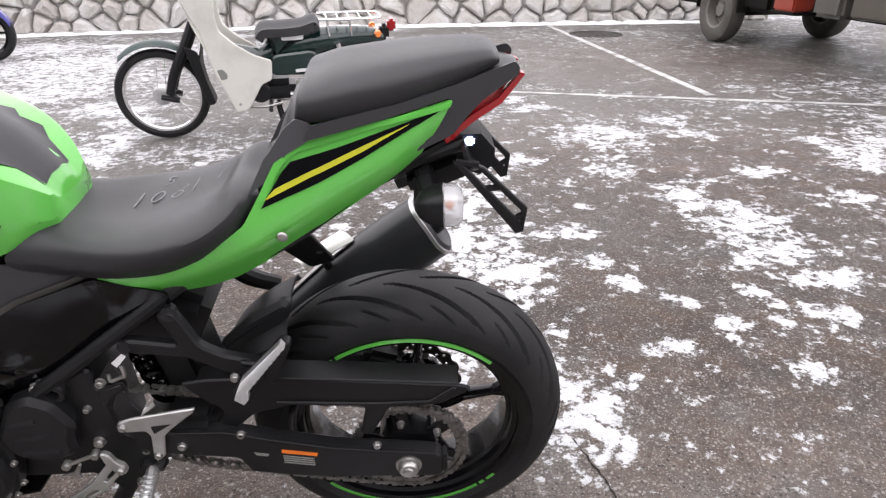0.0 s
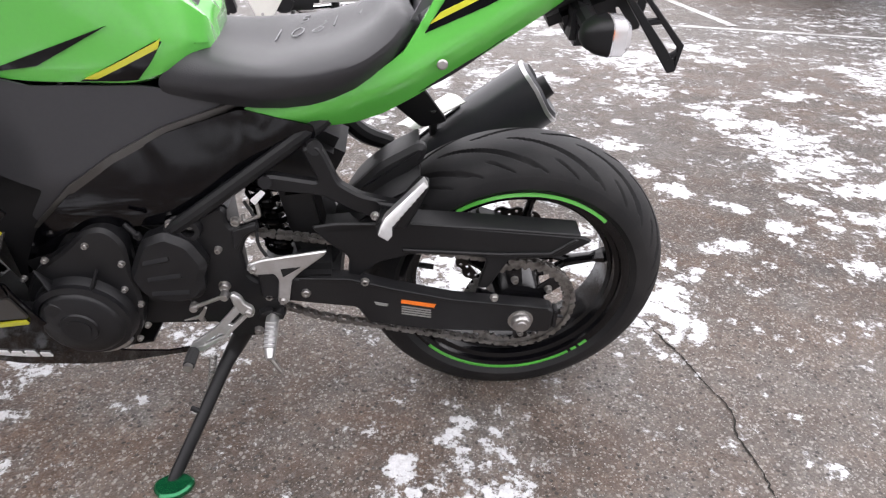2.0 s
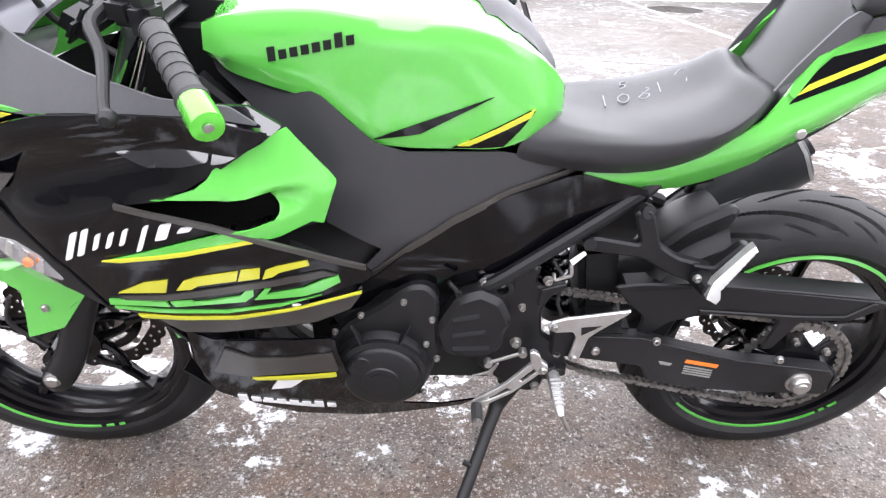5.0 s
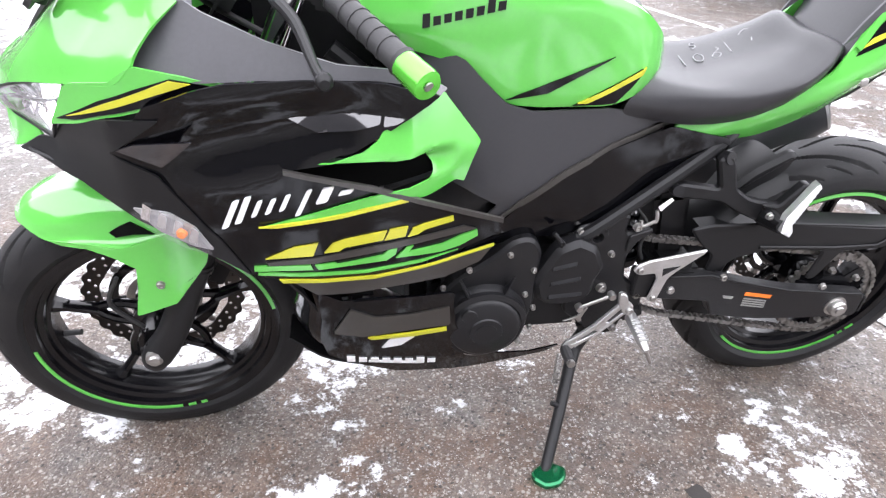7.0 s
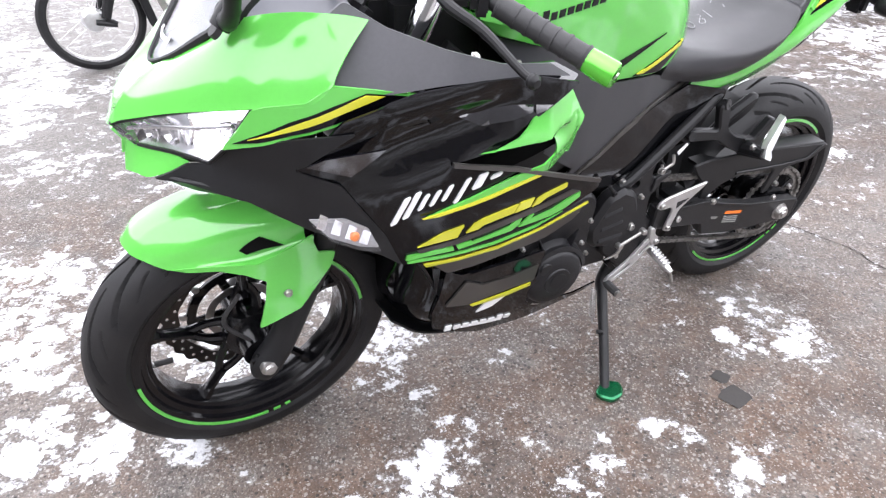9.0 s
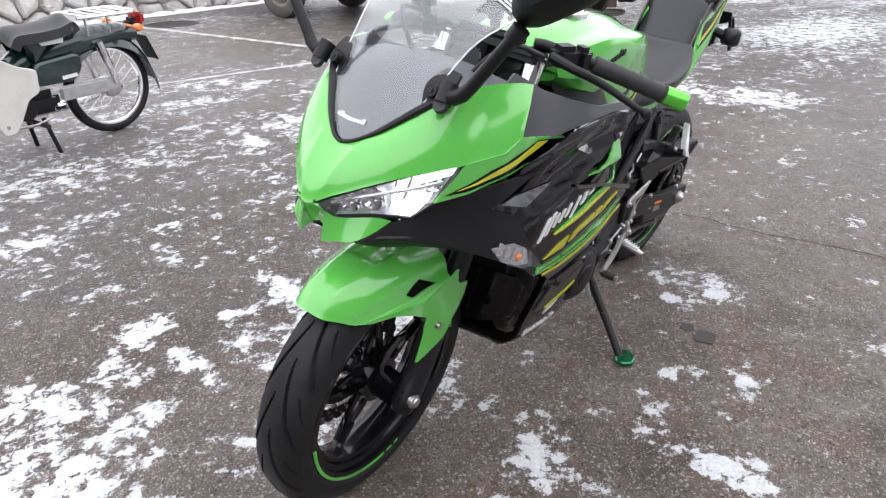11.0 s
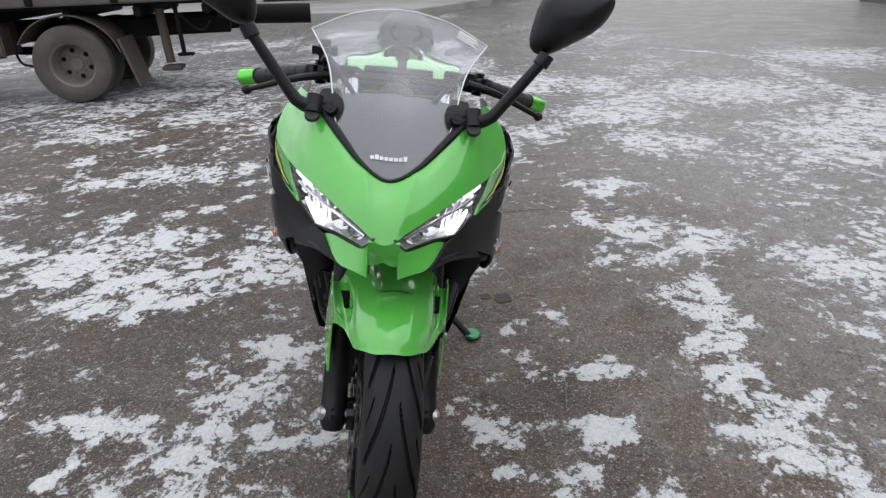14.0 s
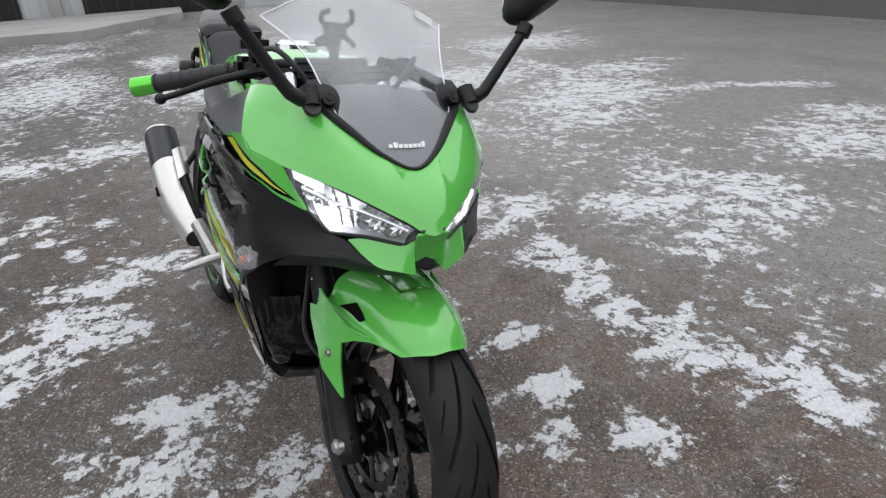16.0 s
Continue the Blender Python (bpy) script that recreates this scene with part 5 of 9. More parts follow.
for s in (1, -1):
    flip = (lambda b: b) if s > 0 else mirrored
    part("tank_streak", flip(sheet([(0.765, 0.787), (0.745, 0.796), (0.600, 0.846), (0.700, 0.795)], tank_side, 0.004, 0.02, 0, 0.0025)), GLOSS, tank, "black streak")
    part("tank_streak", flip(sheet([(0.655, 0.770), (0.610, 0.768), (0.582, 0.768), (0.560, 0.792), (0.540, 0.820), (0.548, 0.822), (0.600, 0.797)], tank_side, 0.004, 0.02, 0, 0.0025)), GLOSS, tank, "black streak")
    part("tank_streak", flip(sheet([(0.648, 0.774), (0.632, 0.773), (0.546, 0.812), (0.541, 0.824), (0.600, 0.796)], tank_side, 0.004, 0.02, 0, 0.004)), YELLOW, tank, "yellow streak")
    # maker's mark, drawn as plain bars
    for k in range(8):
        x = 0.893 - 0.0145 * k
        z = 0.897 + 0.0034 * k
        hgt = 0.020 if k in (0, 6) else 0.014
        part("mark_bar", flip(sheet([(x, z), (x - 0.010, z + 0.002), (x - 0.010, z + hgt), (x, z + hgt - 0.002)], tank_side, 0.004, 0.02, 0, 0.0025)), DARK, tank, "dark maker's mark")


def tank_top(x, y):
    r = [np.interp(x, [q[0] for q in TANK], [q[k] for q in TANK]) for k in range(7)]
    return float(np.interp(abs(y), [0, r[2] * 0.5, r[2], r[3] * 0.93], [r[1], r[1] - 0.004, r[1] - 0.018, r[4] + 0.02]))


pad = bmesh.new()
left = [(0.655, 0.020), (0.640, 0.030), (0.650, 0.048), (0.622, 0.050), (0.612, 0.066), (0.596, 0.060), (0.575, 0.072), (0.565, 0.060), (0.540, 0.066), (0.528, 0.050), (0.505, 0.040)]
outline = [(0.648, 0)] + left + [(0.500, 0)] + [(x, -y) for x, y in reversed(left)]
pv = [pad.verts.new((x, y, 0)) for x, y in outline]
pad.faces.new(pv)
for axis in (0, 1):
    for k in range(-5, 42):
        no, co = [0, 0, 0], [0, 0, 0]
        no[axis], co[axis] = 1, k * 0.018 + 0.0007
        bmesh.ops.bisect_plane(pad, geom=pad.verts[:] + pad.edges[:] + pad.faces[:], plane_co=co, plane_no=no)
bmesh.ops.triangulate(pad, faces=pad.faces[:])
for v in pad.verts:
    v.co.z = tank_top(v.co.x, v.co.y) + 0.004
bmesh.ops.recalc_face_normals(pad, faces=pad.faces[:])
bmesh.ops.solidify(pad, geom=pad.faces[:], thickness=0.003)
part("tank_pad", pad, GREY, tank, "black jagged tank pad")
cap = part("filler_cap", lathe([(0, 0.0), (0.04, 0.0), (0.042, -0.004), (0.05, -0.006), (0.05, -0.02), (0, -0.02)], (0, 0, 0), 32, False), CHROME, tank)
cap.data.transform(Matrix.Translation((0.80, 0, 0.994)) @ Matrix.Rotation(radians(90), 4, "X"))

def cover_side(x, z):
    s = 0.83 * (x - 0.885) + 0.56 * (z - 0.795)
    return flank(x, z) - 0.19 * (s + math.hypot(s, 0.006))


mid = sheet([(0.985, 0.900), (0.953, 0.897), (0.931, 0.888), (0.888, 0.878), (0.830, 0.851), (0.800, 0.818), (0.764, 0.783), (0.720, 0.766), (0.588, 0.757), (0.570, 0.752), (0.457, 0.722), (0.462, 0.714), (0.570, 0.690), (0.653, 0.650), (0.722, 0.604), (0.796, 0.530), (0.800, 0.545), (0.760, 0.600), (0.842, 0.655), (0.822, 0.725), (0.896, 0.788), (0.935, 0.836), (0.975, 0.868)], cover_side, 0.004, 0.015, 0.006)
both("tank_cover", mid, GREY, bike, "satin dark grey side cover below the tank")
both("cover_edge", sheet([(0.457, 0.722), (0.570, 0.692), (0.653, 0.652), (0.722, 0.606), (0.796, 0.533), (0.806, 0.520), (0.788, 0.522), (0.716, 0.594), (0.650, 0.640), (0.567, 0.681), (0.457, 0.713)], flank, 0.006, 0.03, 0.003, 0.005), BROWN, bike, "grey raised edge strip")
side = sheet([(0.457, 0.712), (0.568, 0.683), (0.650, 0.643), (0.720, 0.596), (0.800, 0.520), (0.850, 0.440), (0.872, 0.385), (0.885, 0.300), (0.862, 0.300), (0.855, 0.400), (0.800, 0.460), (0.760, 0.508), (0.700, 0.515), (0.600, 0.515), (0.560, 0.530), (0.420, 0.622), (0.350, 0.668), (0.350, 0.690)], lambda x, z: span(x, [0.35, 0.46, 0.60, 0.75, 0.90], [0.100, 0.090, 0.118, 0.136, 0.150]) - 0.30 * max(0.0, 0.56 - z) + 0.0012 * math.sin((x + z) * 24), 0.004, 0.025, 0.010)
both("frame_cover", side, GLOSS, bike, "gloss black frame side cover")
part("cover_screw", bolt(0.929, 0.150, 0.839, 0.006, 0.004), STEEL, bike)

SEAT = [[(0.520, 0.0, 0.803), (0.520, 0.05, 0.803), (0.524, 0.088, 0.795), (0.556, 0.106, 0.768), (0.560, 0.100, 0.742)],
        [(0.480, 0.0, 0.788), (0.480, 0.06, 0.790), (0.482, 0.100, 0.785), (0.490, 0.112, 0.755), (0.490, 0.094, 0.724)],
        [(0.420, 0.0, 0.779), (0.420, 0.07, 0.784), (0.420, 0.118, 0.782), (0.420, 0.122, 0.750), (0.420, 0.098, 0.718)],
        [(0.350, 0.0, 0.790), (0.350, 0.08, 0.796), (0.345, 0.128, 0.786), (0.340, 0.126, 0.760), (0.340, 0.100, 0.726)],
        [(0.300, 0.0, 0.804), (0.295, 0.08, 0.812), (0.280, 0.126, 0.804), (0.280, 0.124, 0.780), (0.285, 0.102, 0.748)],
        [(0.262, 0.0, 0.822), (0.258, 0.07, 0.832), (0.240, 0.112, 0.826), (0.232, 0.112, 0.810), (0.240, 0.100, 0.778)],
        [(0.234, 0.0, 0.850), (0.228, 0.06, 0.854), (0.214, 0.096, 0.848), (0.212, 0.100, 0.828), (0.216, 0.096, 0.806)],
        [(0.206, 0.0, 0.846), (0.200, 0.05, 0.848), (0.192, 0.080, 0.842), (0.192, 0.084, 0.826), (0.198, 0.082, 0.800)]]
seat_rows = [[(x, -y, z) for x, y, z in reversed(r[1:])] + r for r in SEAT]
seat = part("seat", patch(seat_rows, 5, 4, 0.012), VINYL, bike, "black vinyl rider seat with chalked digits")


def on_seat(x, y):
    # text runs towards the tail; its foot is the left flank
    px, py = 0.340 - x * 0.97, -0.012 - 0.12 * x - y
    return (px, py, span(px, [0.234, 0.262, 0.300, 0.350, 0.420, 0.480], [0.850, 0.822, 0.804, 0.790, 0.779, 0.788]) + 0.0004 + 0.9 * py * py)


CHALKED = {"1": [[(0.0, 1.0), (0.02, 0.0)]], "0": [[(0.5, 1.0), (0.1, 0.75), (0.1, 0.25), (0.5, 0.0), (0.85, 0.3), (0.85, 0.75), (0.5, 1.0)]],
           "8": [[(0.8, 0.85), (0.45, 1.0), (0.15, 0.8), (0.4, 0.55), (0.8, 0.3), (0.5, 0.0), (0.1, 0.2), (0.45, 0.5), (0.85, 0.75), (0.8, 0.85)]],
           "9": [[(0.8, 0.9), (0.45, 1.0), (0.1, 0.8), (0.35, 0.55), (0.75, 0.7), (0.85, 0.95)], [(0.85, 0.95), (0.75, 0.5), (0.55, 0.0)]],
           "5": [[(0.9, 1.0), (0.3, 1.0), (0.2, 0.6), (0.7, 0.6), (0.75, 0.2), (0.1, 0.0)]]}
for k, (digit, x0, y0, tall) in enumerate((("1", -0.074, 0.002, 0.040), ("0", -0.052, 0.004, 0.030), ("8", -0.020, 0.004, 0.036), ("1", 0.018, 0.008, 0.034), ("9", 0.044, 0.014, 0.040), ("5", -0.040, 0.052, 0.020))):
    part("chalk_digit", merged(*[tube([on_seat(x0 + 0.72 * tall * a + 0.12 * tall * b, y0 + tall * b) for a, b in line], 0.0011, 5, 3) for line in CHALKED[digit]]), CHALK, seat, "faint chalk digit")

hump = patch([[(x, y, z - k * max(0, abs(y) - 0.045)) for y in (-w, -0.055, 0, 0.055, w)] for x, z, k, w in ((0.200, 0.835, 0.6, 0.082), (0.178, 0.880, 0.9, 0.088), (0.155, 0.930, 0.9, 0.092), (0.136, 0.968, 0.8, 0.090), (0.120, 0.978, 0.6, 0.084))], 4, 4, 0.004)
part("seat_hump", hump, GREY, bike, "dark plastic hump between the seats")
PILLION = [[(x, y, z) for y, z in zip((0, a, b, c, d), (z0, z1, z2, z3, z4))] for x, a, b, c, d, z0, z1, z2, z3, z4 in (
    (0.128, 0.050, 0.078, 0.083, 0.076, 0.962, 0.962, 0.960, 0.953, 0.946), (0.120, 0.052, 0.084, 0.092, 0.084, 0.990, 0.990, 0.983, 0.968, 0.950),
    (0.100, 0.055, 0.088, 0.097, 0.088, 1.000, 0.999, 0.990, 0.973, 0.952), (0.068, 0.055, 0.086, 0.096, 0.088, 1.010, 1.008, 0.998, 0.981, 0.957),
    (-0.005, 0.050, 0.072, 0.083, 0.076, 1.021, 1.019, 1.010, 0.993, 0.969), (-0.081, 0.040, 0.056, 0.064, 0.058, 1.029, 1.027, 1.020, 1.006, 0.987),
    (-0.128, 0.030, 0.042, 0.048, 0.044, 1.030, 1.028, 1.024, 1.016, 1.003), (-0.146, 0.020, 0.030, 0.034, 0.030, 1.018, 1.018, 1.016, 1.012, 1.007))]
prow = [[(x, -y, z) for x, y, z in reversed(r[1:])] + r for r in PILLION]
part("pillion_seat", patch(prow, 5, 4, 0.012), VINYL, bike, "black vinyl pillion seat")

def tail_face(x, z):
    """The tail's skin: it leans in above a long crease and folds under below it."""
    d = z - span(x, [-0.057, -0.002, 0.078, 0.161, 0.22, 0.312, 0.404, 0.46], [0.938, 0.892, 0.850, 0.800, 0.768, 0.727, 0.696, 0.690])
    root = math.hypot(d, 0.014)
    return flank(x, z) + 0.021 - 0.15 * (root + d) - 0.36 * (root - d)


tail = sheet([(0.452, 0.714), (0.456, 0.694), (0.416, 0.681), (0.360, 0.677), (0.290, 0.684), (0.250, 0.698), (0.214, 0.722), (0.142, 0.769), (0.080, 0.809), (0.008, 0.858), (-0.036, 0.889), (-0.056, 0.925), (-0.081, 0.970), (0.033, 0.945), (0.100, 0.929), (0.135, 0.921), (0.150, 0.911), (0.164, 0.893), (0.190, 0.848), (0.215, 0.808), (0.286, 0.752), (0.340, 0.728), (0.390, 0.716)], tail_face, 0.005, 0.014, 0.005)
tail_panel = both("tail_panel", tail, GREEN, bike, "lime green tail panel with yellow and black stripes")
both("tail_lip", sheet([(0.190, 0.848), (0.164, 0.893), (0.150, 0.911), (0.135, 0.921), (0.100, 0.929), (0.033, 0.945), (-0.081, 0.970), (-0.078, 0.962), (0.033, 0.937), (0.098, 0.920), (0.128, 0.912), (0.143, 0.902), (0.156, 0.887), (0.182, 0.842)], lambda x, z: tail_face(x, z) + 0.004, 0.005, 0.02, 0.003), GREEN, tail_panel, "raised lime lip")
for o, l, mat in (([(0.186, 0.834), (0.155, 0.881), (0.140, 0.897), (0.110, 0.906), (0.073, 0.916), (-0.004, 0.940), (-0.072, 0.962), (-0.027, 0.938), (0.043, 0.900), (0.106, 0.869)], 0.0015, GLOSS), ([(0.181, 0.845), (0.165, 0.861), (0.113, 0.886), (0.050, 0.913), (-0.023, 0.943), (0.043, 0.909), (0.114, 0.878)], 0.003, YELLOW)):
    both("tail_stripe", sheet(o, tail_face, 0.004, 0.025, 0, l), mat, tail_panel)
both("seat_side_panel", sheet([(0.235, 0.812), (0.213, 0.840), (0.178, 0.868), (0.160, 0.898), (0.108, 0.930), (0.106, 0.950), (0.126, 0.958), (0.142, 0.945), (0.160, 0.920), (0.186, 0.882), (0.205, 0.848), (0.230, 0.826)], lambda x, z: 0.092, 0.004, 0.02, 0.004), PANELGREY, bike, "satin grey panel beside the seat")
both("tail_lamp_strip", sheet([(-0.175, 0.997), (-0.145, 0.963), (-0.105, 0.941), (-0.070, 0.911), (-0.074, 0.905), (-0.111, 0.933), (-0.151, 0.956), (-0.182, 0.994)], lambda x, z: flank(x, z) + 0.004, 0.010, 0.02, 0.002), RED, bike, "red tail lamp strip")
part("tail_reflector", lathe([(0, 0.003), (0.006, 0.002), (0.008, 0), (0, -0.003)], (0.161, 0.117, 0.794), 18, False), STEEL, tail_panel)
upper_tail = sheet([(0.118, 0.930), (0.109, 0.950), (0.068, 0.958), (-0.005, 0.970), (-0.081, 0.988), (-0.141, 1.006), (-0.166, 1.014), (-0.173, 1.006), (-0.172, 0.996), (-0.122, 0.964), (-0.104, 0.946), (-0.082, 0.920), (-0.067, 0.913), (-0.030, 0.900), (-0.052, 0.925), (-0.079, 0.972), (0.033, 0.947)], lambda x, z: flank(x, z) + 0.008, 0.005, 0.025, 0.005)
both("tail_cover", upper_tail, GREY, bike, "dark grey tail cover")
part("tail_top", patch([[(-0.110, y, 0.998 - 0.1 * abs(y)) for y in (-0.05, 0, 0.05)], [(-0.150, y, 1.008 - 0.15 * abs(y)) for y in (-0.046, 0, 0.046)], [(-0.172, y, 1.004 - 0.15 * abs(y)) for y in (-0.034, 0, 0.034)], [(-0.175, y, 0.995) for y in (-0.030, 0, 0.030)]], 4, 4, 0.006), GREY, bike)
part("tail_light", skin([[(-0.172, y, 1.000) for y in (-0.028, 0.028)] + [(-0.164, y, 1.004) for y in (0.030, -0.030)],
                         [(-0.142, y, 0.958) for y in (-0.040, 0.040)] + [(-0.122, y, 0.972) for y in (0.046, -0.046)],
                         [(-0.110, y, 0.934) for y in (-0.046, 0.046)] + [(-0.092, y, 0.948) for y in (0.052, -0.052)],
                         [(-0.082, y, 0.903) for y in (-0.050, 0.050)] + [(-0.066, y, 0.912) for y in (0.056, -0.056)]]), RED, bike, "red tail light")
under = patch([[(0.28, y, 0.70 + 0.1 * abs(y)) for y in (-0.08, 0, 0.08)], [(0.16, y, 0.765) for y in (-0.09, 0, 0.09)], [(0.02, y, 0.862) for y in (-0.075, 0, 0.075)], [(-0.08, y, 0.912) for y in (-0.055, 0, 0.055)]], 4, 3, 0.006)
part("under_tail", under, DARK, bike, "black under-tail tray")
holder = part("plate_holder", block((-0.055, 0, 0.848), (0.12, 0.10, 0.055), 0.02, pose(0, 0, 0, 0, 22, 0)), DARK, bike, "black number plate hanger without a plate")
part("hanger_arm", skin([[(-0.075, y, z) for y, z in ((-0.03, 0.905), (0.03, 0.905), (0.03, 0.86), (-0.03, 0.86))], [(-0.125, y, z) for y, z in ((-0.03, 0.905), (0.03, 0.905), (0.03, 0.84), (-0.03, 0.84))], [(-0.146, y, z) for y, z in ((-0.028, 0.880), (0.028, 0.880), (0.028, 0.856), (-0.028, 0.856))]]), DARK, holder)
part("plate_lamp", block((-0.108, 0.034, 0.896), (0.014, 0.010, 0.012), 0.003), PLATELED, holder, "small lit plate lamp")
for s in (1, -1):
    f = (lambda b: b) if s > 0 else mirrored
    arm = part("plate_frame", f(plate([(-0.080, 0.892), (-0.094, 0.888), (-0.180, 0.792), (-0.184, 0.777), (-0.173, 0.774)], 0.086, 0.095, 0.0015)), DARK, holder, "slotted black plate bracket arm")
    part("arm_rail", f(plate([(-0.108, 0.889), (-0.124, 0.882), (-0.188, 0.816), (-0.184, 0.777), (-0.179, 0.790), (-0.179, 0.812)], 0.086, 0.095, 0.0015)), DARK, arm)
    for x0, z0, x1, z1 in ((-0.084, 0.890, -0.116, 0.886), (-0.124, 0.848, -0.150, 0.850), (-0.168, 0.796, -0.184, 0.806)):
        part("arm_rung", f(tube([(x0, 0.0905, z0), (x1, 0.0905, z1)], 0.0048, 6)), DARK, arm)
part("plate_back", patch([[(-0.098, y, 0.905) for y in (-0.088, -0.03, 0.03, 0.088)], [(-0.108, y, 0.880) for y in (-0.088, -0.03, 0.03, 0.088)], [(-0.124, y, 0.855) for y in (-0.040, -0.02, 0.02, 0.040)]], 3, 3, 0.005), DARK, holder)
for s in (1, -1):
    f = (lambda b: b) if s > 0 else mirrored


    def pod_ring(x, k):
        return [(x, 0.116 + k * 0.030 * math.copysign(abs(math.cos(b)) ** 0.6, math.cos(b)), 0.838 + k * 0.027 * math.copysign(abs(math.sin(b)) ** 0.6, math.sin(b))) for b in np.linspace(0, 2 * math.pi, 20, endpoint=False)]

    ind = part("rear_indicator", f(skin([pod_ring(x, k) for x, k in ((-0.026, 0.2), (-0.032, 0.55), (-0.046, 0.85), (-0.064, 1.0))])), DARK, holder, "black rear indicator with a clear lens")
    part("indicator_stalk", f(merged(tube([(-0.040, 0.035, 0.856), (-0.043, 0.070, 0.850), (-0.048, 0.100, 0.842)], [0.016, 0.014, 0.014]), block((-0.040, 0.055, 0.835), (0.030, 0.045, 0.060), 0.008))), DARK, ind)
    part("indicator_dish", f(skin([pod_ring(-0.0645, 0.94), pod_ring(-0.0655, 0.5)])), CHROME, ind)
    part("indicator_bulb", f(lathe([(0, 0.008), (0.005, 0.006), (0.0065, 0), (0.005, -0.006), (0, -0.008)], (-0.074, 0.116, 0.838), 12, False)), AMBER, ind, "amber bulb")
    part("indicator_lens", f(skin([pod_ring(-0.066, 0.99), pod_ring(-0.084, 0.94), pod_ring(-0.092, 0.70)])), RIBBED, ind, "clear indicator lens")

# ---- exhaust on the far side ----
ex_c = [(-0.056, -0.225, 0.600), (0.040, -0.221, 0.530), (0.136, -0.215, 0.458), (0.215, -0.200, 0.398), (0.290, -0.178, 0.345)]
ex_r = [(0.052, 0.056), (0.054, 0.057), (0.052, 0.054), (0.044, 0.048), (0.032, 0.034)]


def muffler_ring(c, ry, rz, grow=0.0):
    return [(c[0] + math.sin(b) * 0.72 * (rz + grow), c[1] + math.copysign(abs(math.cos(b)) ** 0.75, math.cos(b)) * (ry + grow), c[2] + math.copysign(abs(math.sin(b)) ** 0.8, math.sin(b)) * (rz + grow)) for b in np.linspace(0, 2 * math.pi, 20, endpoint=False)]


muffler = part("muffler", skin([muffler_ring(c, *r) for c, r in zip(ex_c, ex_r)]), MUFFLER, bike, "matt black muffler with a silver end cap and heat shield")
AXIS = np.array((-0.80, -0.03, 0.60))
END = np.array(ex_c[0])
part("muffler_rim", skin([muffler_ring(END + AXIS * d, ry, rz, g) for d, ry, rz, g in ((-0.004, 0.052, 0.056, 0.0012), (0.003, 0.052, 0.056, 0.0014), (0.004, 0.049, 0.053, 0.0), (-0.002, 0.049, 0.053, 0.0))], False), ALLOY, muffler, "thin silver rim")
part("muffler_end", skin([muffler_ring(END + AXIS * d, ry, rz, 0.0) for d, ry, rz in ((-0.006, 0.050, 0.054), (0.002, 0.050, 0.054), (0.010, 0.044, 0.047), (0.004, 0.036, 0.039))]), MUFFLER, muffler, "dark end cap")
part("tail_pipe", tube([tuple(END + AXIS * 0.004), tuple(END + AXIS * 0.026)], [0.024, 0.022], 16), DARK, muffler)
shield_rings = [[tuple(np.array(c) + np.array((0.72 * rr[1] * math.sin(b), -math.cos(b) * (rr[0] + 0.007), math.sin(b) * (rr[1] + 0.007)))) for b in np.linspace(-0.9, 1.70, 9)] for c, rr in zip(catmull(ex_c[1:], 4), catmull([(*r, 0) for r in ex_r[1:]], 4))]
sb = bmesh.new()
sg = [[sb.verts.new(p) for p in ring] for ring in shield_rings[1:]]
for i in range(len(sg) - 1):
    for j in range(8):
        sb.faces.new((sg[i][j], sg[i + 1][j], sg[i + 1][j + 1], sg[i][j + 1]))
bmesh.ops.recalc_face_normals(sb, faces=sb.faces[:])
bmesh.ops.solidify(sb, geom=sb.faces[:], thickness=0.003)
part("heat_shield", sb, SHIELD, muffler, "brushed steel heat shield")
part("shield_top", patch([[(0.126, -0.215, 0.600), (0.110, -0.190, 0.607), (0.095, -0.172, 0.602)], [(0.178, -0.215, 0.566), (0.162, -0.190, 0.576), (0.145, -0.172, 0.572)], [(0.231, -0.215, 0.530), (0.214, -0.190, 0.542), (0.194, -0.172, 0.538)]], 3, 3, 0.003), SHIELD, muffler, "bare steel shield over the muffler")
# the slot is a near-black block painted as shade, not a cut
part("shield_slot", block((0.150, -0.272, 0.470), (0.040, 0.010, 0.010), 0.003, pose(0, 0, 0, 0, 36, 0)), VOID, muffler, "dark slot in the heat shield")
part("muffler_bracket", merged(plate([(0.130, 0.575), (0.175, 0.640), (0.260, 0.700), (0.300, 0.690), (0.270, 0.640), (0.180, 0.560)], -0.150, -0.142, 0.002, 0.01), tube([(0.155, -0.20, 0.520), (0.160, -0.146, 0.600)], 0.009)), DARK, muffler)
part("airbox", block((0.43, 0, 0.625), (0.22, 0.13, 0.13), 0.02, pose(0, 0, 0, 0, -28, 0)), DARK, bike, "black airbox behind the frame")

# ---- front end ----
def fork_x(z):
    return 1.365 - 0.46 * (z - 0.296)


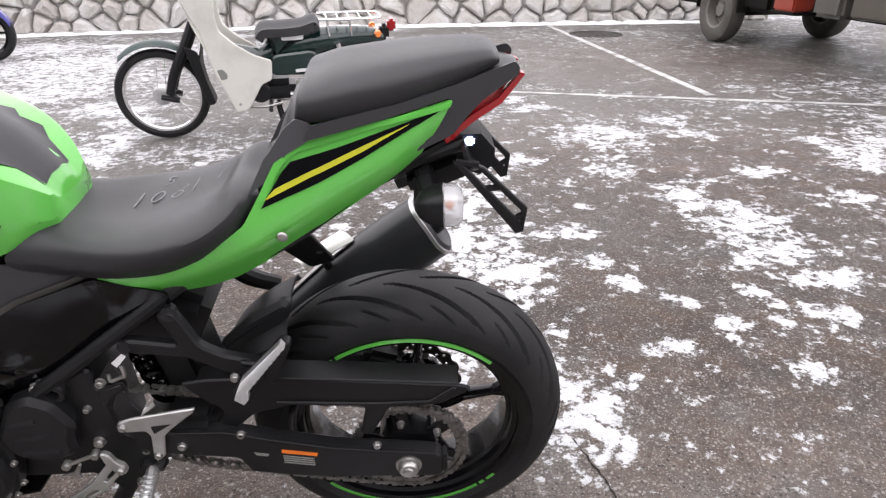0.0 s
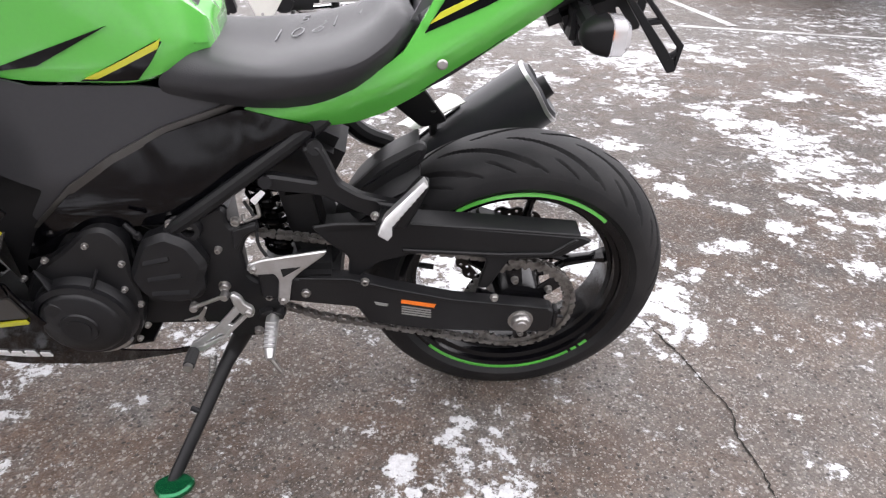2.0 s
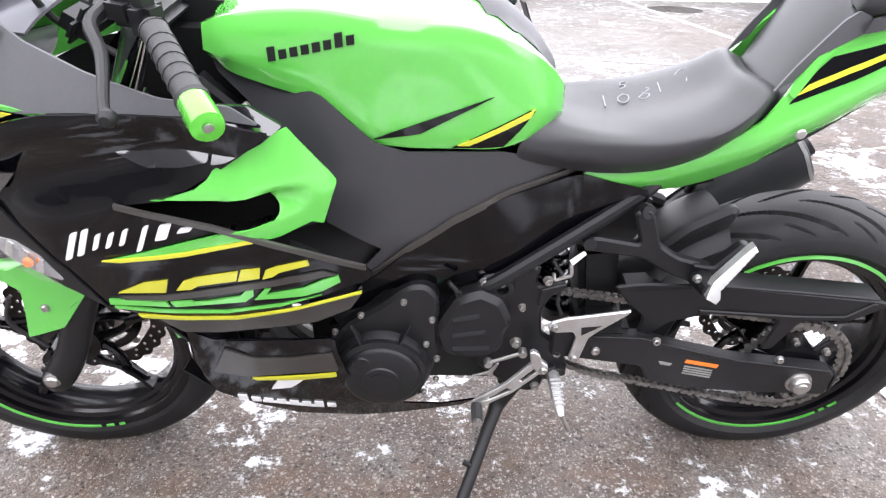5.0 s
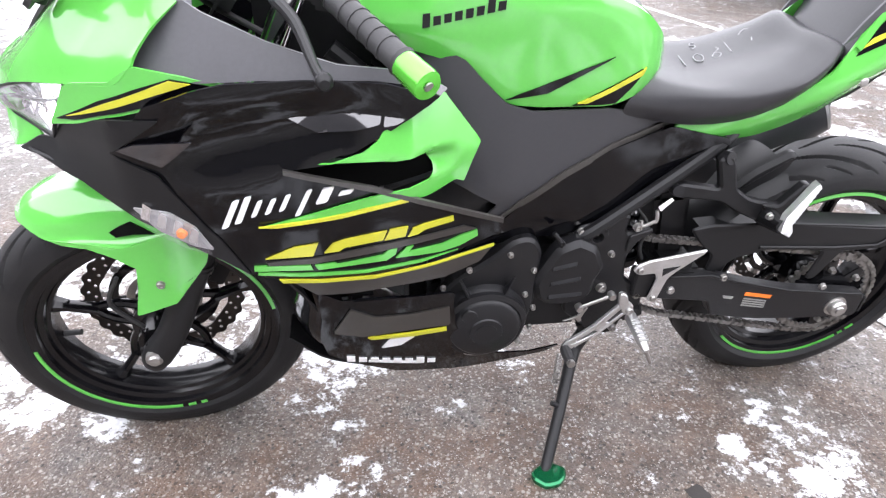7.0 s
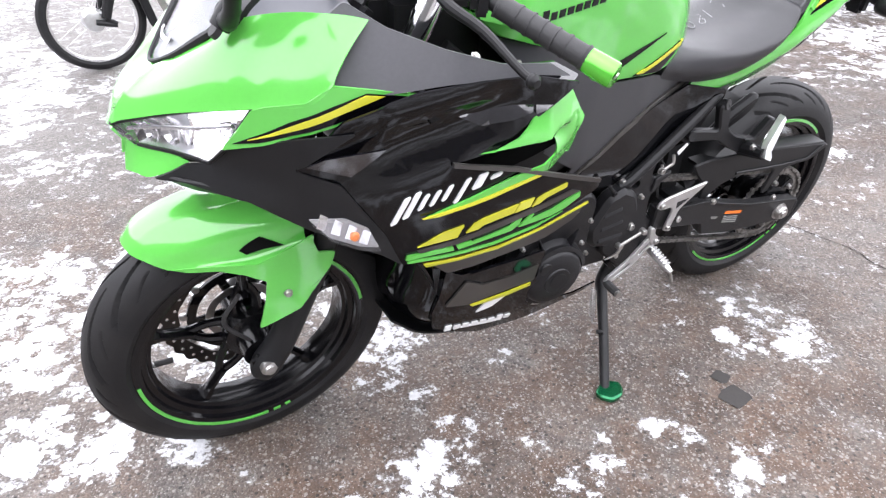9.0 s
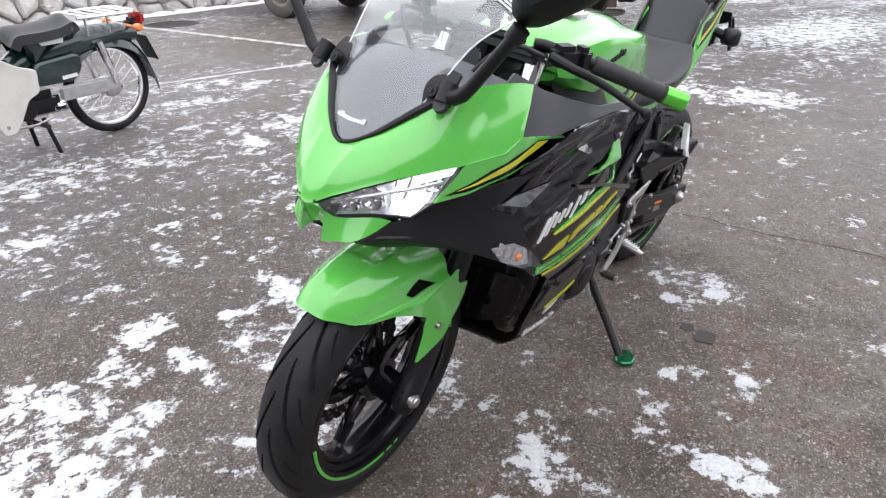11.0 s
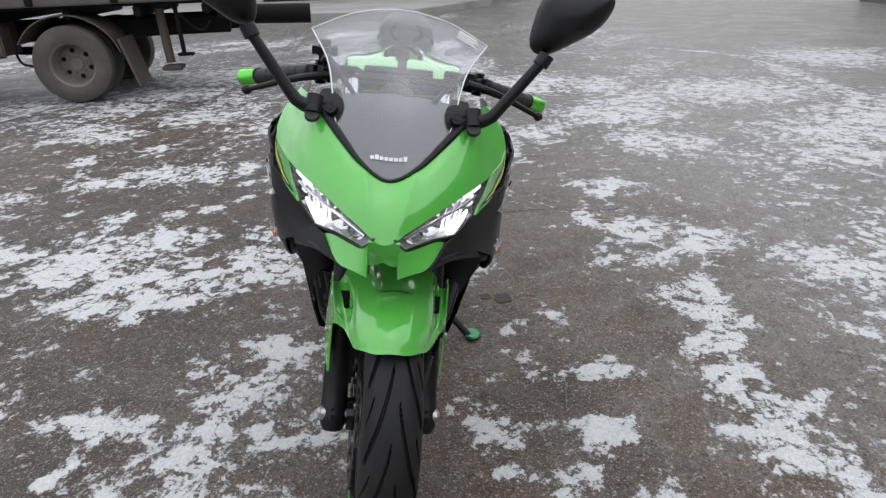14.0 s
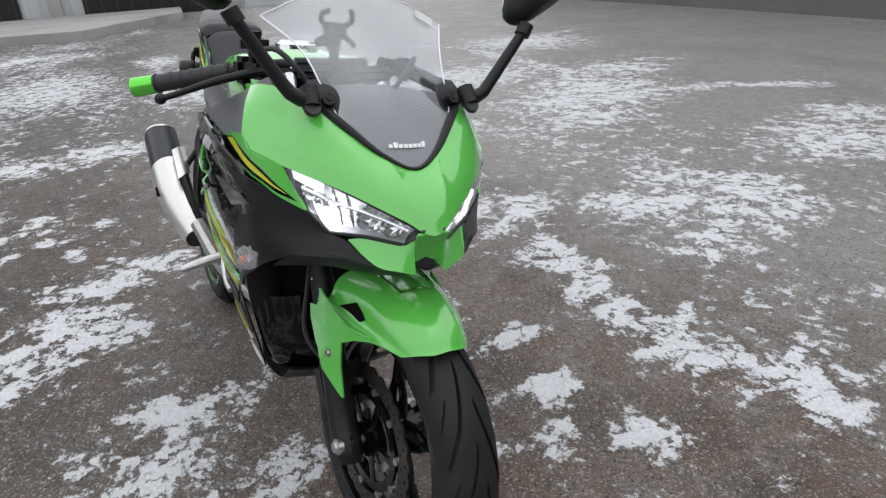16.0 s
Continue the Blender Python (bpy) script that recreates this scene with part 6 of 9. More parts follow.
for s in (1, -1):
    leg = part("fork_leg", steered(tube([(fork_x(0.262) + 0.012, s * 0.098, 0.262), (fork_x(0.285) + 0.012, s * 0.098, 0.285), (fork_x(0.34), s * 0.098, 0.34), (fork_x(0.46), s * 0.098, 0.46), (fork_x(0.50), s * 0.098, 0.50)], [0.022, 0.029, 0.027, 0.026, 0.028], 16)), DARK, bike, "black front fork leg")
    part("stanchion", steered(tube([(fork_x(0.48), s * 0.098, 0.48), (fork_x(0.955), s * 0.098, 0.955)], 0.0205, 16)), CHROME, leg, "chromed fork tube")
    part("fork_seal", steered(tube([(fork_x(0.49), s * 0.098, 0.49), (fork_x(0.52), s * 0.098, 0.52), (fork_x(0.70), s * 0.098, 0.70)], [0.029, 0.0235, 0.0225], 16)), DARK, leg, "black fork guard")
    part("fork_cap", steered(tube([(fork_x(0.953), s * 0.098, 0.953), (fork_x(0.964), s * 0.098, 0.964)], [0.0215, 0.018], 16)), DARK, leg)
    part("axle_clamp", steered(block((1.383, s * 0.100, 0.292), (0.052, 0.030, 0.052), 0.012)), DARK, leg)
    part("axle_cap", steered(lathe([(0, s * 0.016), (0.010, s * 0.016), (0.012, s * 0.012), (0.016, s * 0.010), (0.017, 0), (0, 0)], (1.383, s * 0.115, 0.296), 20, False)), STEEL, leg, "bright axle end")
    part("reflector_boss", steered(bolt(1.334, s * 0.118, 0.474, 0.009, 0.004, s)), STEEL, leg)
part("front_axle", steered(tube([(1.383, -0.11, 0.296), (1.383, 0.11, 0.296)], 0.010)), STEEL, front_wheel)
cal = part("brake_caliper", steered(block((1.262, -0.078, 0.352), (0.058, 0.058, 0.105), 0.014, pose(0, 0, 0, 0, -30, 0))), DARK, bike, "black brake caliper")
part("brake_hose", steered(tube([(1.25, -0.085, 0.39), (1.21, -0.12, 0.46), (1.20, -0.11, 0.60), (1.12, -0.08, 0.80)], 0.005)), GRIP, cal)
part("sensor_wire", steered(tube([(1.40, 0.07, 0.33), (1.44, 0.075, 0.40), (1.41, 0.09, 0.47)], 0.004)), GRIP, cal)
part("rear_caliper", merged(block((0.05, -0.075, 0.385), (0.075, 0.05, 0.045), 0.012, pose(0, 0, 0, 0, -20, 0)), tube([(0.08, -0.09, 0.39), (0.18, -0.11, 0.42), (0.3, -0.1, 0.46)], 0.005)), DARK, bike, "black rear brake caliper")

FEND = [[(1.558, -0.012, 0.566), (1.534, -0.010, 0.590), (1.480, -0.006, 0.612), (1.400, 0, 0.626), (1.290, 0, 0.626)],
        [(1.551, 0.020, 0.560), (1.527, 0.025, 0.583), (1.475, 0.034, 0.604), (1.400, 0.044, 0.617), (1.290, 0.050, 0.618)],
        [(1.532, 0.042, 0.553), (1.507, 0.052, 0.567), (1.462, 0.066, 0.582), (1.392, 0.076, 0.594), (1.288, 0.088, 0.600)],
        [(1.515, 0.055, 0.545), (1.488, 0.066, 0.550), (1.445, 0.080, 0.553), (1.385, 0.092, 0.552), (1.290, 0.106, 0.566)],
        [(1.505, 0.061, 0.541), (1.478, 0.073, 0.543), (1.440, 0.090, 0.546), (1.376, 0.113, 0.544), (1.280, 0.126, 0.560)]]
FEND_R = [[(x, -0.022 * max(0, x - 1.40) / 0.16 - y, z) for x, y, z in r] for r in reversed(FEND[1:])]


def fender_relief(x, y, z):
    """Two pressed ridges on the tongue and a shallow recess behind them."""
    side = abs(y + 0.011 * max(0, x - 1.40) / 0.16)
    ridge = 0.0045 * math.exp(-abs(side - 0.030 - 0.10 * max(0, 1.50 - x)) / 0.010) * span(x, [1.41, 1.45, 1.52, 1.55], [0, 1, 1, 0])
    dent = -0.008 * span(side, [0.026, 0.036], [1, 0]) * span(x, [1.415, 1.430], [1, 0])
    return x, y, z + ridge + dent


fender = part("front_mudguard", steered(patch(FEND_R + FEND, 9, 10, 0.0035, False, fender_relief)), GREEN, bike, "glossy lime front mudguard")


def fender_side(x, z):
    return span(x, [1.24, 1.28, 1.376, 1.440, 1.505], [0.128, 0.127, 0.114, 0.091, 0.062]) + 0.06 * max(0, 0.545 - z) - 0.002 * (x < 1.3)


flank_outline = [(1.503, 0.542), (1.440, 0.548), (1.376, 0.547), (1.282, 0.585), (1.284, 0.572), (1.276, 0.546), (1.246, 0.538), (1.254, 0.512), (1.316, 0.432), (1.388, 0.404), (1.372, 0.466), (1.366, 0.508), (1.398, 0.526), (1.436, 0.538), (1.478, 0.536)]
fl = sheet(flank_outline, fender_side, 0.0035, 0.02, 0.004)
part("mudguard_flank", steered(mirrored(fl)), GREEN, fender)
part("mudguard_flank", steered(fl), GREEN, fender)
for s in (1, -1):
    f = (lambda b: b) if s > 0 else mirrored
    # a near-black patch paints the shade of the vent hole
    part("mudguard_vent", steered(f(patch([[(1.398, 0.0880, 0.5640), (1.380, 0.0865, 0.5740), (1.362, 0.0885, 0.5820)], [(1.388, 0.0955, 0.5580), (1.360, 0.0990, 0.5630), (1.328, 0.1040, 0.5640)]], 2, 2, 0.005))), VOID, fender, "dark vent hole")
    part("mudguard_bolt", steered(f(bolt(1.334, fender_side(1.334, 0.474) + 0.001, 0.474, 0.0085, 0.005))), STEEL, fender)
part("mudguard_writing", steered(writing("ABS", 0.020, lambda x, y: (1.287 - 0.55 * x - 0.6 * y, fender_side(1.29, 0.48) + 0.0022, 0.482 + 0.78 * -x * -1 * 0.55 + 0.6 * y * 0.5))), DARK, fender, "small black letters")

# nose cowl
COWL = [[(1.530, 0, 0.760), (1.513, 0, 0.792), (1.485, 0, 0.822), (1.452, 0, 0.846)],
        [(1.507, 0.045, 0.783), (1.490, 0.046, 0.812), (1.460, 0.047, 0.842), (1.427, 0.047, 0.866)],
        [(1.452, 0.106, 0.814), (1.436, 0.104, 0.846), (1.410, 0.098, 0.880), (1.382, 0.092, 0.906)],
        [(1.398, 0.152, 0.832), (1.382, 0.148, 0.868), (1.362, 0.138, 0.908), (1.345, 0.126, 0.938)],
        [(1.340, 0.186, 0.842), (1.322, 0.177, 0.877), (1.302, 0.164, 0.914), (1.290, 0.156, 0.952)],
        [(1.285, 0.210, 0.850), (1.270, 0.205, 0.880), (1.250, 0.195, 0.915), (1.228, 0.178, 0.951)],
        [(1.256, 0.216, 0.876), (1.245, 0.211, 0.895), (1.223, 0.201, 0.920), (1.194, 0.185, 0.944)]]


def cowl_relief(x, y, z):
    """A beak between two pressed lines, and a crease up from each headlight's outer end."""
    side, edge = abs(y), 0.846 + 0.47 * abs(y)
    beak = 0.0055 * math.exp(-abs(side - 0.020 - 0.22 * max(0, z - 0.765)) / 0.011) * span(z, [0.772, 0.815], [0, 1]) * span(edge - z, [0.003, 0.014], [0, 1])
    crease = 0.0022 * math.exp(-abs(x - 1.333 + 0.9 * (z - 0.87)) / 0.020) * span(side, [0.12, 0.15], [0, 1]) * span(z, [0.848, 0.87, 0.925, 0.945], [0, 1, 1, 0])
    sign = 1 if y > 0 else -1
    return x + 0.6 * beak + 0.5 * crease, y + sign * 0.65 * crease, z + 0.8 * beak + 0.5 * crease


cowl = part("nose_cowl", patch(COWL, 12, 9, 0.004, True, cowl_relief), GREEN, bike, "glossy lime nose cowl")


def wedge_side(x, z):
    """The cowl's skin carried on below the headlight's outer end."""
    top = span(x, [1.13, 1.205, 1.256, 1.285, 1.340, 1.398], [0.226, 0.222, 0.216, 0.210, 0.187, 0.153])
    return top + 0.04 * (span(x, [1.13, 1.205, 1.256, 1.285, 1.340, 1.398], [0.852, 0.862, 0.872, 0.851, 0.843, 0.832]) - z) * span(x, [1.20, 1.28], [0.2, 1])


wedge = sheet([(1.396, 0.776), (1.376, 0.806), (1.356, 0.838), (1.340, 0.845), (1.290, 0.853), (1.268, 0.868), (1.255, 0.8755), (1.205, 0.866), (1.150, 0.855), (1.132, 0.850), (1.134, 0.844), (1.175, 0.832), (1.216, 0.820), (1.240, 0.823), (1.312, 0.802), (1.350, 0.788)], wedge_side, 0.004, 0.012, 0.002)
both("cowl_side", wedge, GREEN, cowl)
for o, l, mat in (([(1.382, 0.788), (1.311, 0.826), (1.259, 0.847), (1.212, 0.862), (1.136, 0.848), (1.175, 0.835), (1.217, 0.824), (1.241, 0.827), (1.314, 0.806), (1.352, 0.793)], 0.0012, GLOSS), ([(1.364, 0.796), (1.299, 0.826), (1.214, 0.860), (1.188, 0.856), (1.246, 0.837), (1.300, 0.817)], 0.0024, YELLOW)):
    both("cowl_stripe", sheet(o, wedge_side, 0.004, 0.015, 0, l), mat, cowl)

# chin: a recessed middle and a pointed winglet on either side
part("chin", patch([[(1.526, y, 0.762), (1.510, y, 0.735), (1.500, y, 0.708 + 0.006 * (abs(y) < 0.01))] for y in (-0.026, -0.013, 0, 0.013, 0.026)], 2, 3, 0.004), GREEN, cowl, "lime chin between the headlights")
for s in (1, -1):
    f = (lambda b: b) if s > 0 else mirrored
    part("winglet", f(patch([[(1.510, 0.026, 0.752), (1.521, 0.026, 0.694)], [(1.494, 0.042, 0.737), (1.508, 0.048, 0.698)], [(1.458, 0.080, 0.741), (1.489, 0.076, 0.704)], [(1.437, 0.103, 0.735), (1.442, 0.101, 0.728)]], 4, 3, 0.003)), GREEN, cowl, "lime winglet under the headlight")
    part("winglet", f(patch([[(1.520, 0.0255, 0.6945), (1.509, 0.0255, 0.752)], [(1.492, 0.022, 0.700), (1.500, 0.022, 0.750)]], 2, 2, 0.003)), GREEN, cowl)

for s in (1, -1):
    f = (lambda b: b) if s > 0 else mirrored
    top = [(1.524, 0.016, 0.766), (1.470, 0.083, 0.803), (1.410, 0.138, 0.829), (1.354, 0.176, 0.840)]
    low = [(1.497, 0.036, 0.737), (1.458, 0.080, 0.743), (1.412, 0.124, 0.740), (1.393, 0.153, 0.774)]
    A, B = np.array(top), np.array(low)

    def lamp_row(t, d=0.0):
        """A line along the lamp, t of the way from its upper to its lower edge, d behind the lens."""
        bulge = np.array((0.006, 0.005, 0)) * 4 * t * (1 - t)
        return [tuple((1 - t) * a + t * b + bulge + np.array((-0.80, -0.45, 0.05)) * d) for a, b in zip(A, B)]

    lamp = part("headlight", f(patch([lamp_row(0, 0.002), lamp_row(0.04, 0.028), lamp_row(0.35, 0.048), lamp_row(0.65, 0.048), lamp_row(0.96, 0.028), lamp_row(1, 0.002)], 3, 5, 0.002)), REFLECT, bike, "lit LED headlight with a clear lens and chromed reflectors")
    part("headlight_lens", f(patch([lamp_row(0), lamp_row(0.5), lamp_row(1)], 4, 5, 0.002)), LENS, lamp, "clear lens").visible_shadow = False
    part("headlight_rim", f(tube(lamp_row(0, 0.001) + list(reversed(lamp_row(1, 0.001))), 0.0035, 8, 1, True, False)), DARK, lamp)

    def lamp_at(u, t, d):
        r = np.array(lamp_row(t, d))
        return np.array([np.interp(u, [0, 1 / 3, 2 / 3, 1], r[:, i]) for i in range(3)])

    # curved chrome ribs, three bowls, and the lit units
    for k in range(9):
        u = 0.10 + 0.095 * k
        lean = 0.10 if k < 4 else -0.06
        pts = [tuple(lamp_at(u + lean * (t - 0.5), t, 0.014 + 0.018 * math.sin(math.pi * t))) for t in (0.10, 0.35, 0.6, 0.88)]
        part("reflector", f(tube(pts, [0.002, 0.0042, 0.0042, 0.002], 6, 4)), CHROME, lamp, "chromed reflector rib")
    for u, t, w in ((0.16, 0.55, 0.017), (0.33, 0.55, 0.020), (0.80, 0.40, 0.015)):
        c = lamp_at(u, t, 0.026)
        bowl = lathe([(0.0, -0.010), (w * 0.6, -0.006), (w, 0.004), (w * 1.06, 0.002), (w * 0.62, -0.009), (0.0, -0.013)], (0, 0, 0), 20, False)
        bmesh.ops.transform(bowl, matrix=Matrix.Translation(tuple(c)) @ Matrix.Rotation(radians(-62), 4, "Z"), verts=bowl.verts[:])
        part("bowl", f(bowl), CHROME, lamp, "chromed lamp bowl")
    part("divider", f(tube([tuple(lamp_at(u, 0.30 + 0.1 * u, 0.012)) for u in (0.06, 0.3, 0.6, 0.9)], 0.0032, 8, 4)), CHROME, lamp, "bright divider bar")
    part("led", f(patch([[tuple(lamp_at(u, t, 0.010)) for u in (0.56, 0.64, 0.72, 0.79)] for t in (0.60, 0.74, 0.88, 0.97)], 2, 2, 0.003)), LED, lamp, "lit white low beam")
    # added glow for the bright reflection at the lamp's upper outer end
    part("led", f(patch([[tuple(lamp_at(u, t, 0.014)) for u in (0.66, 0.76, 0.88, 0.96)] for t in (0.10, 0.20, 0.28)], 2, 2, 0.002)), LAMPSHEEN, lamp, "glowing strip for the white reflection in the lamp")

# windscreen and cockpit
SCR = [[(1.448, 0, 0.850), (1.370, 0, 0.950), (1.275, 0, 1.042), (1.190, 0, 1.108)],
       [(1.424, 0.046, 0.870), (1.358, 0.054, 0.954), (1.270, 0.066, 1.036), (1.190, 0.086, 1.094)],
       [(1.384, 0.094, 0.907), (1.338, 0.106, 0.952), (1.275, 0.124, 1.012), (1.190, 0.164, 1.058)]]
screen = part("windscreen", patch(SCR, 10, 10, 0.003, True), SCREEN, bike, "clear curved plastic windscreen")
screen.visible_shadow = False
edge = catmull(SCR[2], 5)
crown = catmull([(x, -y, z) for x, y, z in (SCR[2][3], SCR[1][3])] + [SCR[0][3], SCR[1][3], SCR[2][3]], 5)
part("screen_edge", tube(edge, 0.0014, 6, 1, False, False), EDGE, screen)
part("screen_edge", tube([(x, -y, z) for x, y, z in edge], 0.0014, 6, 1, False, False), EDGE, screen)
part("screen_edge", tube(crown, 0.0014, 6, 1, False, False), EDGE, screen)


def on_screen(y, z, lift=0.0035):
    t = abs(y) / 0.046
    v = (z - 0.850 - 0.020 * t) / (0.100 - 0.016 * t)
    return ((1 - t) * (1.448 - 0.078 * v) + t * (1.424 - 0.066 * v) + lift, y, z + lift * 0.8)


for k in range(8):
    y0, tall = 0.0275 - 0.0079 * k, 0.0075 if k in (0, 6) else 0.0052
    part("mark_bar", patch([[on_screen(y0, 0.874), on_screen(y0, 0.874 + tall)], [on_screen(y0 - 0.0062, 0.874), on_screen(y0 - 0.0062, 0.874 + tall)]], 2, 2, 0.0008), WHITE, screen, "white maker's mark")
P0, P1, P2, P3 = (np.array(p) for p in (SCR[1][2], SCR[1][3], SCR[2][2], SCR[2][3]))


def on_corner(u, v):
    q = (1 - u) * ((1 - v) * P0 + v * P1) + u * ((1 - v) * P2 + v * P3)
    return tuple(q + np.array((0.003, 0.0015, 0.004)))


for k in range(4):
    v = 0.70 + 0.060 * k
    part("label_line", patch([[on_corner(0.30, v), on_corner(0.30, v + 0.028)], [on_corner(0.80 - 0.05 * (k % 2), v), on_corner(0.80 - 0.05 * (k % 2), v + 0.028)]], 3, 2, 0.0008), WHITE, screen, "white line of small print")
for s in (1, -1):
    f = (lambda b: b) if s > 0 else mirrored
    bracket = part("mirror_bracket", f(patch([[(1.376, 0.100, 0.912), (1.350, 0.130, 0.928)], [(1.352, 0.087, 0.948), (1.338, 0.132, 0.952)], [(1.318, 0.099, 0.972), (1.318, 0.128, 0.968)]], 4, 3, 0.008)), DARK, bike, "black mirror bracket over the windscreen's edge")
    part("bracket_bolt", f(tube([(1.352, 0.106, 0.938), (1.366, 0.108, 0.946)], [0.011, 0.010], 14)), DARK, bracket)
    part("bracket_screw", f(tube([(1.366, 0.108, 0.946), (1.368, 0.108, 0.947)], 0.004, 8)), ENGINE, bracket)
trim = [(x + 0.001, y, z + 0.001) for x, y, z in [(r[3]) for r in COWL[:4]]]
part("screen_trim", tube([(x, -y, z) for x, y, z in reversed(trim[1:])] + trim, [0.0075, 0.0075, 0.0045, 0.003, 0.0045, 0.0075, 0.0075], 8, 5), DARK, screen, "black trim under the windscreen")
dash = patch([[(1.442, 0, 0.842), (1.36, 0, 0.888), (1.27, 0, 0.925), (1.19, 0, 0.945)], [(1.41, 0.05, 0.860), (1.345, 0.055, 0.895), (1.27, 0.06, 0.925), (1.19, 0.06, 0.943)],
              [(1.372, 0.096, 0.900), (1.33, 0.105, 0.918), (1.27, 0.11, 0.928), (1.19, 0.115, 0.936)], [(1.335, 0.135, 0.930), (1.30, 0.145, 0.935), (1.25, 0.15, 0.935), (1.185, 0.155, 0.930)]], 4, 5, 0.004, True)
cockpit = part("cockpit_cover", dash, DASHGREY, bike, "dark grey cockpit cover behind the windscreen")
clock = part("instrument_panel", block((1.165, 0, 0.915), (0.04, 0.19, 0.056), 0.02, pose(0, 0, 0, 0, -35, 0)), DARK, bike, "black instrument panel")
part("dial", lathe([(0, 0.004), (0.036, 0.004), (0.038, 0), (0, -0.002)], (0, 0, 0), 24, False), GLOSS, clock).data.transform(Matrix.Translation((1.145, 0, 0.930)) @ Matrix.Rotation(radians(-125), 4, "Y") @ Matrix.Rotation(radians(-90), 4, "X"))
# clip-on bars, levers and grips; the right one sits a little lower
def lowered(bm):
    bmesh.ops.translate(bm, vec=(0, 0, -0.014), verts=bm.verts[:])
    return bm



yoke = part("top_yoke", block((1.060, 0, 0.945), (0.075, 0.25, 0.026), 0.010, pose(0, 0, 0, 0, -24, 0)), DARK, bike, "black top yoke with clip-on handlebars")
for s in (1, -1):
    f = steered if s > 0 else (lambda b: lowered(steered(mirrored(b))))
    bar = part("handlebar", f(tube([(1.078, 0.095, 0.978), (1.055, 0.135, 0.972), (0.955, 0.325, 0.920)], 0.011, 12, 5)), DARK, bike, "black clip-on handlebar")
    grip = part("grip", f(tube([(1.022, 0.196, 0.956), (1.018, 0.204, 0.954), (0.962, 0.310, 0.924), (0.960, 0.314, 0.923)], [0.018, 0.0165, 0.0165, 0.019], 16, 4)), GRIP, bar, "black rubber grip")
    for k in range(5):
        t = 0.15 + 0.16 * k
        c = np.array((1.018, 0.204, 0.954)) * (1 - t) + np.array((0.962, 0.310, 0.924)) * t
        part("grip_ring", f(tube([tuple(c), tuple(c + np.array((-0.0021, 0.0040, -0.0011)))], 0.0175, 14)), GRIP, grip)
    part("bar_end", f(tube([(0.959, 0.316, 0.922), (0.957, 0.320, 0.921), (0.940, 0.352, 0.912), (0.938, 0.356, 0.911)], [0.016, 0.0175, 0.0185, 0.016], 18, 3)), LIMEALLOY, bar, "lime anodised bar end weight")
    part("bar_end_screw", f(tube([(0.938, 0.356, 0.911), (0.937, 0.358, 0.910)], 0.006)), STEEL, bar)
    perch = part("lever_perch", f(merged(block((1.062, 0.150, 0.968), (0.050, 0.042, 0.040), 0.010, pose(0, 0, 0, 0, 0, -28)), block((1.035, 0.172, 0.962), (0.034, 0.040, 0.050), 0.010, pose(0, 0, 0, 0, 0, -28)))), DARK, bar, "black lever perch and switch gear")
    part("lever", f(tube([(1.090, 0.140, 0.968), (1.096, 0.185, 0.960), (1.072, 0.235, 0.942), (1.056, 0.300, 0.915), (1.049, 0.318, 0.908)], [0.010, 0.0085, 0.0075, 0.006, 0.006], 10, 5)), DARK, perch, "black hand lever")
    part("lever_ball", f(lathe([(0, 0.010), (0.006, 0.009), (0.0105, 0.003), (0.0105, -0.003), (0.006, -0.009), (0, -0.010)], (1.048, 0.320, 0.907), 12, False)), DARK, perch)
part("brake_reservoir", merged(block((1.085, -0.155, 1.005), (0.045, 0.050, 0.045), 0.014), tube([(1.085, -0.155, 0.99), (1.07, -0.15, 0.965)], 0.008)), DARK, yoke, "black brake fluid reservoir")
part("cable", tube([(1.10, 0.14, 0.965), (1.18, 0.12, 0.99), (1.20, 0.06, 0.92), (1.10, 0.05, 0.85)], 0.005), GRIP, yoke)
part("cable", tube([(1.09, -0.16, 0.985), (1.17, -0.13, 1.00), (1.19, -0.07, 0.92), (1.10, -0.05, 0.85)], 0.005), GRIP, yoke)
part("ignition_lock", tube([(1.12, 0, 0.925), (1.105, 0, 0.962)], 0.022), DARK, yoke)
holder2 = part("phone_holder", merged(tube([(1.060, -0.075, 0.969), (1.060, 0.070, 0.971)], 0.011), tube([(1.060, 0.003, 0.970), (1.060, 0.003, 1.004)], 0.010)), DARK, bike, "black phone holder clamped above the handlebars")
part("holder_ball", merged(tube([(1.06, 0.003, 0.998), (1.06, 0.000, 1.020)], 0.015), tube([(1.06, -0.004, 1.010), (1.06, -0.030, 1.008)], 0.006)), DARK, holder2)
part("holder_plate", block((1.062, 0.004, 1.032), (0.016, 0.046, 0.036), 0.008, pose(0, 0, 0, 0, -30, 0)), DARK, holder2)
for sy in (1, -1):
    part("holder_claw", tube([(1.062, 0.006 + sy * 0.014, 1.040), (1.060, 0.008 + sy * 0.030, 1.050), (1.066, 0.008 + sy * 0.030, 1.064), (1.080, 0.008 + sy * 0.022, 1.070)], 0.0055), DARK, holder2)
    part("holder_claw", tube([(1.062, 0.004 + sy * 0.014, 1.024), (1.060, 0.004 + sy * 0.034, 1.012), (1.070, 0.004 + sy * 0.036, 1.006)], 0.0055), DARK, holder2)
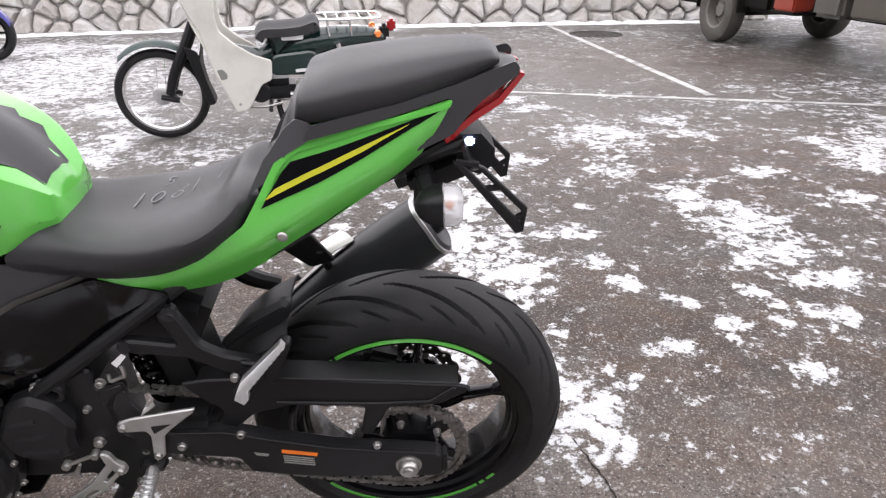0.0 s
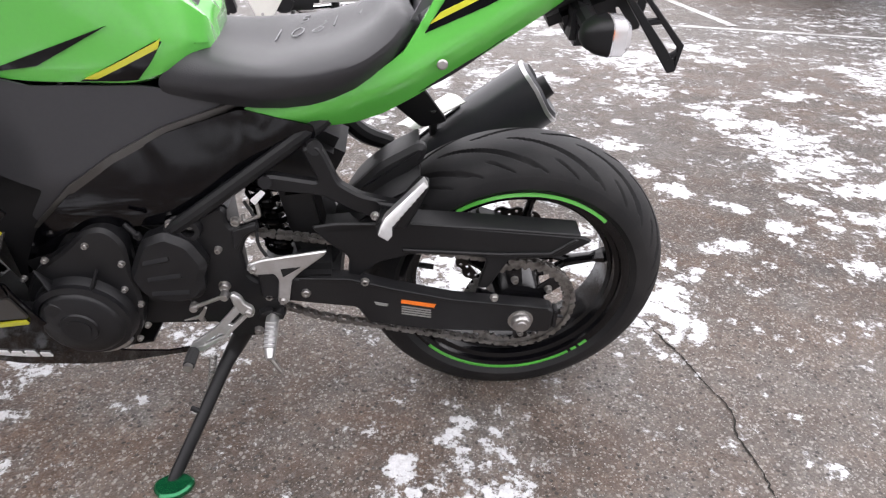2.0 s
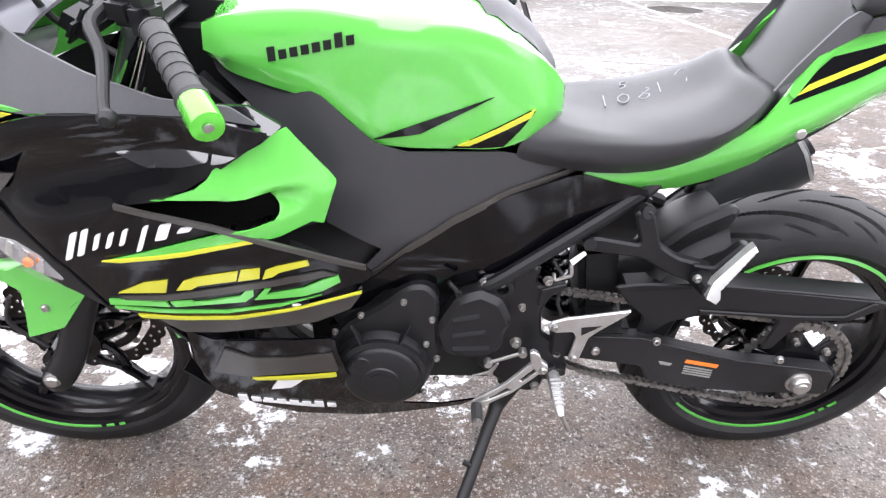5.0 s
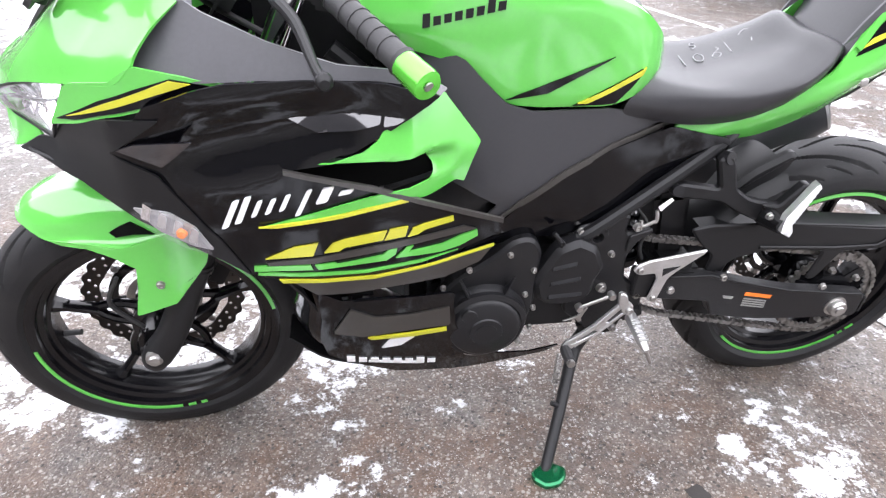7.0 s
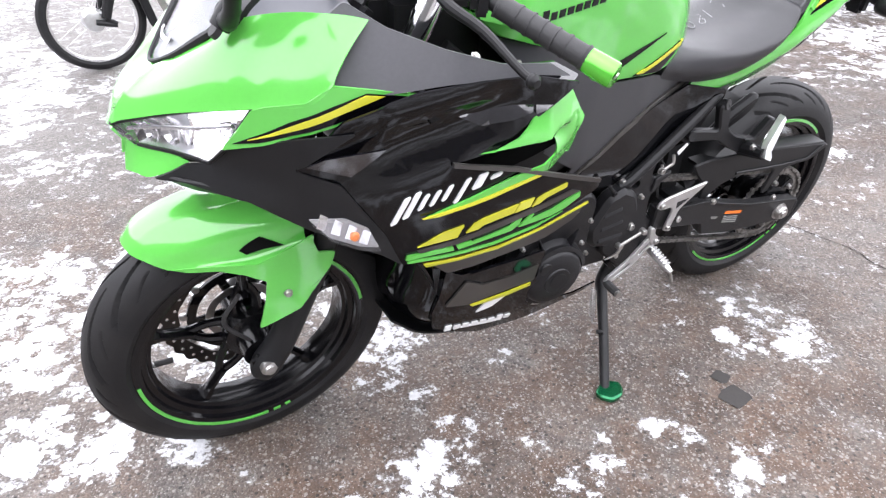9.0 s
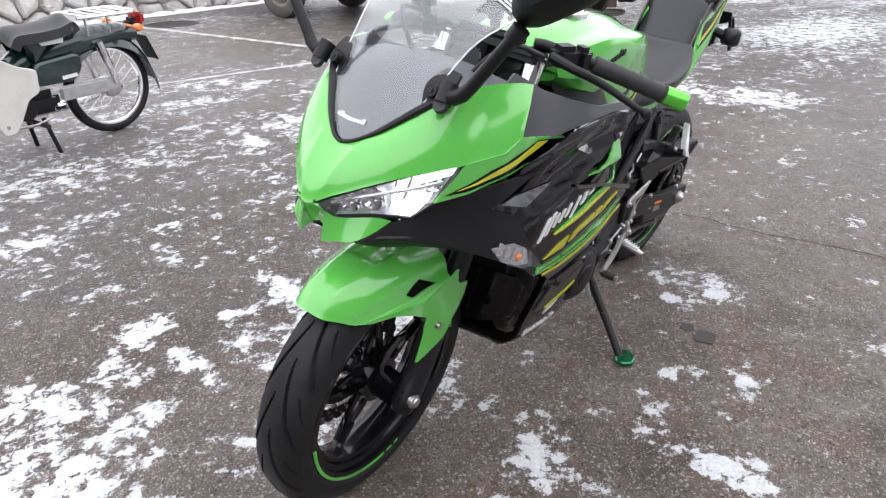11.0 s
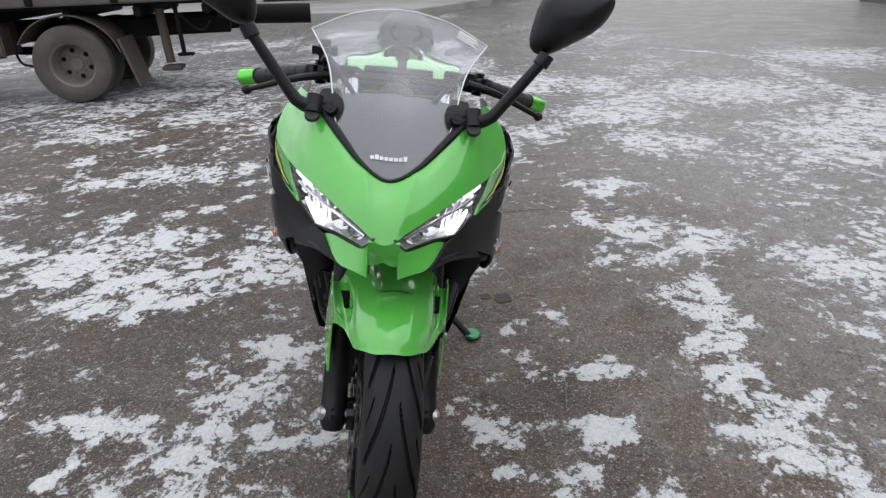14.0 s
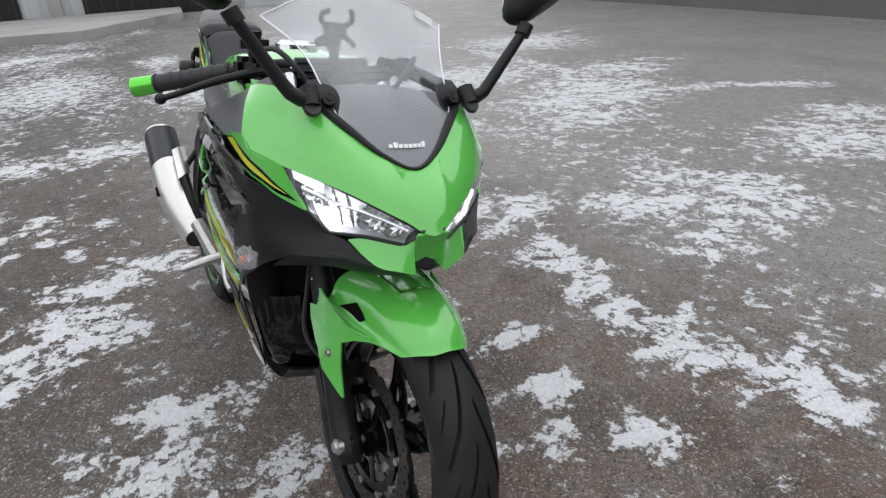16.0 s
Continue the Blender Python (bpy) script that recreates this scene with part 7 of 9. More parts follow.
for s in (1, -1):
    f = (lambda b: b) if s > 0 else mirrored
    mirror = part("mirror", f(merged(tube([(1.362, 0.134, 0.944), (1.363, 0.152, 0.946), (1.363, 0.166, 0.954), (1.361, 0.178, 0.969), (1.359, 0.242, 1.062)], [0.0130, 0.0125, 0.0115, 0.0105, 0.0090], 12, 1, False, False), tube([(1.372, 0.137, 0.934), (1.352, 0.135, 0.960)], 0.0140, 16))), DARK, bike, "black fairing mirror on an angled arm")
    part("mirror_cap", f(tube([(1.373, 0.137, 0.930), (1.379, 0.137, 0.935)], [0.0132, 0.0118], 16)), GRIP, mirror)
    part("mirror_collar", f(tube([(1.360, 0.236, 1.052), (1.357, 0.246, 1.070)], 0.0135, 12)), DARK, mirror)
    hb = []
    for t, k, d in ((0.0, 0.35, -0.012), (0.25, 0.80, -0.016), (0.6, 1.0, -0.008), (0.85, 1.02, 0.012), (1.0, 0.98, 0.018)):
        c = (1.372 - 0.055 * t, (0.270 if s > 0 else 0.288) + 0.006 * t, 1.122)
        hb.append([(c[0] + 0, c[1] + px * k, c[2] + pz * k) for px, pz in [(q[0], q[1]) for q in rounded([(-0.060, -0.044), (-0.030, -0.060), (0.058, -0.004), (0.080, 0.042), (0.062, 0.064), (-0.046, 0.048)], 0.03, 3)]])
    part("mirror_housing", f(skin(hb)), DARK, mirror)
    part("mirror_glass", f(skin([[(p[0] - 0.001, p[1], p[2]) for p in hb[-1]], [(p[0] - 0.003, p[1], p[2]) for p in hb[-1]]])), CHROME, mirror)

# side fairings
main_out = [(1.313, 0.756), (1.250, 0.829), (1.189, 0.854), (1.146, 0.863), (1.048, 0.867), (0.949, 0.859), (0.879, 0.843), (0.910, 0.819), (0.944, 0.795), (1.019, 0.750), (1.088, 0.741), (0.970, 0.709), (0.867, 0.669), (0.775, 0.634), (0.765, 0.617), (0.782, 0.606), (0.848, 0.576), (0.916, 0.554), (0.987, 0.536), (1.088, 0.532), (1.155, 0.554), (1.188, 0.629), (1.254, 0.729)]


def crease(x, z):
    fade = span(x, [0.92, 1.02, 1.18, 1.28], [0, 1, 1, 0])
    return fairing(x, z) - 0.020 * fade * span(z - 0.790 + 0.25 * (x - 1.1), [-0.05, -0.005, 0.012, 0.06], [0, 1, 1, 0])


main_panel = both("side_fairing", sheet(main_out, crease, 0.004, 0.018, 0.005), GLOSS, bike, "gloss black side fairing with lime and yellow graphics")


def facet_side(x, z):
    """The shoulder's facets lean well in towards the tank."""
    return crease(x, 0.800) + 0.008 - 0.62 * max(0.0, z - 0.800)


for o in ([(1.088, 0.816), (1.039, 0.838), (0.993, 0.847), (0.950, 0.849), (0.958, 0.806), (0.993, 0.797), (1.038, 0.792)], [(0.951, 0.865), (0.908, 0.865), (0.867, 0.844), (0.891, 0.827), (0.936, 0.806), (0.954, 0.803), (0.945, 0.846)]):
    both("fairing_facet", sheet(o, facet_side, 0.006, 0.018, 0.003), COATED, main_panel, "glossy black shoulder facet")
fin_o = [(0.869, 0.831), (0.896, 0.824), (0.931, 0.804), (0.954, 0.795), (0.962, 0.783), (0.981, 0.770), (1.011, 0.760), (1.058, 0.745), (0.980, 0.752), (0.917, 0.758), (0.895, 0.748), (0.884, 0.733), (0.884, 0.723), (0.891, 0.714), (0.916, 0.709), (0.965, 0.699), (1.033, 0.679), (1.124, 0.651), (1.012, 0.671), (0.927, 0.691), (0.901, 0.686), (0.887, 0.686), (0.862, 0.693), (0.847, 0.697), (0.833, 0.688), (0.822, 0.721), (0.811, 0.752)]


def fin_side(x, z):
    """A folded fin: it leans in above its crease and stands proud along it."""
    d = z - span(x, [0.81, 0.856, 0.89, 0.983, 1.063], [0.742, 0.752, 0.751, 0.763, 0.747])
    root = math.hypot(d, 0.010)
    below = span(x, [0.85, 0.885, 0.931], [0.761, 0.761, 0.756]) - z
    scoop = span(below, [0, 0.012], [0, 1]) * span(x, [0.842, 0.896], [0, 1]) * span(z, [0.718, 0.740], [0, 1])
    return fairing(x, z) + 0.014 - 0.21 * (root + d) - 0.06 * (root - d) - 0.024 * scoop - span(x, [0.82, 0.92], [0.050, 0])


both("side_fin", sheet(fin_o, fin_side, 0.004, 0.007, 0.003), GREEN, bike, "lime air outlet fin")
# near-black sheet: the shade inside the outlet is put into its colour
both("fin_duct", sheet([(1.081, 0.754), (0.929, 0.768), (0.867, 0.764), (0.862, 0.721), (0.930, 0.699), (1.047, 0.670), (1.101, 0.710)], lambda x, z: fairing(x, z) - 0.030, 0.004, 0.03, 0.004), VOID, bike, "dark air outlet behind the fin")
both("inner_bracket", sheet([(0.904, 0.610), (0.861, 0.590), (0.850, 0.576), (0.855, 0.566), (0.888, 0.581), (0.906, 0.596)], lambda x, z: 0.125, 0.006, 0.03, 0.003), GREY, bike)
both("fairing_edge", sheet([(1.088, 0.746), (0.970, 0.714), (0.867, 0.675), (0.775, 0.640), (0.775, 0.632), (0.867, 0.667), (0.970, 0.706), (1.088, 0.739)], fairing, 0.006, 0.02, 0, 0.007), BROWN, main_panel)


def graphic(outline, mat, lift=0.003):
    both("fairing_graphic", sheet(outline, fairing, 0.004, 0.02, 0, lift), mat, main_panel)


graphic([(1.131, 0.652), (1.013, 0.670), (0.918, 0.693), (0.920, 0.686), (1.015, 0.664), (1.105, 0.651)], YELLOW, 0.0065)
# the model number: its upper half yellow, its lower half green, a graphite belt between
graphic([(1.131, 0.587), (1.088, 0.609), (1.052, 0.616), (1.061, 0.591)], YELLOW, 0.003)
graphic([(1.045, 0.596), (1.031, 0.614), (1.013, 0.621), (0.951, 0.633), (0.957, 0.615), (1.013, 0.605), (1.023, 0.598)], YELLOW, 0.003)
graphic([(0.955, 0.614), (0.947, 0.635), (0.920, 0.639), (0.924, 0.620)], YELLOW, 0.003)
graphic([(0.920, 0.618), (0.913, 0.635), (0.897, 0.642), (0.853, 0.652), (0.852, 0.643), (0.895, 0.631), (0.905, 0.623)], YELLOW, 0.003)
graphic([(1.131, 0.580), (1.056, 0.587), (0.974, 0.603), (0.892, 0.619), (0.835, 0.631), (0.816, 0.623), (0.894, 0.607), (0.977, 0.589), (1.061, 0.575), (1.126, 0.573)], BROWN, 0.003)
graphic([(1.149, 0.573), (1.066, 0.572), (1.063, 0.562), (1.150, 0.563)], GREEN, 0.0036)
graphic([(1.060, 0.572), (1.031, 0.575), (1.026, 0.571), (1.005, 0.574), (0.958, 0.584), (0.948, 0.595), (0.936, 0.597), (0.938, 0.585), (0.952, 0.573), (1.055, 0.562)], GREEN, 0.0036)
graphic([(0.938, 0.577), (0.921, 0.598), (0.911, 0.600), (0.919, 0.588), (0.867, 0.598), (0.840, 0.612), (0.814, 0.621), (0.812, 0.609), (0.839, 0.592), (0.867, 0.583)], GREEN, 0.0036)
graphic([(1.145, 0.560), (1.081, 0.554), (0.984, 0.553), (0.900, 0.568), (0.841, 0.583), (0.900, 0.563), (0.984, 0.548), (1.081, 0.548), (1.146, 0.554)], GREEN, 0.003)
graphic([(1.116, 0.543), (1.053, 0.539), (0.971, 0.540), (0.876, 0.560), (0.784, 0.588), (0.784, 0.584), (0.876, 0.556), (0.971, 0.534), (1.053, 0.533), (1.111, 0.535)], YELLOW, 0.0045)
both("lower_fairing", sheet([(1.102, 0.537), (0.972, 0.535), (0.877, 0.556), (0.782, 0.584), (0.803, 0.548), (0.857, 0.519), (0.926, 0.508), (1.006, 0.496), (1.062, 0.497)], fairing, 0.004, 0.02, 0.004, -0.001), BROWN, main_panel, "graphite lower fairing edge")
# model name, drawn as plain slanted brush strokes
for x, z, w, hgt, sl in ((1.183, 0.649, 0.010, 0.046, -0.022), (1.164, 0.657, 0.010, 0.044, -0.020), (1.140, 0.668, 0.008, 0.026, -0.012), (1.121, 0.672, 0.008, 0.025, -0.012), (1.101, 0.677, 0.008, 0.026, -0.012), (1.080, 0.668, 0.008, 0.042, -0.020), (1.050, 0.688, 0.016, 0.025, -0.012), (1.019, 0.700, 0.018, 0.008, -0.006)):
    both("name_stroke", sheet([(x, z), (x - w, z + 0.003), (x - w + sl, z + hgt + 0.003), (x + sl, z + hgt)], fairing, 0.004, 0.02, 0.003, 0.003), WHITE, main_panel, "white name stroke")

cheek_o = [(1.440, 0.734), (1.412, 0.740), (1.398, 0.766), (1.346, 0.789), (1.301, 0.808), (1.233, 0.813), (1.311, 0.757), (1.254, 0.731), (1.188, 0.630), (1.155, 0.555), (1.192, 0.589), (1.280, 0.644), (1.372, 0.695), (1.450, 0.708), (1.486, 0.703)]


def cheek_side(x, z):
    return fairing(x, z) + 0.003 - span(x, [1.30, 1.41], [0, 0.036]) * span(z, [0.69, 0.74], [0.35, 1])


both("fairing_cheek", sheet(cheek_o, cheek_side, 0.004, 0.018, 0.004), DARK, bike, "matt black fairing cheek")
both("fairing_liner", patch([[(1.260, 0.190, 0.690), (1.180, 0.212, 0.615), (1.120, 0.212, 0.545), (1.062, 0.180, 0.425), (1.056, 0.150, 0.320)], [(1.190, 0.130, 0.700), (1.140, 0.140, 0.610), (1.100, 0.140, 0.520), (1.060, 0.115, 0.400), (1.050, 0.100, 0.300)], [(1.110, 0.110, 0.720), (1.080, 0.115, 0.620), (1.050, 0.120, 0.520), (1.030, 0.100, 0.400), (1.020, 0.090, 0.300)]], 4, 4, 0.004), DARK, bike, "matt black inner fairing liner")
both("cheek_facet", sheet([(1.299, 0.766), (1.275, 0.777), (1.195, 0.790), (1.218, 0.768), (1.242, 0.748)], lambda x, z: cheek_side(x, z) + 0.0035, 0.004, 0.015, 0.002), COATED, bike, "glossy dark facet in the fairing cheek")
both("fairing_nose_under", patch([[(1.50, 0.03, 0.70), (1.44, 0.03, 0.66), (1.36, 0.03, 0.65)], [(1.49, 0.065, 0.705), (1.43, 0.08, 0.67), (1.34, 0.09, 0.65)], [(1.455, 0.112, 0.712), (1.375, 0.160, 0.700), (1.280, 0.192, 0.640)]], 3, 3, 0.004), DARK, bike)
inner_o = [(1.301, 0.847), (1.270, 0.927), (1.219, 0.962), (1.170, 0.932), (1.092, 0.903), (1.008, 0.878), (0.926, 0.870), (0.891, 0.850), (0.964, 0.860), (1.101, 0.862), (1.230, 0.853)]
both("inner_panel", sheet(inner_o, lambda x, z: fairing(min(x, 1.24), 0.84) - 0.010 - 0.011 * span(x, [1.10, 1.22], [0, 1]) - 0.50 * max(0, z - 0.85) - 0.3 * max(0, x - 1.24), 0.004, 0.02, 0.006), PANELGREY, bike, "dark grey inner cockpit panel")
for s in (1, -1):
    f = (lambda b: b) if s > 0 else mirrored
    io = [(1.301, 0.676), (1.250, 0.674), (1.217, 0.653), (1.199, 0.611), (1.228, 0.616), (1.271, 0.638)]
    base = part("front_indicator", f(sheet(io, cheek_side, 0.006, 0.015, 0.004, 0.002)), BOWL, bike, "flush clear front indicator with a bright reflector")
    for k in range(4):
        x, z = 1.284 - 0.0200 * k, 0.679 - 0.0110 * k
        part("reflector", f(patch([[(x, cheek_side(x, z) + 0.002, z + 0.006), (x - 0.010, cheek_side(x, z) + 0.006, z)], [(x + 0.008, cheek_side(x, z) + 0.002, z - 0.018), (x - 0.004, cheek_side(x, z) + 0.007, z - 0.022)]], 2, 2, 0.002)), CHROME, base, "chromed reflector facet")
    part("indicator_bulb", f(lathe([(0, 0.006), (0.006, 0.005), (0.008, 0), (0, -0.002)], (1.238, cheek_side(1.238, 0.642) + 0.006, 0.642), 14, False)), AMBER, base, "amber bulb")
    part("indicator_lens", f(sheet(io, lambda x, z: cheek_side(x, z) + 0.009, 0.002, 0.015, 0.004, 0.004)), LENS, base).visible_shadow = False

# belly pan
belly_o = [(1.062, 0.499), (1.061, 0.426), (1.068, 0.366), (1.057, 0.310), (0.989, 0.259), (0.930, 0.221), (0.815, 0.202), (0.729, 0.207), (0.624, 0.223), (0.596, 0.245), (0.661, 0.233), (0.731, 0.249), (0.788, 0.303), (0.825, 0.368), (0.835, 0.432), (0.836, 0.469), (0.951, 0.474), (1.025, 0.473)]


def belly(x, z):
    return fairing(x, z) - 0.004 - 0.04 * max(0, x - 1.08)


bp = both("belly_pan", sheet(belly_o, belly, 0.004, 0.02, 0.006), GLOSS, bike, "gloss black belly pan")
part("belly_floor", patch([[(1.13, y, 0.322 - 0.2 * (0.13 - abs(y))) for y in (-0.13, -0.05, 0, 0.05, 0.13)], [(1.05, y, 0.256 - 0.15 * (0.13 - abs(y))) for y in (-0.13, -0.05, 0, 0.05, 0.13)], [(0.90, y, 0.228 - 0.1 * (0.13 - abs(y))) for y in (-0.13, -0.05, 0, 0.05, 0.13)], [(0.70, y, 0.228 - 0.1 * (0.13 - abs(y))) for y in (-0.09, -0.05, 0, 0.05, 0.09)]], 4, 4, 0.004), DARK, bp)
both("belly_panel", sheet([(1.012, 0.451), (0.971, 0.424), (0.908, 0.425), (0.843, 0.436), (0.837, 0.380), (0.905, 0.378), (0.992, 0.367), (1.044, 0.384)], belly, 0.004, 0.02, 0.006, 0.004), BROWN, bp, "graphite belly panel")
both("belly_vent", sheet([(1.009, 0.471), (0.938, 0.473), (0.840, 0.474), (0.842, 0.438), (0.908, 0.430), (0.970, 0.430)], belly, 0.004, 0.02, 0.006, 0.0025), GLOSS, bp, "gloss black vent panel")
both("belly_stripe", sheet([(0.985, 0.364), (0.905, 0.370), (0.844, 0.375), (0.843, 0.365), (0.904, 0.359), (0.978, 0.358)], belly, 0.004, 0.02, 0, 0.006), YELLOW, bp, "yellow stripe")
both("belly_patch", sheet([(0.961, 0.323), (0.945, 0.352), (0.900, 0.355), (0.925, 0.329)], belly, 0.004, 0.02, 0.003, 0.003), WHITE, bp, "white triangle")
part("belly_nose", patch([[(xs, ys * k, z) for k, xs in ((1, xe), (0.92, xe + 0.022), (0.6, xe + 0.050), (0, xe + 0.062))] + [(xs, -ys * k, z) for k, xs in ((0.6, xe + 0.050), (0.92, xe + 0.022), (1, xe))] for z, xe, ys in ((0.494, 1.066, 0.198), (0.426, 1.062, 0.184), (0.366, 1.067, 0.170), (0.311, 1.051, 0.149), (0.261, 0.988, 0.124))], 3, 3, 0.004), GLOSS, bp, "gloss black belly nose")
for k in range(8):
    x, z = 1.025 - 0.0219 * k, 0.284 - 0.0046 * k
    tall = 0.0135 if k not in (0, 6) else 0.018
    both("team_bar", sheet([(x, z), (x - 0.0150, z - 0.0025), (x - 0.0150, z + tall - 0.0025), (x, z + tall)], belly, 0.004, 0.02, 0, 0.003), WHITE, bp, "white maker's mark")
both("team_bar", sheet([(0.985, 0.281), (0.878, 0.258), (0.879, 0.251), (0.985, 0.276)], belly, 0.004, 0.02, 0, 0.003), WHITE, bp, "white print")
part("catch_tank", block((1.00, 0.02, 0.45), (0.06, 0.20, 0.16), 0.02), ENGINE, bike)

# the upper front stands a little to the right of the wheels' plane
for ob in [o for o in bpy.data.objects if o.type == "MESH"]:
    top = ob
    while top.parent:
        top = top.parent
    if top == bike and ob.matrix_basis == Matrix():
        for v in ob.data.vertices:
            w = span(v.co.x, [0.90, 1.15], [0, 1]) * span(v.co.z, [0.62, 0.70], [0, 1])
            if w:
                v.co.y -= w * 0.010 * (1 - v.co.y / 0.21)

# ---- painted lines, manhole, stone wall, far buildings ----
PAINT = material("worn_white_line_paint", (0.50, 0.50, 0.49), 0.7, vary=0.25, scale=40, dirt=(0.13, 0.12, 0.12), dirt_amount=0.9, dirt_scale=6)
IRON = material("cast_iron", (0.034, 0.031, 0.028), 0.55, metal=0.6, vary=0.3, bump=0.4, bump_scale=120, dirt=(0.10, 0.08, 0.06), dirt_amount=0.5)
STONE = material("pale_limestone", (0.50, 0.475, 0.445), 0.85, vary=0.22, scale=4, bump=0.9, bump_scale=22, dirt=(0.72, 0.72, 0.73), dirt_amount=0.85, dirt_scale=2.6)
MORTAR = material("grey_mortar", (0.36, 0.345, 0.33), 0.95, vary=0.2, bump=0.6, bump_scale=60, dirt=(0.62, 0.62, 0.64), dirt_amount=0.6, dirt_scale=3)
CONCRETE = material("weathered_concrete", (0.30, 0.295, 0.285), 0.85, vary=0.12, scale=8, bump=0.3, bump_scale=60, dirt=(0.16, 0.155, 0.15), dirt_amount=0.6, dirt_scale=0.8)
CLADDING = material("pale_cladding", (0.42, 0.43, 0.44), 0.55, vary=0.05, dirt=(0.27, 0.27, 0.27), dirt_amount=0.5, dirt_scale=0.7)
SNOWBANK = material("settled_snow", (0.78, 0.79, 0.81), 0.8, vary=0.08, bump=0.5, bump_scale=30)


def strip(name, a, b, width, mat, label):
    a, b = Vector((*a, GROUND)), Vector((*b, GROUND))
    d = (b - a).normalized()
    s = Vector((-d.y, d.x, 0)) * width / 2
    bm = bmesh.new()
    k = int((b - a).length / 0.06)
    rng = random.Random(len(label) + k)
    rows = []
    for i in range(k + 1):
        c = a + (b - a) * (i / k)
        j0, j1 = rng.uniform(0.80, 1.0), rng.uniform(0.80, 1.0)
        rows.append([bm.verts.new(c + s * j0 + Vector((0, 0, 0.001))), bm.verts.new(c + s * j0 * 0.96 + Vector((0, 0, 0.005))), bm.verts.new(c - s * j1 * 0.96 + Vector((0, 0, 0.005))), bm.verts.new(c - s * j1 + Vector((0, 0, 0.001)))])
    for p, q in zip(rows, rows[1:]):
        for j in range(3):
            bm.faces.new((p[j], q[j], q[j + 1], p[j + 1]))
    ob = new(name, link_mesh(name, bm, mat))
    return tagged(ob, label, "road marking", kind="structure")


strip("parking_line", (0.90, 10.70), (1.90, 5.62), 0.085, PAINT, "worn white parking bay line on asphalt")
strip("parking_line", (-0.25, 5.80), (3.60, 5.24), 0.060, PAINT, "worn white parking bay line half under snow")
cover = thing("manhole_cover", "dark cast iron manhole cover set in asphalt", "manhole cover", pose(1.50, 9.55, GROUND, 90, 0, 0))
part("rim", lathe([(0.31, -0.01), (0.36, -0.01), (0.36, 0.006), (0.31, 0.006)], (0, 0, 0), 40), IRON, cover)
part("lid", lathe([(0.0, -0.008), (0.305, -0.008), (0.305, 0.004), (0.0, 0.004)], (0, 0, 0), 40, False), IRON, cover)
for k in range(5):
    part("lid_rib", block((-0.2 + 0.1 * k, 0.005, 0), (0.03, 0.006, 0.40 - 0.06 * abs(k - 2)), 0.002), IRON, cover)


def clip_cell(pts, c, o):
    """The part of a polygon nearer to c than to o."""
    mid, nrm, out = (c + o) / 2, o - c, []
    for i in range(len(pts)):
        p, q = pts[i], pts[(i + 1) % len(pts)]
        dp, dq = (p - mid) @ nrm, (q - mid) @ nrm
        if dp <= 0:
            out.append(p)
        if dp * dq < 0:
            out.append(p + (q - p) * (dp / (dp - dq)))
    return out


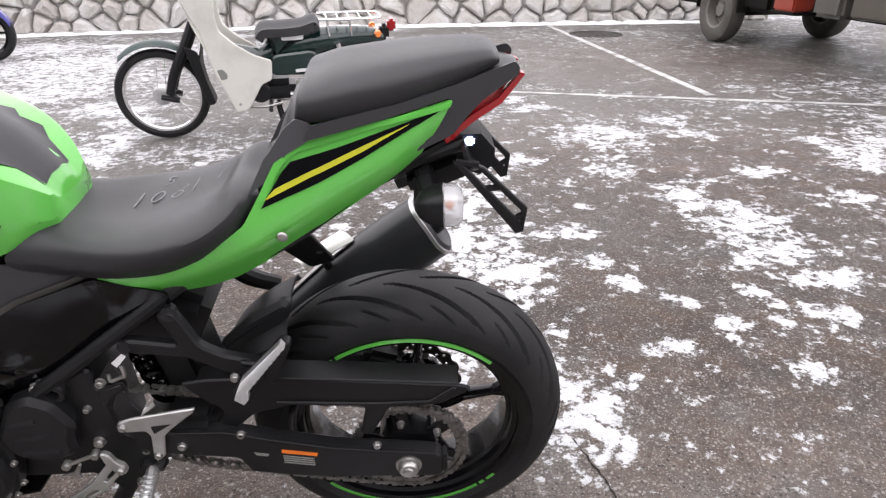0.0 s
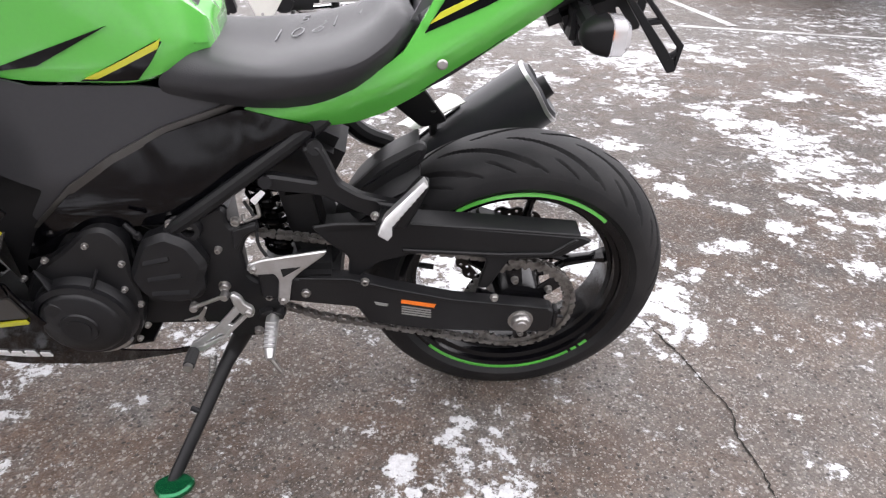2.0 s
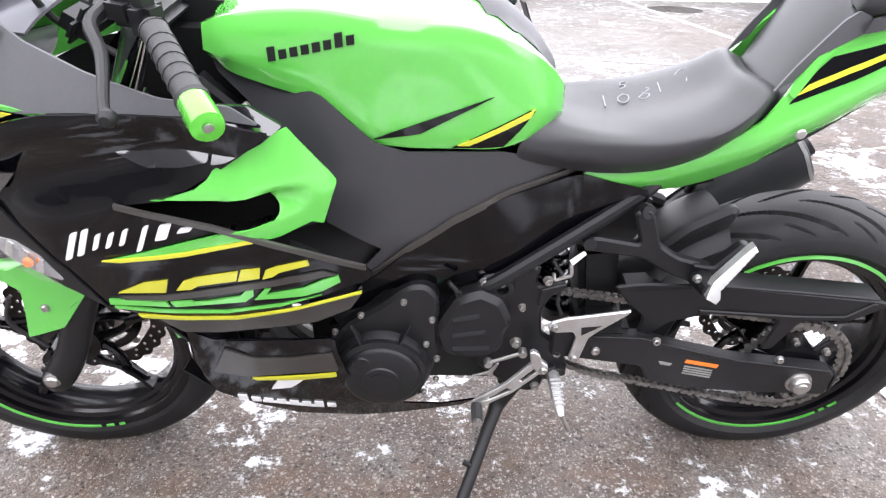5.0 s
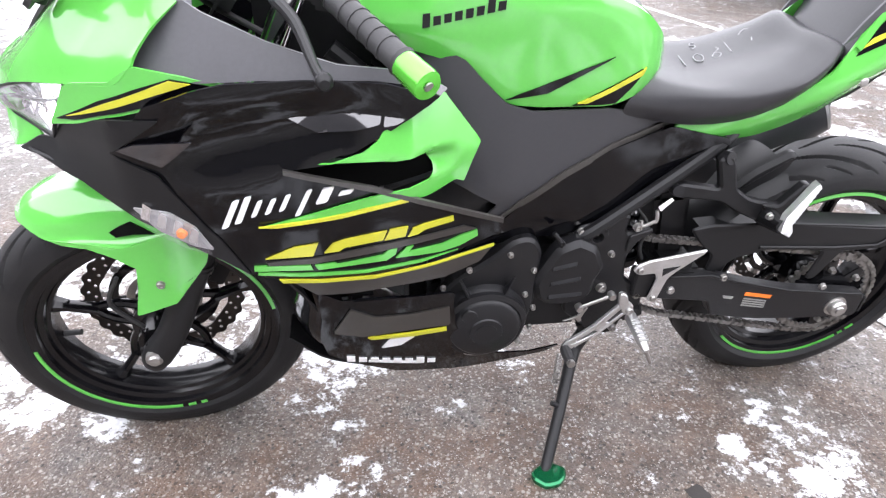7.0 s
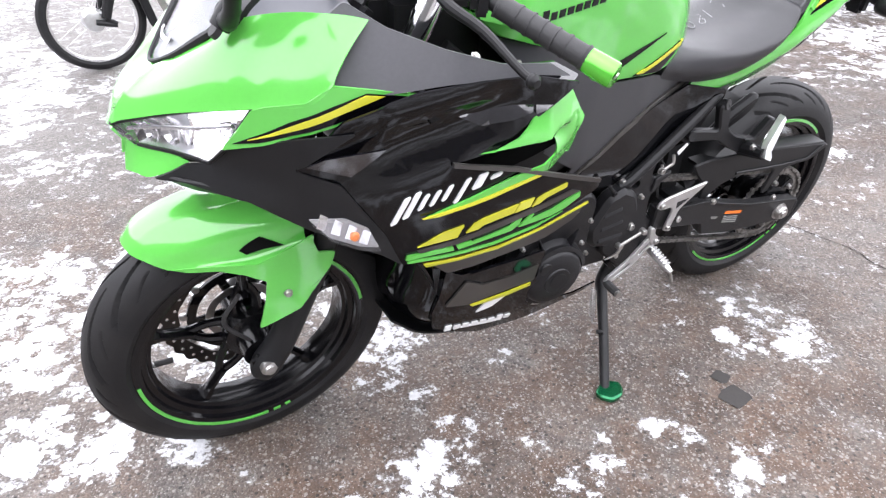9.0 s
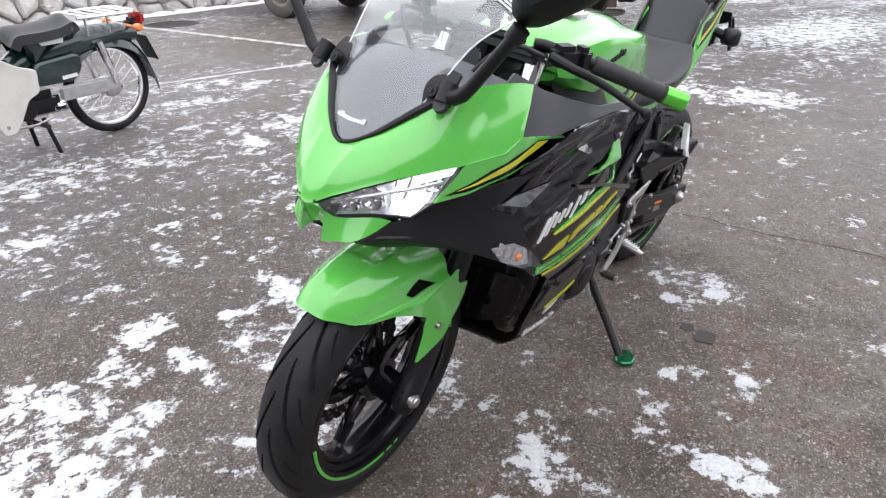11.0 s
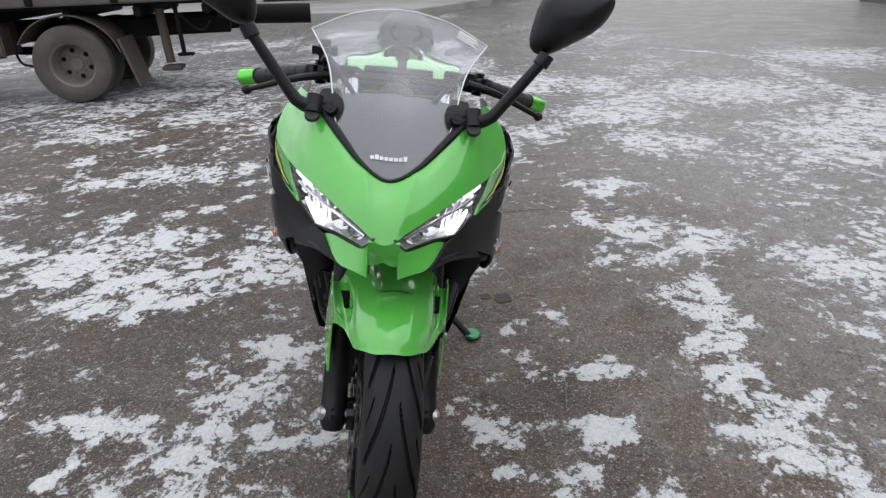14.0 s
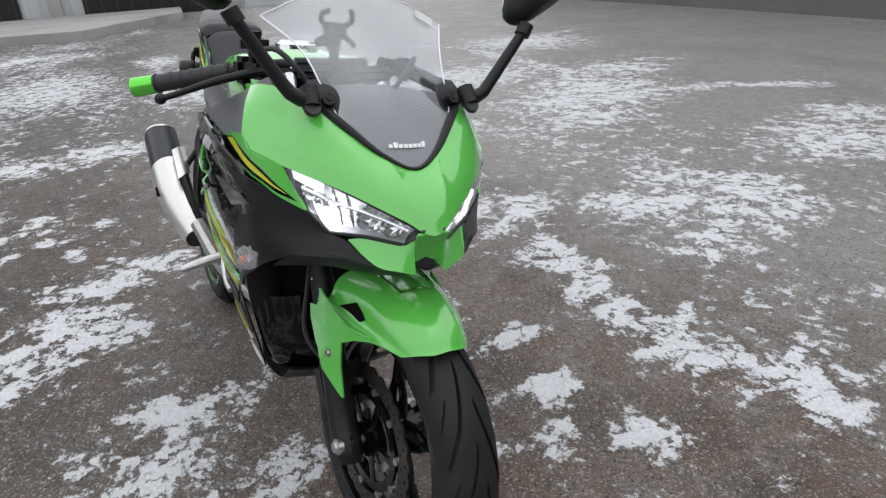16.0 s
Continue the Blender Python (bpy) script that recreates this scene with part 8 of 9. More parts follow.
def stone_wall(name, a, b, height, label):
    """A wall of rough stones in mortar; its face looks to the right of the way from a to b."""
    a, b = np.array(a), np.array(b)
    L = float(np.linalg.norm(b - a))
    ang = math.degrees(math.atan2(b[1] - a[1], b[0] - a[0]))
    back = block((L / 2, 0.42, height / 2 - 0.1), (L + 0.1, 0.70, height + 0.1), 0.02)
    wall = new(name, link_mesh(name, back, MORTAR))
    wall.matrix_world = pose(a[0], a[1], GROUND, 0, 0, ang)
    tagged(wall, label, "stone wall", kind="structure")
    rng = random.Random(int(L * 100))
    seeds, cw, ch = [], 0.31, 0.225
    for r in range(int(height / ch) + 1):
        for c in range(int(L / cw) + 1):
            if rng.random() < 0.12:
                continue
            seeds.append(np.array(((c + 0.5 + 0.5 * (r % 2) + rng.uniform(-0.36, 0.36)) * cw, (r + 0.42 + rng.uniform(-0.30, 0.30)) * ch)))
    for i, c in enumerate(seeds):
        poly = [c + np.array(q) for q in ((-0.45, -0.4), (0.45, -0.4), (0.45, 0.4), (-0.45, 0.4))]
        for j, o in enumerate(seeds):
            if i != j and np.abs(o - c).max() < 0.9:
                poly = clip_cell(poly, c, o)
        poly = [np.array((min(max(p[0], 0), L), min(max(p[1], -0.02), height))) for p in poly]
        if len(poly) < 3:
            continue
        g = sum(poly) / len(poly)
        joint = rng.uniform(0.009, 0.017)
        size = max(np.linalg.norm(p - g) for p in poly)
        if size < 0.06:
            continue
        shr = [g + (p - g) * (1 - joint / max(0.05, np.linalg.norm(p - g))) for p in poly]
        cut = []
        for q in range(len(shr)):
            p0, p1 = shr[q], shr[(q + 1) % len(shr)]
            cut += [p0 + (p1 - p0) * rng.uniform(0.12, 0.22), p0 + (p1 - p0) * rng.uniform(0.45, 0.6) + np.array((rng.uniform(-1, 1), rng.uniform(-1, 1))) * 0.014, p0 + (p1 - p0) * rng.uniform(0.80, 0.90)]
        bulge, tilt = rng.uniform(0.03, 0.08), rng.uniform(-0.22, 0.22)
        bm = bmesh.new()
        rings = []
        for k, y in ((1.0, 0.075), (0.97, 0.035), (0.80, -bulge * 0.6), (0.45, -bulge)):
            rings.append([bm.verts.new((g[0] + (p[0] - g[0]) * k, y + tilt * (p[1] - g[1]) + rng.uniform(-0.010, 0.010) * (k < 1), g[1] + (p[1] - g[1]) * k)) for p in cut])
        m = len(cut)
        for r0, r1 in zip(rings, rings[1:]):
            for q in range(m):
                bm.faces.new((r0[q], r0[(q + 1) % m], r1[(q + 1) % m], r1[q]))
        bm.faces.new(rings[-1])
        part("stone", bm, STONE, wall, smooth=False)
    return wall


def snow_ridge(a, b, width, label):
    a, b = np.array((*a, GROUND)), np.array((*b, GROUND))
    k = int(np.linalg.norm(b - a) / 0.12)
    rng = random.Random(k)
    d = (b - a) / np.linalg.norm(b - a)
    s = np.array((-d[1], d[0], 0))
    rows = []
    for i in range(k + 1):
        c, w, h = a + (b - a) * i / k, width * rng.uniform(0.5, 1.25), rng.uniform(0.012, 0.045)
        rows.append([c + s * w * 0.55 + np.array((0, 0, h)), c + s * w * 0.1 + np.array((0, 0, h)), c - s * w * 0.5, c - s * w * 0.5 - np.array((0, 0, 0.01)), c + s * w * 0.55 - np.array((0, 0, 0.01))])
    ob = new("snow_ridge", link_mesh("snow_ridge", skin(rows), SNOWBANK))
    return tagged(ob, label, "snow", kind="stuff")


snow_ridge((-9.0, 8.75), (-3.9, 10.15), 0.30, "thin ridge of snow along the foot of the stone wall")
snow_ridge((-3.9, 10.17), (3.9, 11.05), 0.26, "thin ridge of snow along the foot of the stone wall")


# a far yard with a raised slab and a pale shed
slab = bmesh.new()
f = slab.faces.new([slab.verts.new((x, y, GROUND - 0.02)) for x, y in ((12.8, 3.1), (16.8, 1.1), (19.6, 1.1), (19.6, 12.5), (14.4, 12.5))])
ex = bmesh.ops.extrude_face_region(slab, geom=[f])
bmesh.ops.translate(slab, vec=(0, 0, 0.20), verts=[v for v in ex["geom"] if isinstance(v, bmesh.types.BMVert)])
bmesh.ops.bevel(slab, geom=slab.edges[:], offset=0.02, segments=2, affect="EDGES")
tagged(new("loading_slab", link_mesh("loading_slab", slab, CONCRETE)), "low weathered concrete slab before a pale shed", "concrete slab", kind="structure")
shed = thing("shed", "pale corrugated metal shed with dark gates", "shed", pose(19.8, 7.0, GROUND, 0, 0, 0))
cor = bmesh.new()
prev = None
for k in range(241):
    y, x = -9 + 18 * k / 240, (0.0, 0.03, 0.03, 0.0)[k % 4]
    row = [cor.verts.new((x, y, z)) for z in (0, 4.4)] + [cor.verts.new((0.2, y, z)) for z in (4.4, 0)]
    if prev:
        for j in range(4):
            cor.faces.new((prev[j], row[j], row[(j + 1) % 4], prev[(j + 1) % 4]))
    prev = row
part("wall", cor, CLADDING, shed, smooth=False)
for y in (-7.5, -2.6, 2.4, 7.0):
    part("post", block((-0.09, y, 2.2), (0.16, 0.34, 4.4), 0.02), CONCRETE, shed)
for y in (-5.0, 0.0):
    gate = part("gate", block((-0.03, y, 1.5), (0.06, 3.4, 3.0), 0.01), DARK, shed, "dark steel gate")
    for k in range(9):
        part("gate_bar", block((-0.07, y - 1.6 + 0.4 * k, 1.5), (0.04, 0.05, 2.9), 0.006), IRON, gate)
part("roof", block((1.5, 0, 4.5), (4.0, 18.6, 0.15), 0.03), CONCRETE, shed)

# ---- the parked flatbed truck; x forward along its near side, y to its left, z up ----
LORRY = material("dusty_black_chassis", (0.007, 0.0065, 0.006), 0.7, vary=0.25, dirt=(0.022, 0.019, 0.017), dirt_amount=0.5, dirt_scale=3, spec=0.15)
DUSTY = material("dusty_tyre", (0.080, 0.075, 0.068), 0.85, vary=0.2, bump=0.3, bump_scale=60, dirt=(0.16, 0.15, 0.135), dirt_amount=0.6, dirt_scale=4)
STEELRIM = material("dusty_steel_wheel", (0.17, 0.158, 0.142), 0.6, vary=0.15, dirt=(0.09, 0.08, 0.07), dirt_amount=0.6, dirt_scale=8)
TAN = material("tan_steel_box", (0.085, 0.074, 0.060), 0.55, vary=0.1, dirt=(0.15, 0.13, 0.11), dirt_amount=0.5, dirt_scale=4)
LIGHTGREY = material("light_grey_steel", (0.085, 0.080, 0.070), 0.55, vary=0.1, dirt=(0.16, 0.15, 0.14), dirt_amount=0.6, dirt_scale=4)
TRUCKRED = material("red_orange_box", (0.33, 0.042, 0.022), 0.45, vary=0.1, dirt=(0.25, 0.10, 0.07), dirt_amount=0.5, dirt_scale=6)
RUSTY = material("rusty_mudguard", (0.085, 0.074, 0.064), 0.75, vary=0.2, dirt=(0.11, 0.07, 0.05), dirt_amount=0.7, dirt_scale=5)
truck = thing("flatbed_truck", "dusty flatbed truck with tan tool box, parked on asphalt", "truck", pose(3.72, 5.05, GROUND, 0, 0, math.degrees(math.atan2(3.80, -0.92))))


def truck_wheel(x, y, dual=False, dish=1):
    R = 0.372
    tyre = part("wheel", lathe([(0.215, -0.09), (0.25, -0.105), (0.33, -0.105), (0.360, -0.090), (R, -0.06), (R, 0.06), (0.360, 0.090), (0.33, 0.105), (0.25, 0.105), (0.215, 0.09)], (x, y, R), 48), DUSTY, truck, "dusty truck wheel")
    if dish > 0:
        prof = [(0.0, 0.035), (0.075, 0.035), (0.085, 0.022), (0.09, -0.005), (0.155, -0.012), (0.180, -0.035), (0.190, 0.075), (0.222, 0.092), (0.222, -0.09), (0.0, -0.05)]
    else:
        prof = [(0.0, -0.030), (0.060, -0.030), (0.068, -0.045), (0.120, -0.055), (0.165, -0.060), (0.178, -0.030), (0.195, 0.070), (0.222, 0.092), (0.222, -0.09), (0.0, -0.09)]
    rim = part("rim", lathe([(r, q) for r, q in prof], (x, y, R), 40, False), STEELRIM, tyre)
    for k in range(6):
        a = radians(60 * k + 20)
        part("hand_hole", lathe([(0, 0.002), (0.022, 0.002), (0.024, 0), (0, -0.004)], (x + 0.128 * math.cos(a), y + (-0.010 if dish > 0 else -0.053), R + 0.128 * math.sin(a)), 12, False), LORRY, rim)
        part("wheel_nut", lathe([(0, 0.024), (0.010, 0.024), (0.012, 0), (0, 0)], (x + 0.095 * math.cos(a + 0.5), y + (-0.006 if dish > 0 else -0.052), R + 0.095 * math.sin(a + 0.5)), 6, False), STEELRIM, rim)
    return tyre


truck_wheel(3.91, -0.11, dish=1)
truck_wheel(0.0, -0.11, dish=-1)
truck_wheel(0.0, -0.36, dish=-1)
truck_wheel(3.91, -1.55, dish=1)
truck_wheel(0.0, -1.62, dish=-1)
for y in (-0.50, -1.25):
    part("chassis_rail", block((1.4, y, 0.66), (5.8, 0.07, 0.18), 0.01), LORRY, truck)
part("axle_beam", block((0.0, -0.87, 0.372), (0.14, 1.3, 0.14), 0.03), LORRY, truck)
part("differential", lathe([(0.0, -0.13), (0.12, -0.10), (0.17, 0), (0.12, 0.10), (0, 0.13)], (0.0, -0.87, 0.372), 20, False), LORRY, truck)
part("axle_beam", block((3.91, -0.85, 0.34), (0.10, 1.3, 0.09), 0.02), LORRY, truck)
part("drive_shaft", tube([(0.1, -0.87, 0.42), (2.6, -0.87, 0.55)], 0.045), LORRY, truck)
part("fuel_tank", block((3.30, -0.34, 0.57), (0.62, 0.46, 0.36), 0.05), LORRY, truck)
part("gearbox", block((3.0, -0.87, 0.58), (0.9, 0.45, 0.40), 0.08), LORRY, truck)
part("bed_side", block((0.60, -0.02, 1.16), (4.3, 0.05, 0.46), 0.012), LIGHTGREY, truck, "grey drop side of the truck bed")
part("bed_rail", block((0.60, 0.0, 0.955), (4.3, 0.07, 0.075), 0.012), LIGHTGREY, truck)
for k in range(6):
    part("bed_hinge", block((-1.3 + 0.76 * k, 0.04, 0.97), (0.07, 0.03, 0.09), 0.008), LORRY, truck)
part("bed_floor", block((0.60, -0.90, 0.92), (4.3, 1.75, 0.06), 0.01), LORRY, truck)
for k in range(7):
    part("cross_member", block((-1.35 + 0.65 * k, -0.90, 0.84), (0.07, 1.70, 0.10), 0.01), LORRY, truck)
part("side_marker", block((0.60, 0.045, 1.045), (0.075, 0.025, 0.045), 0.008), ORANGE, truck, "amber side marker lamp")
box = part("tool_box", block((1.15, -0.24, 0.64), (1.12, 0.40, 0.32), 0.015), TAN, truck, "tan steel tool box")
part("tool_box_lid", block((1.15, -0.035, 0.78), (1.14, 0.02, 0.03), 0.005), TAN, box)
part("tool_box_step", block((1.15, -0.03, 0.475), (1.14, 0.03, 0.012), 0.003), LORRY, box)
part("tank_box", block((2.02, -0.24, 0.63), (0.40, 0.42, 0.36), 0.04), LIGHTGREY, truck, "grey steel tank below the bed")
red = part("battery_box", block((2.64, -0.14, 0.60), (0.34, 0.24, 0.28), 0.02), TRUCKRED, truck, "red-orange battery box")
part("battery_strap", block((2.64, -0.015, 0.60), (0.36, 0.02, 0.03), 0.004), LORRY, red)
part("battery_tray", block((2.64, -0.16, 0.445), (0.40, 0.30, 0.03), 0.006), LORRY, red)
guard_rows = [[(0.0 + 0.50 * math.cos(radians(a)), y, 0.372 + 0.47 * math.sin(radians(a))) for y in (-0.50, -0.25, 0.0)] for a in range(28, 176, 14)]
part("mudguard", patch(guard_rows, 2, 2, 0.012), RUSTY, truck, "dusty sheet metal rear mudguard")
part("mud_flap", skin([[(-0.50, y, 0.60) for y in (-0.46, 0.0)] + [(-0.47, y, 0.60) for y in (0.0, -0.46)], [(-0.60, y, 0.14) for y in (-0.46, 0.0)] + [(-0.585, y, 0.14) for y in (0.0, -0.46)]]), RUSTY, truck, "rust-stained mud flap")
part("mud_flap_stay", tube([(0.48, 0.0, 0.75), (0.47, 0.01, 0.55), (0.44, 0.01, 0.42), (0.36, -0.02, 0.38)], 0.012), LORRY, truck)
part("tow_hitch", merged(block((-1.42, -0.87, 0.66), (0.30, 0.20, 0.16), 0.03), tube([(-1.52, -0.87, 0.66), (-1.66, -0.87, 0.62)], 0.05)), LORRY, truck)
part("rear_bumper", block((-1.50, -0.87, 0.78), (0.10, 1.6, 0.12), 0.015), LORRY, truck)
part("hanging_stay", merged(tube([(-1.05, -0.10, 0.92), (-1.06, -0.10, 0.52), (-1.06, -0.10, 0.42)], 0.022), block((-1.08, -0.10, 0.41), (0.16, 0.10, 0.03), 0.01)), LORRY, truck)
part("jack_leg", merged(tube([(-0.86, -0.25, 0.85), (-0.88, -0.25, 0.32)], 0.045), block((-0.90, -0.25, 0.27), (0.20, 0.18, 0.05), 0.012)), RUSTY, truck)
part("loose_cable", tube([(-1.0, -0.05, 0.90), (-1.20, -0.05, 0.68), (-1.30, -0.06, 0.64), (-1.38, -0.06, 0.72)], 0.010), LORRY, truck)
part("exhaust_tank", tube([(-1.75, -0.5, 0.74), (-2.35, -0.5, 0.72)], 0.10, 14), LORRY, truck)
part("cab_side", block((3.95, -0.06, 1.25), (1.75, 0.08, 1.05), 0.05), TAN, truck, "dusty cab side")
part("cab_floor", block((3.95, -0.85, 0.78), (1.75, 1.6, 0.20), 0.03), LORRY, truck)
arch = [[(3.91 + 0.46 * math.cos(radians(a)), y, 0.372 + 0.44 * math.sin(radians(a))) for y in (-0.40, -0.02)] for a in range(0, 181, 15)]
part("wheel_arch", patch(arch, 2, 2, 0.012), LORRY, truck)
part("step_panel", block((4.60, -0.08, 0.56), (0.50, 0.12, 0.30), 0.02), LORRY, truck)
part("reflector_plate", block((4.67, -0.005, 0.58), (0.42, 0.02, 0.14), 0.005), WHITE, truck, "white plate low on the cab")
part("front_bumper", block((4.95, -0.85, 0.58), (0.14, 1.8, 0.28), 0.03), LORRY, truck)
part("bumper_lamp", block((4.99, -0.10, 0.46), (0.10, 0.12, 0.05), 0.01), AMBER, truck)

# ---- the step-through moped behind ----
MOSS = material("dark_green_paint", (0.006, 0.024, 0.022), 0.22, coat=0.6, vary=0.12, dirt=(0.03, 0.04, 0.038), dirt_amount=0.3)
IVORY = material("ivory_plastic", (0.70, 0.69, 0.64), 0.42, vary=0.05, dirt=(0.42, 0.40, 0.36), dirt_amount=0.5, dirt_scale=6)
TEALGREY = material("faded_green_plastic", (0.035, 0.060, 0.056), 0.45, vary=0.12, dirt=(0.12, 0.12, 0.115), dirt_amount=0.4)
moped = thing("moped", "dark green step-through moped with ivory leg shield", "moped", pose(-1.952, 4.241, GROUND, 4, 0, 17.5))
# x to its tail, y away from the camera's side, z up; the near side is -y


def spoked_wheel(name, x, R):
    hub = part(name, lathe([(0.0, -0.06), (0.03, -0.06), (0.055, -0.05), (0.062, -0.02), (0.062, 0.02), (0.055, 0.05), (0.03, 0.06), (0, 0.06)], (x, 0, R), 24, False), ALLOY, moped, "spoked wheel with a chromed rim")
    part("tyre", lathe([(R - 0.050, -0.022), (R - 0.035, -0.030), (R - 0.012, -0.026), (R - 0.002, -0.010), (R, 0), (R - 0.002, 0.010), (R - 0.012, 0.026), (R - 0.035, 0.030), (R - 0.050, 0.022)], (x, 0, R), 56), RUBBER, hub)
    part("rim", lathe([(R - 0.046, -0.020), (R - 0.062, -0.018), (R - 0.058, 0), (R - 0.062, 0.018), (R - 0.046, 0.020)], (x, 0, R), 56), CHROME, hub)
    for k in range(28):
        a = 2 * math.pi * k / 28
        a2 = a + (0.35 if k % 2 else -0.35)
        s = 0.035 if k % 4 < 2 else -0.035
        part("spoke", tube([(x + 0.055 * math.cos(a2), s, R + 0.055 * math.sin(a2)), (x + (R - 0.060) * math.cos(a), s * 0.2, R + (R - 0.060) * math.sin(a))], 0.0016, 4), CHROME, hub)
    return hub


spoked_wheel("front_wheel", 0.0, 0.285)
spoked_wheel("rear_wheel", 1.19, 0.285)
ff = [[(0.315 * math.cos(radians(a)) * -1, y, 0.295 + 0.325 * math.sin(radians(a)) - 1.0 * max(0, abs(y) - 0.028)) for y in (-0.055, -0.03, 0, 0.03, 0.055)] for a in range(48, 150, 12)]
part("front_mudguard", patch(ff, 2, 2, 0.004), TEALGREY, moped, "faded green front mudguard")
for s in (1, -1):
    part("fork", merged(tube([(0.26, s * 0.055, 0.72), (0.19, s * 0.065, 0.58), (0.10, s * 0.068, 0.42), (0.055, s * 0.068, 0.30)], [0.030, 0.034, 0.030, 0.026]), tube([(0.055, s * 0.070, 0.295), (0.10, s * 0.075, 0.262), (0.0, s * 0.07, 0.285)], 0.016)), DARK, moped, "dark green fork leg")
part("mud_flap", patch([[(0.30, y, 0.62) for y in (-0.10, 0, 0.10)], [(0.27, y, 0.50) for y in (-0.10, 0, 0.10)], [(0.28, y, 0.36) for y in (-0.09, 0, 0.09)], [(0.32, y, 0.23) for y in (-0.07, 0, 0.07)]], 3, 3, 0.006), DARK, moped)
part("mud_flap_side", plate([(0.185, 0.60), (0.265, 0.56), (0.285, 0.40), (0.325, 0.235), (0.28, 0.225), (0.235, 0.40)], -0.115, -0.09, 0.006, 0.03), DARK, moped)
for s in (1, -1):
    sh = plate([(0.235, 0.98), (0.215, 0.86), (0.300, 0.68), (0.345, 0.44), (0.450, 0.185), (0.515, 0.190), (0.560, 0.25), (0.590, 0.30), (0.620, 0.35), (0.690, 0.38), (0.700, 0.50), (0.600, 0.535), (0.500, 0.60), (0.415, 0.68), (0.400, 0.76), (0.410, 0.86), (0.400, 0.98)], -0.155, -0.135, 0.006, 0.02)
    leg_shield = part("leg_shield", sh if s > 0 else mirrored(sh), IVORY, moped, "ivory plastic leg shield")
    part("shield_opening", (lambda q: q if s > 0 else mirrored(q))(plate([(0.365, 0.455), (0.400, 0.460), (0.425, 0.425), (0.420, 0.400), (0.385, 0.392)], -0.1575, -0.150, 0.002, 0.01)), TEXTGREY, leg_shield)
    part("shield_screw", (lambda q: q if s > 0 else mirrored(q))(bolt(0.475, -0.157, 0.235, 0.010, 0.004, -1)), STEEL, leg_shield)
part("shield_front", patch([[(0.215, y, 0.90) for y in (-0.145, 0, 0.145)], [(0.260, y, 0.74) for y in (-0.15, 0, 0.15)], [(0.32, y, 0.58) for y in (-0.15, 0, 0.15)]], 4, 3, 0.006), IVORY, moped)
part("steering_column", tube([(0.27, 0, 0.66), (0.33, 0, 0.98)], 0.045), IVORY, moped)
part("handlebar", merged(tube([(0.40, -0.30, 1.03), (0.34, -0.15, 1.01), (0.33, 0, 1.0), (0.34, 0.15, 1.01), (0.40, 0.30, 1.03)], 0.014), block((0.30, 0, 1.0), (0.16, 0.18, 0.12), 0.04)), TEALGREY, moped)
body = skin([[(x, y * wd, zc + zz * hg) for y, zz in [(math.cos(b), math.sin(b)) for b in np.linspace(0, 2 * math.pi, 16, endpoint=False)]] for x, wd, zc, hg in ((0.45, 0.05, 0.54, 0.05), (0.62, 0.07, 0.48, 0.07), (0.74, 0.095, 0.53, 0.10), (0.90, 0.105, 0.56, 0.10), (1.10, 0.095, 0.59, 0.075), (1.30, 0.075, 0.60, 0.06), (1.42, 0.06, 0.58, 0.05))])
part("body", body, MOSS, moped, "dark green pressed steel body")
part("side_cover", plate([(0.70, 0.50), (0.72, 0.525), (0.95, 0.545), (0.985, 0.52), (0.975, 0.45), (0.92, 0.395), (0.70, 0.400), (0.685, 0.44)], -0.135, -0.10, 0.012, 0.03), MOSS, moped, "dark green side cover")
part("cover_badge", plate([(0.84, 0.435), (0.93, 0.440), (0.93, 0.420), (0.84, 0.415)], -0.138, -0.134, 0), WHITE, moped, "pale badge bar")
part("seat_badge", plate([(0.765, 0.640), (0.91, 0.642), (0.905, 0.610), (0.775, 0.608)], -0.118, -0.108, 0.003, 0.01), WHITE, moped, "pale badge bar")
sd = [[(x, y, z + (0.0 if abs(y) < 0.09 else -0.035)) for y in (-0.125, -0.09, 0, 0.09, 0.125)] for x, z in ((0.615, 0.665), (0.66, 0.712), (0.78, 0.715), (0.90, 0.725), (0.985, 0.748), (1.015, 0.700))]
part("saddle", patch(sd, 4, 4, 0.05), VINYL, moped, "black vinyl saddle")
part("saddle_neck", plate([(0.66, 0.655), (0.99, 0.680), (0.97, 0.630), (0.82, 0.600), (0.755, 0.53), (0.715, 0.49), (0.725, 0.58)], -0.105, 0.105, 0.01, 0.02), MOSS, moped)
rack = part("luggage_rack", tube([(1.01, -0.12, 0.725), (1.36, -0.12, 0.725), (1.40, 0, 0.725), (1.36, 0.12, 0.725), (1.01, 0.12, 0.725)], 0.009, 8, 4), CHROME, moped, "chromed luggage rack")
for k in range(5):
    part("rack_bar", tube([(1.06 + 0.07 * k, -0.12, 0.728), (1.06 + 0.07 * k, 0.12, 0.728)], 0.006), CHROME, rack)
for x in (1.06, 1.20):
    part("rack_stay", tube([(x, -0.11, 0.72), (x + 0.01, -0.10, 0.62)], 0.007), CHROME, rack)
rf = [[(1.19 - 0.315 * math.cos(radians(a)), y, 0.285 + 0.330 * math.sin(radians(a)) - 2.0 * max(0, abs(y) - 0.035)) for y in (-0.075, -0.04, 0, 0.04, 0.075)] for a in range(40, 181, 14)]
part("rear_mudguard", patch(rf, 2, 2, 0.004), MOSS, moped)
part("mud_flap", skin([[(1.47, y, 0.56) for y in (-0.06, 0.06)] + [(1.48, y, 0.56) for y in (0.06, -0.06)], [(1.54, y, 0.40) for y in (-0.055, 0.055)] + [(1.55, y, 0.40) for y in (0.055, -0.055)]]), DARK, moped)
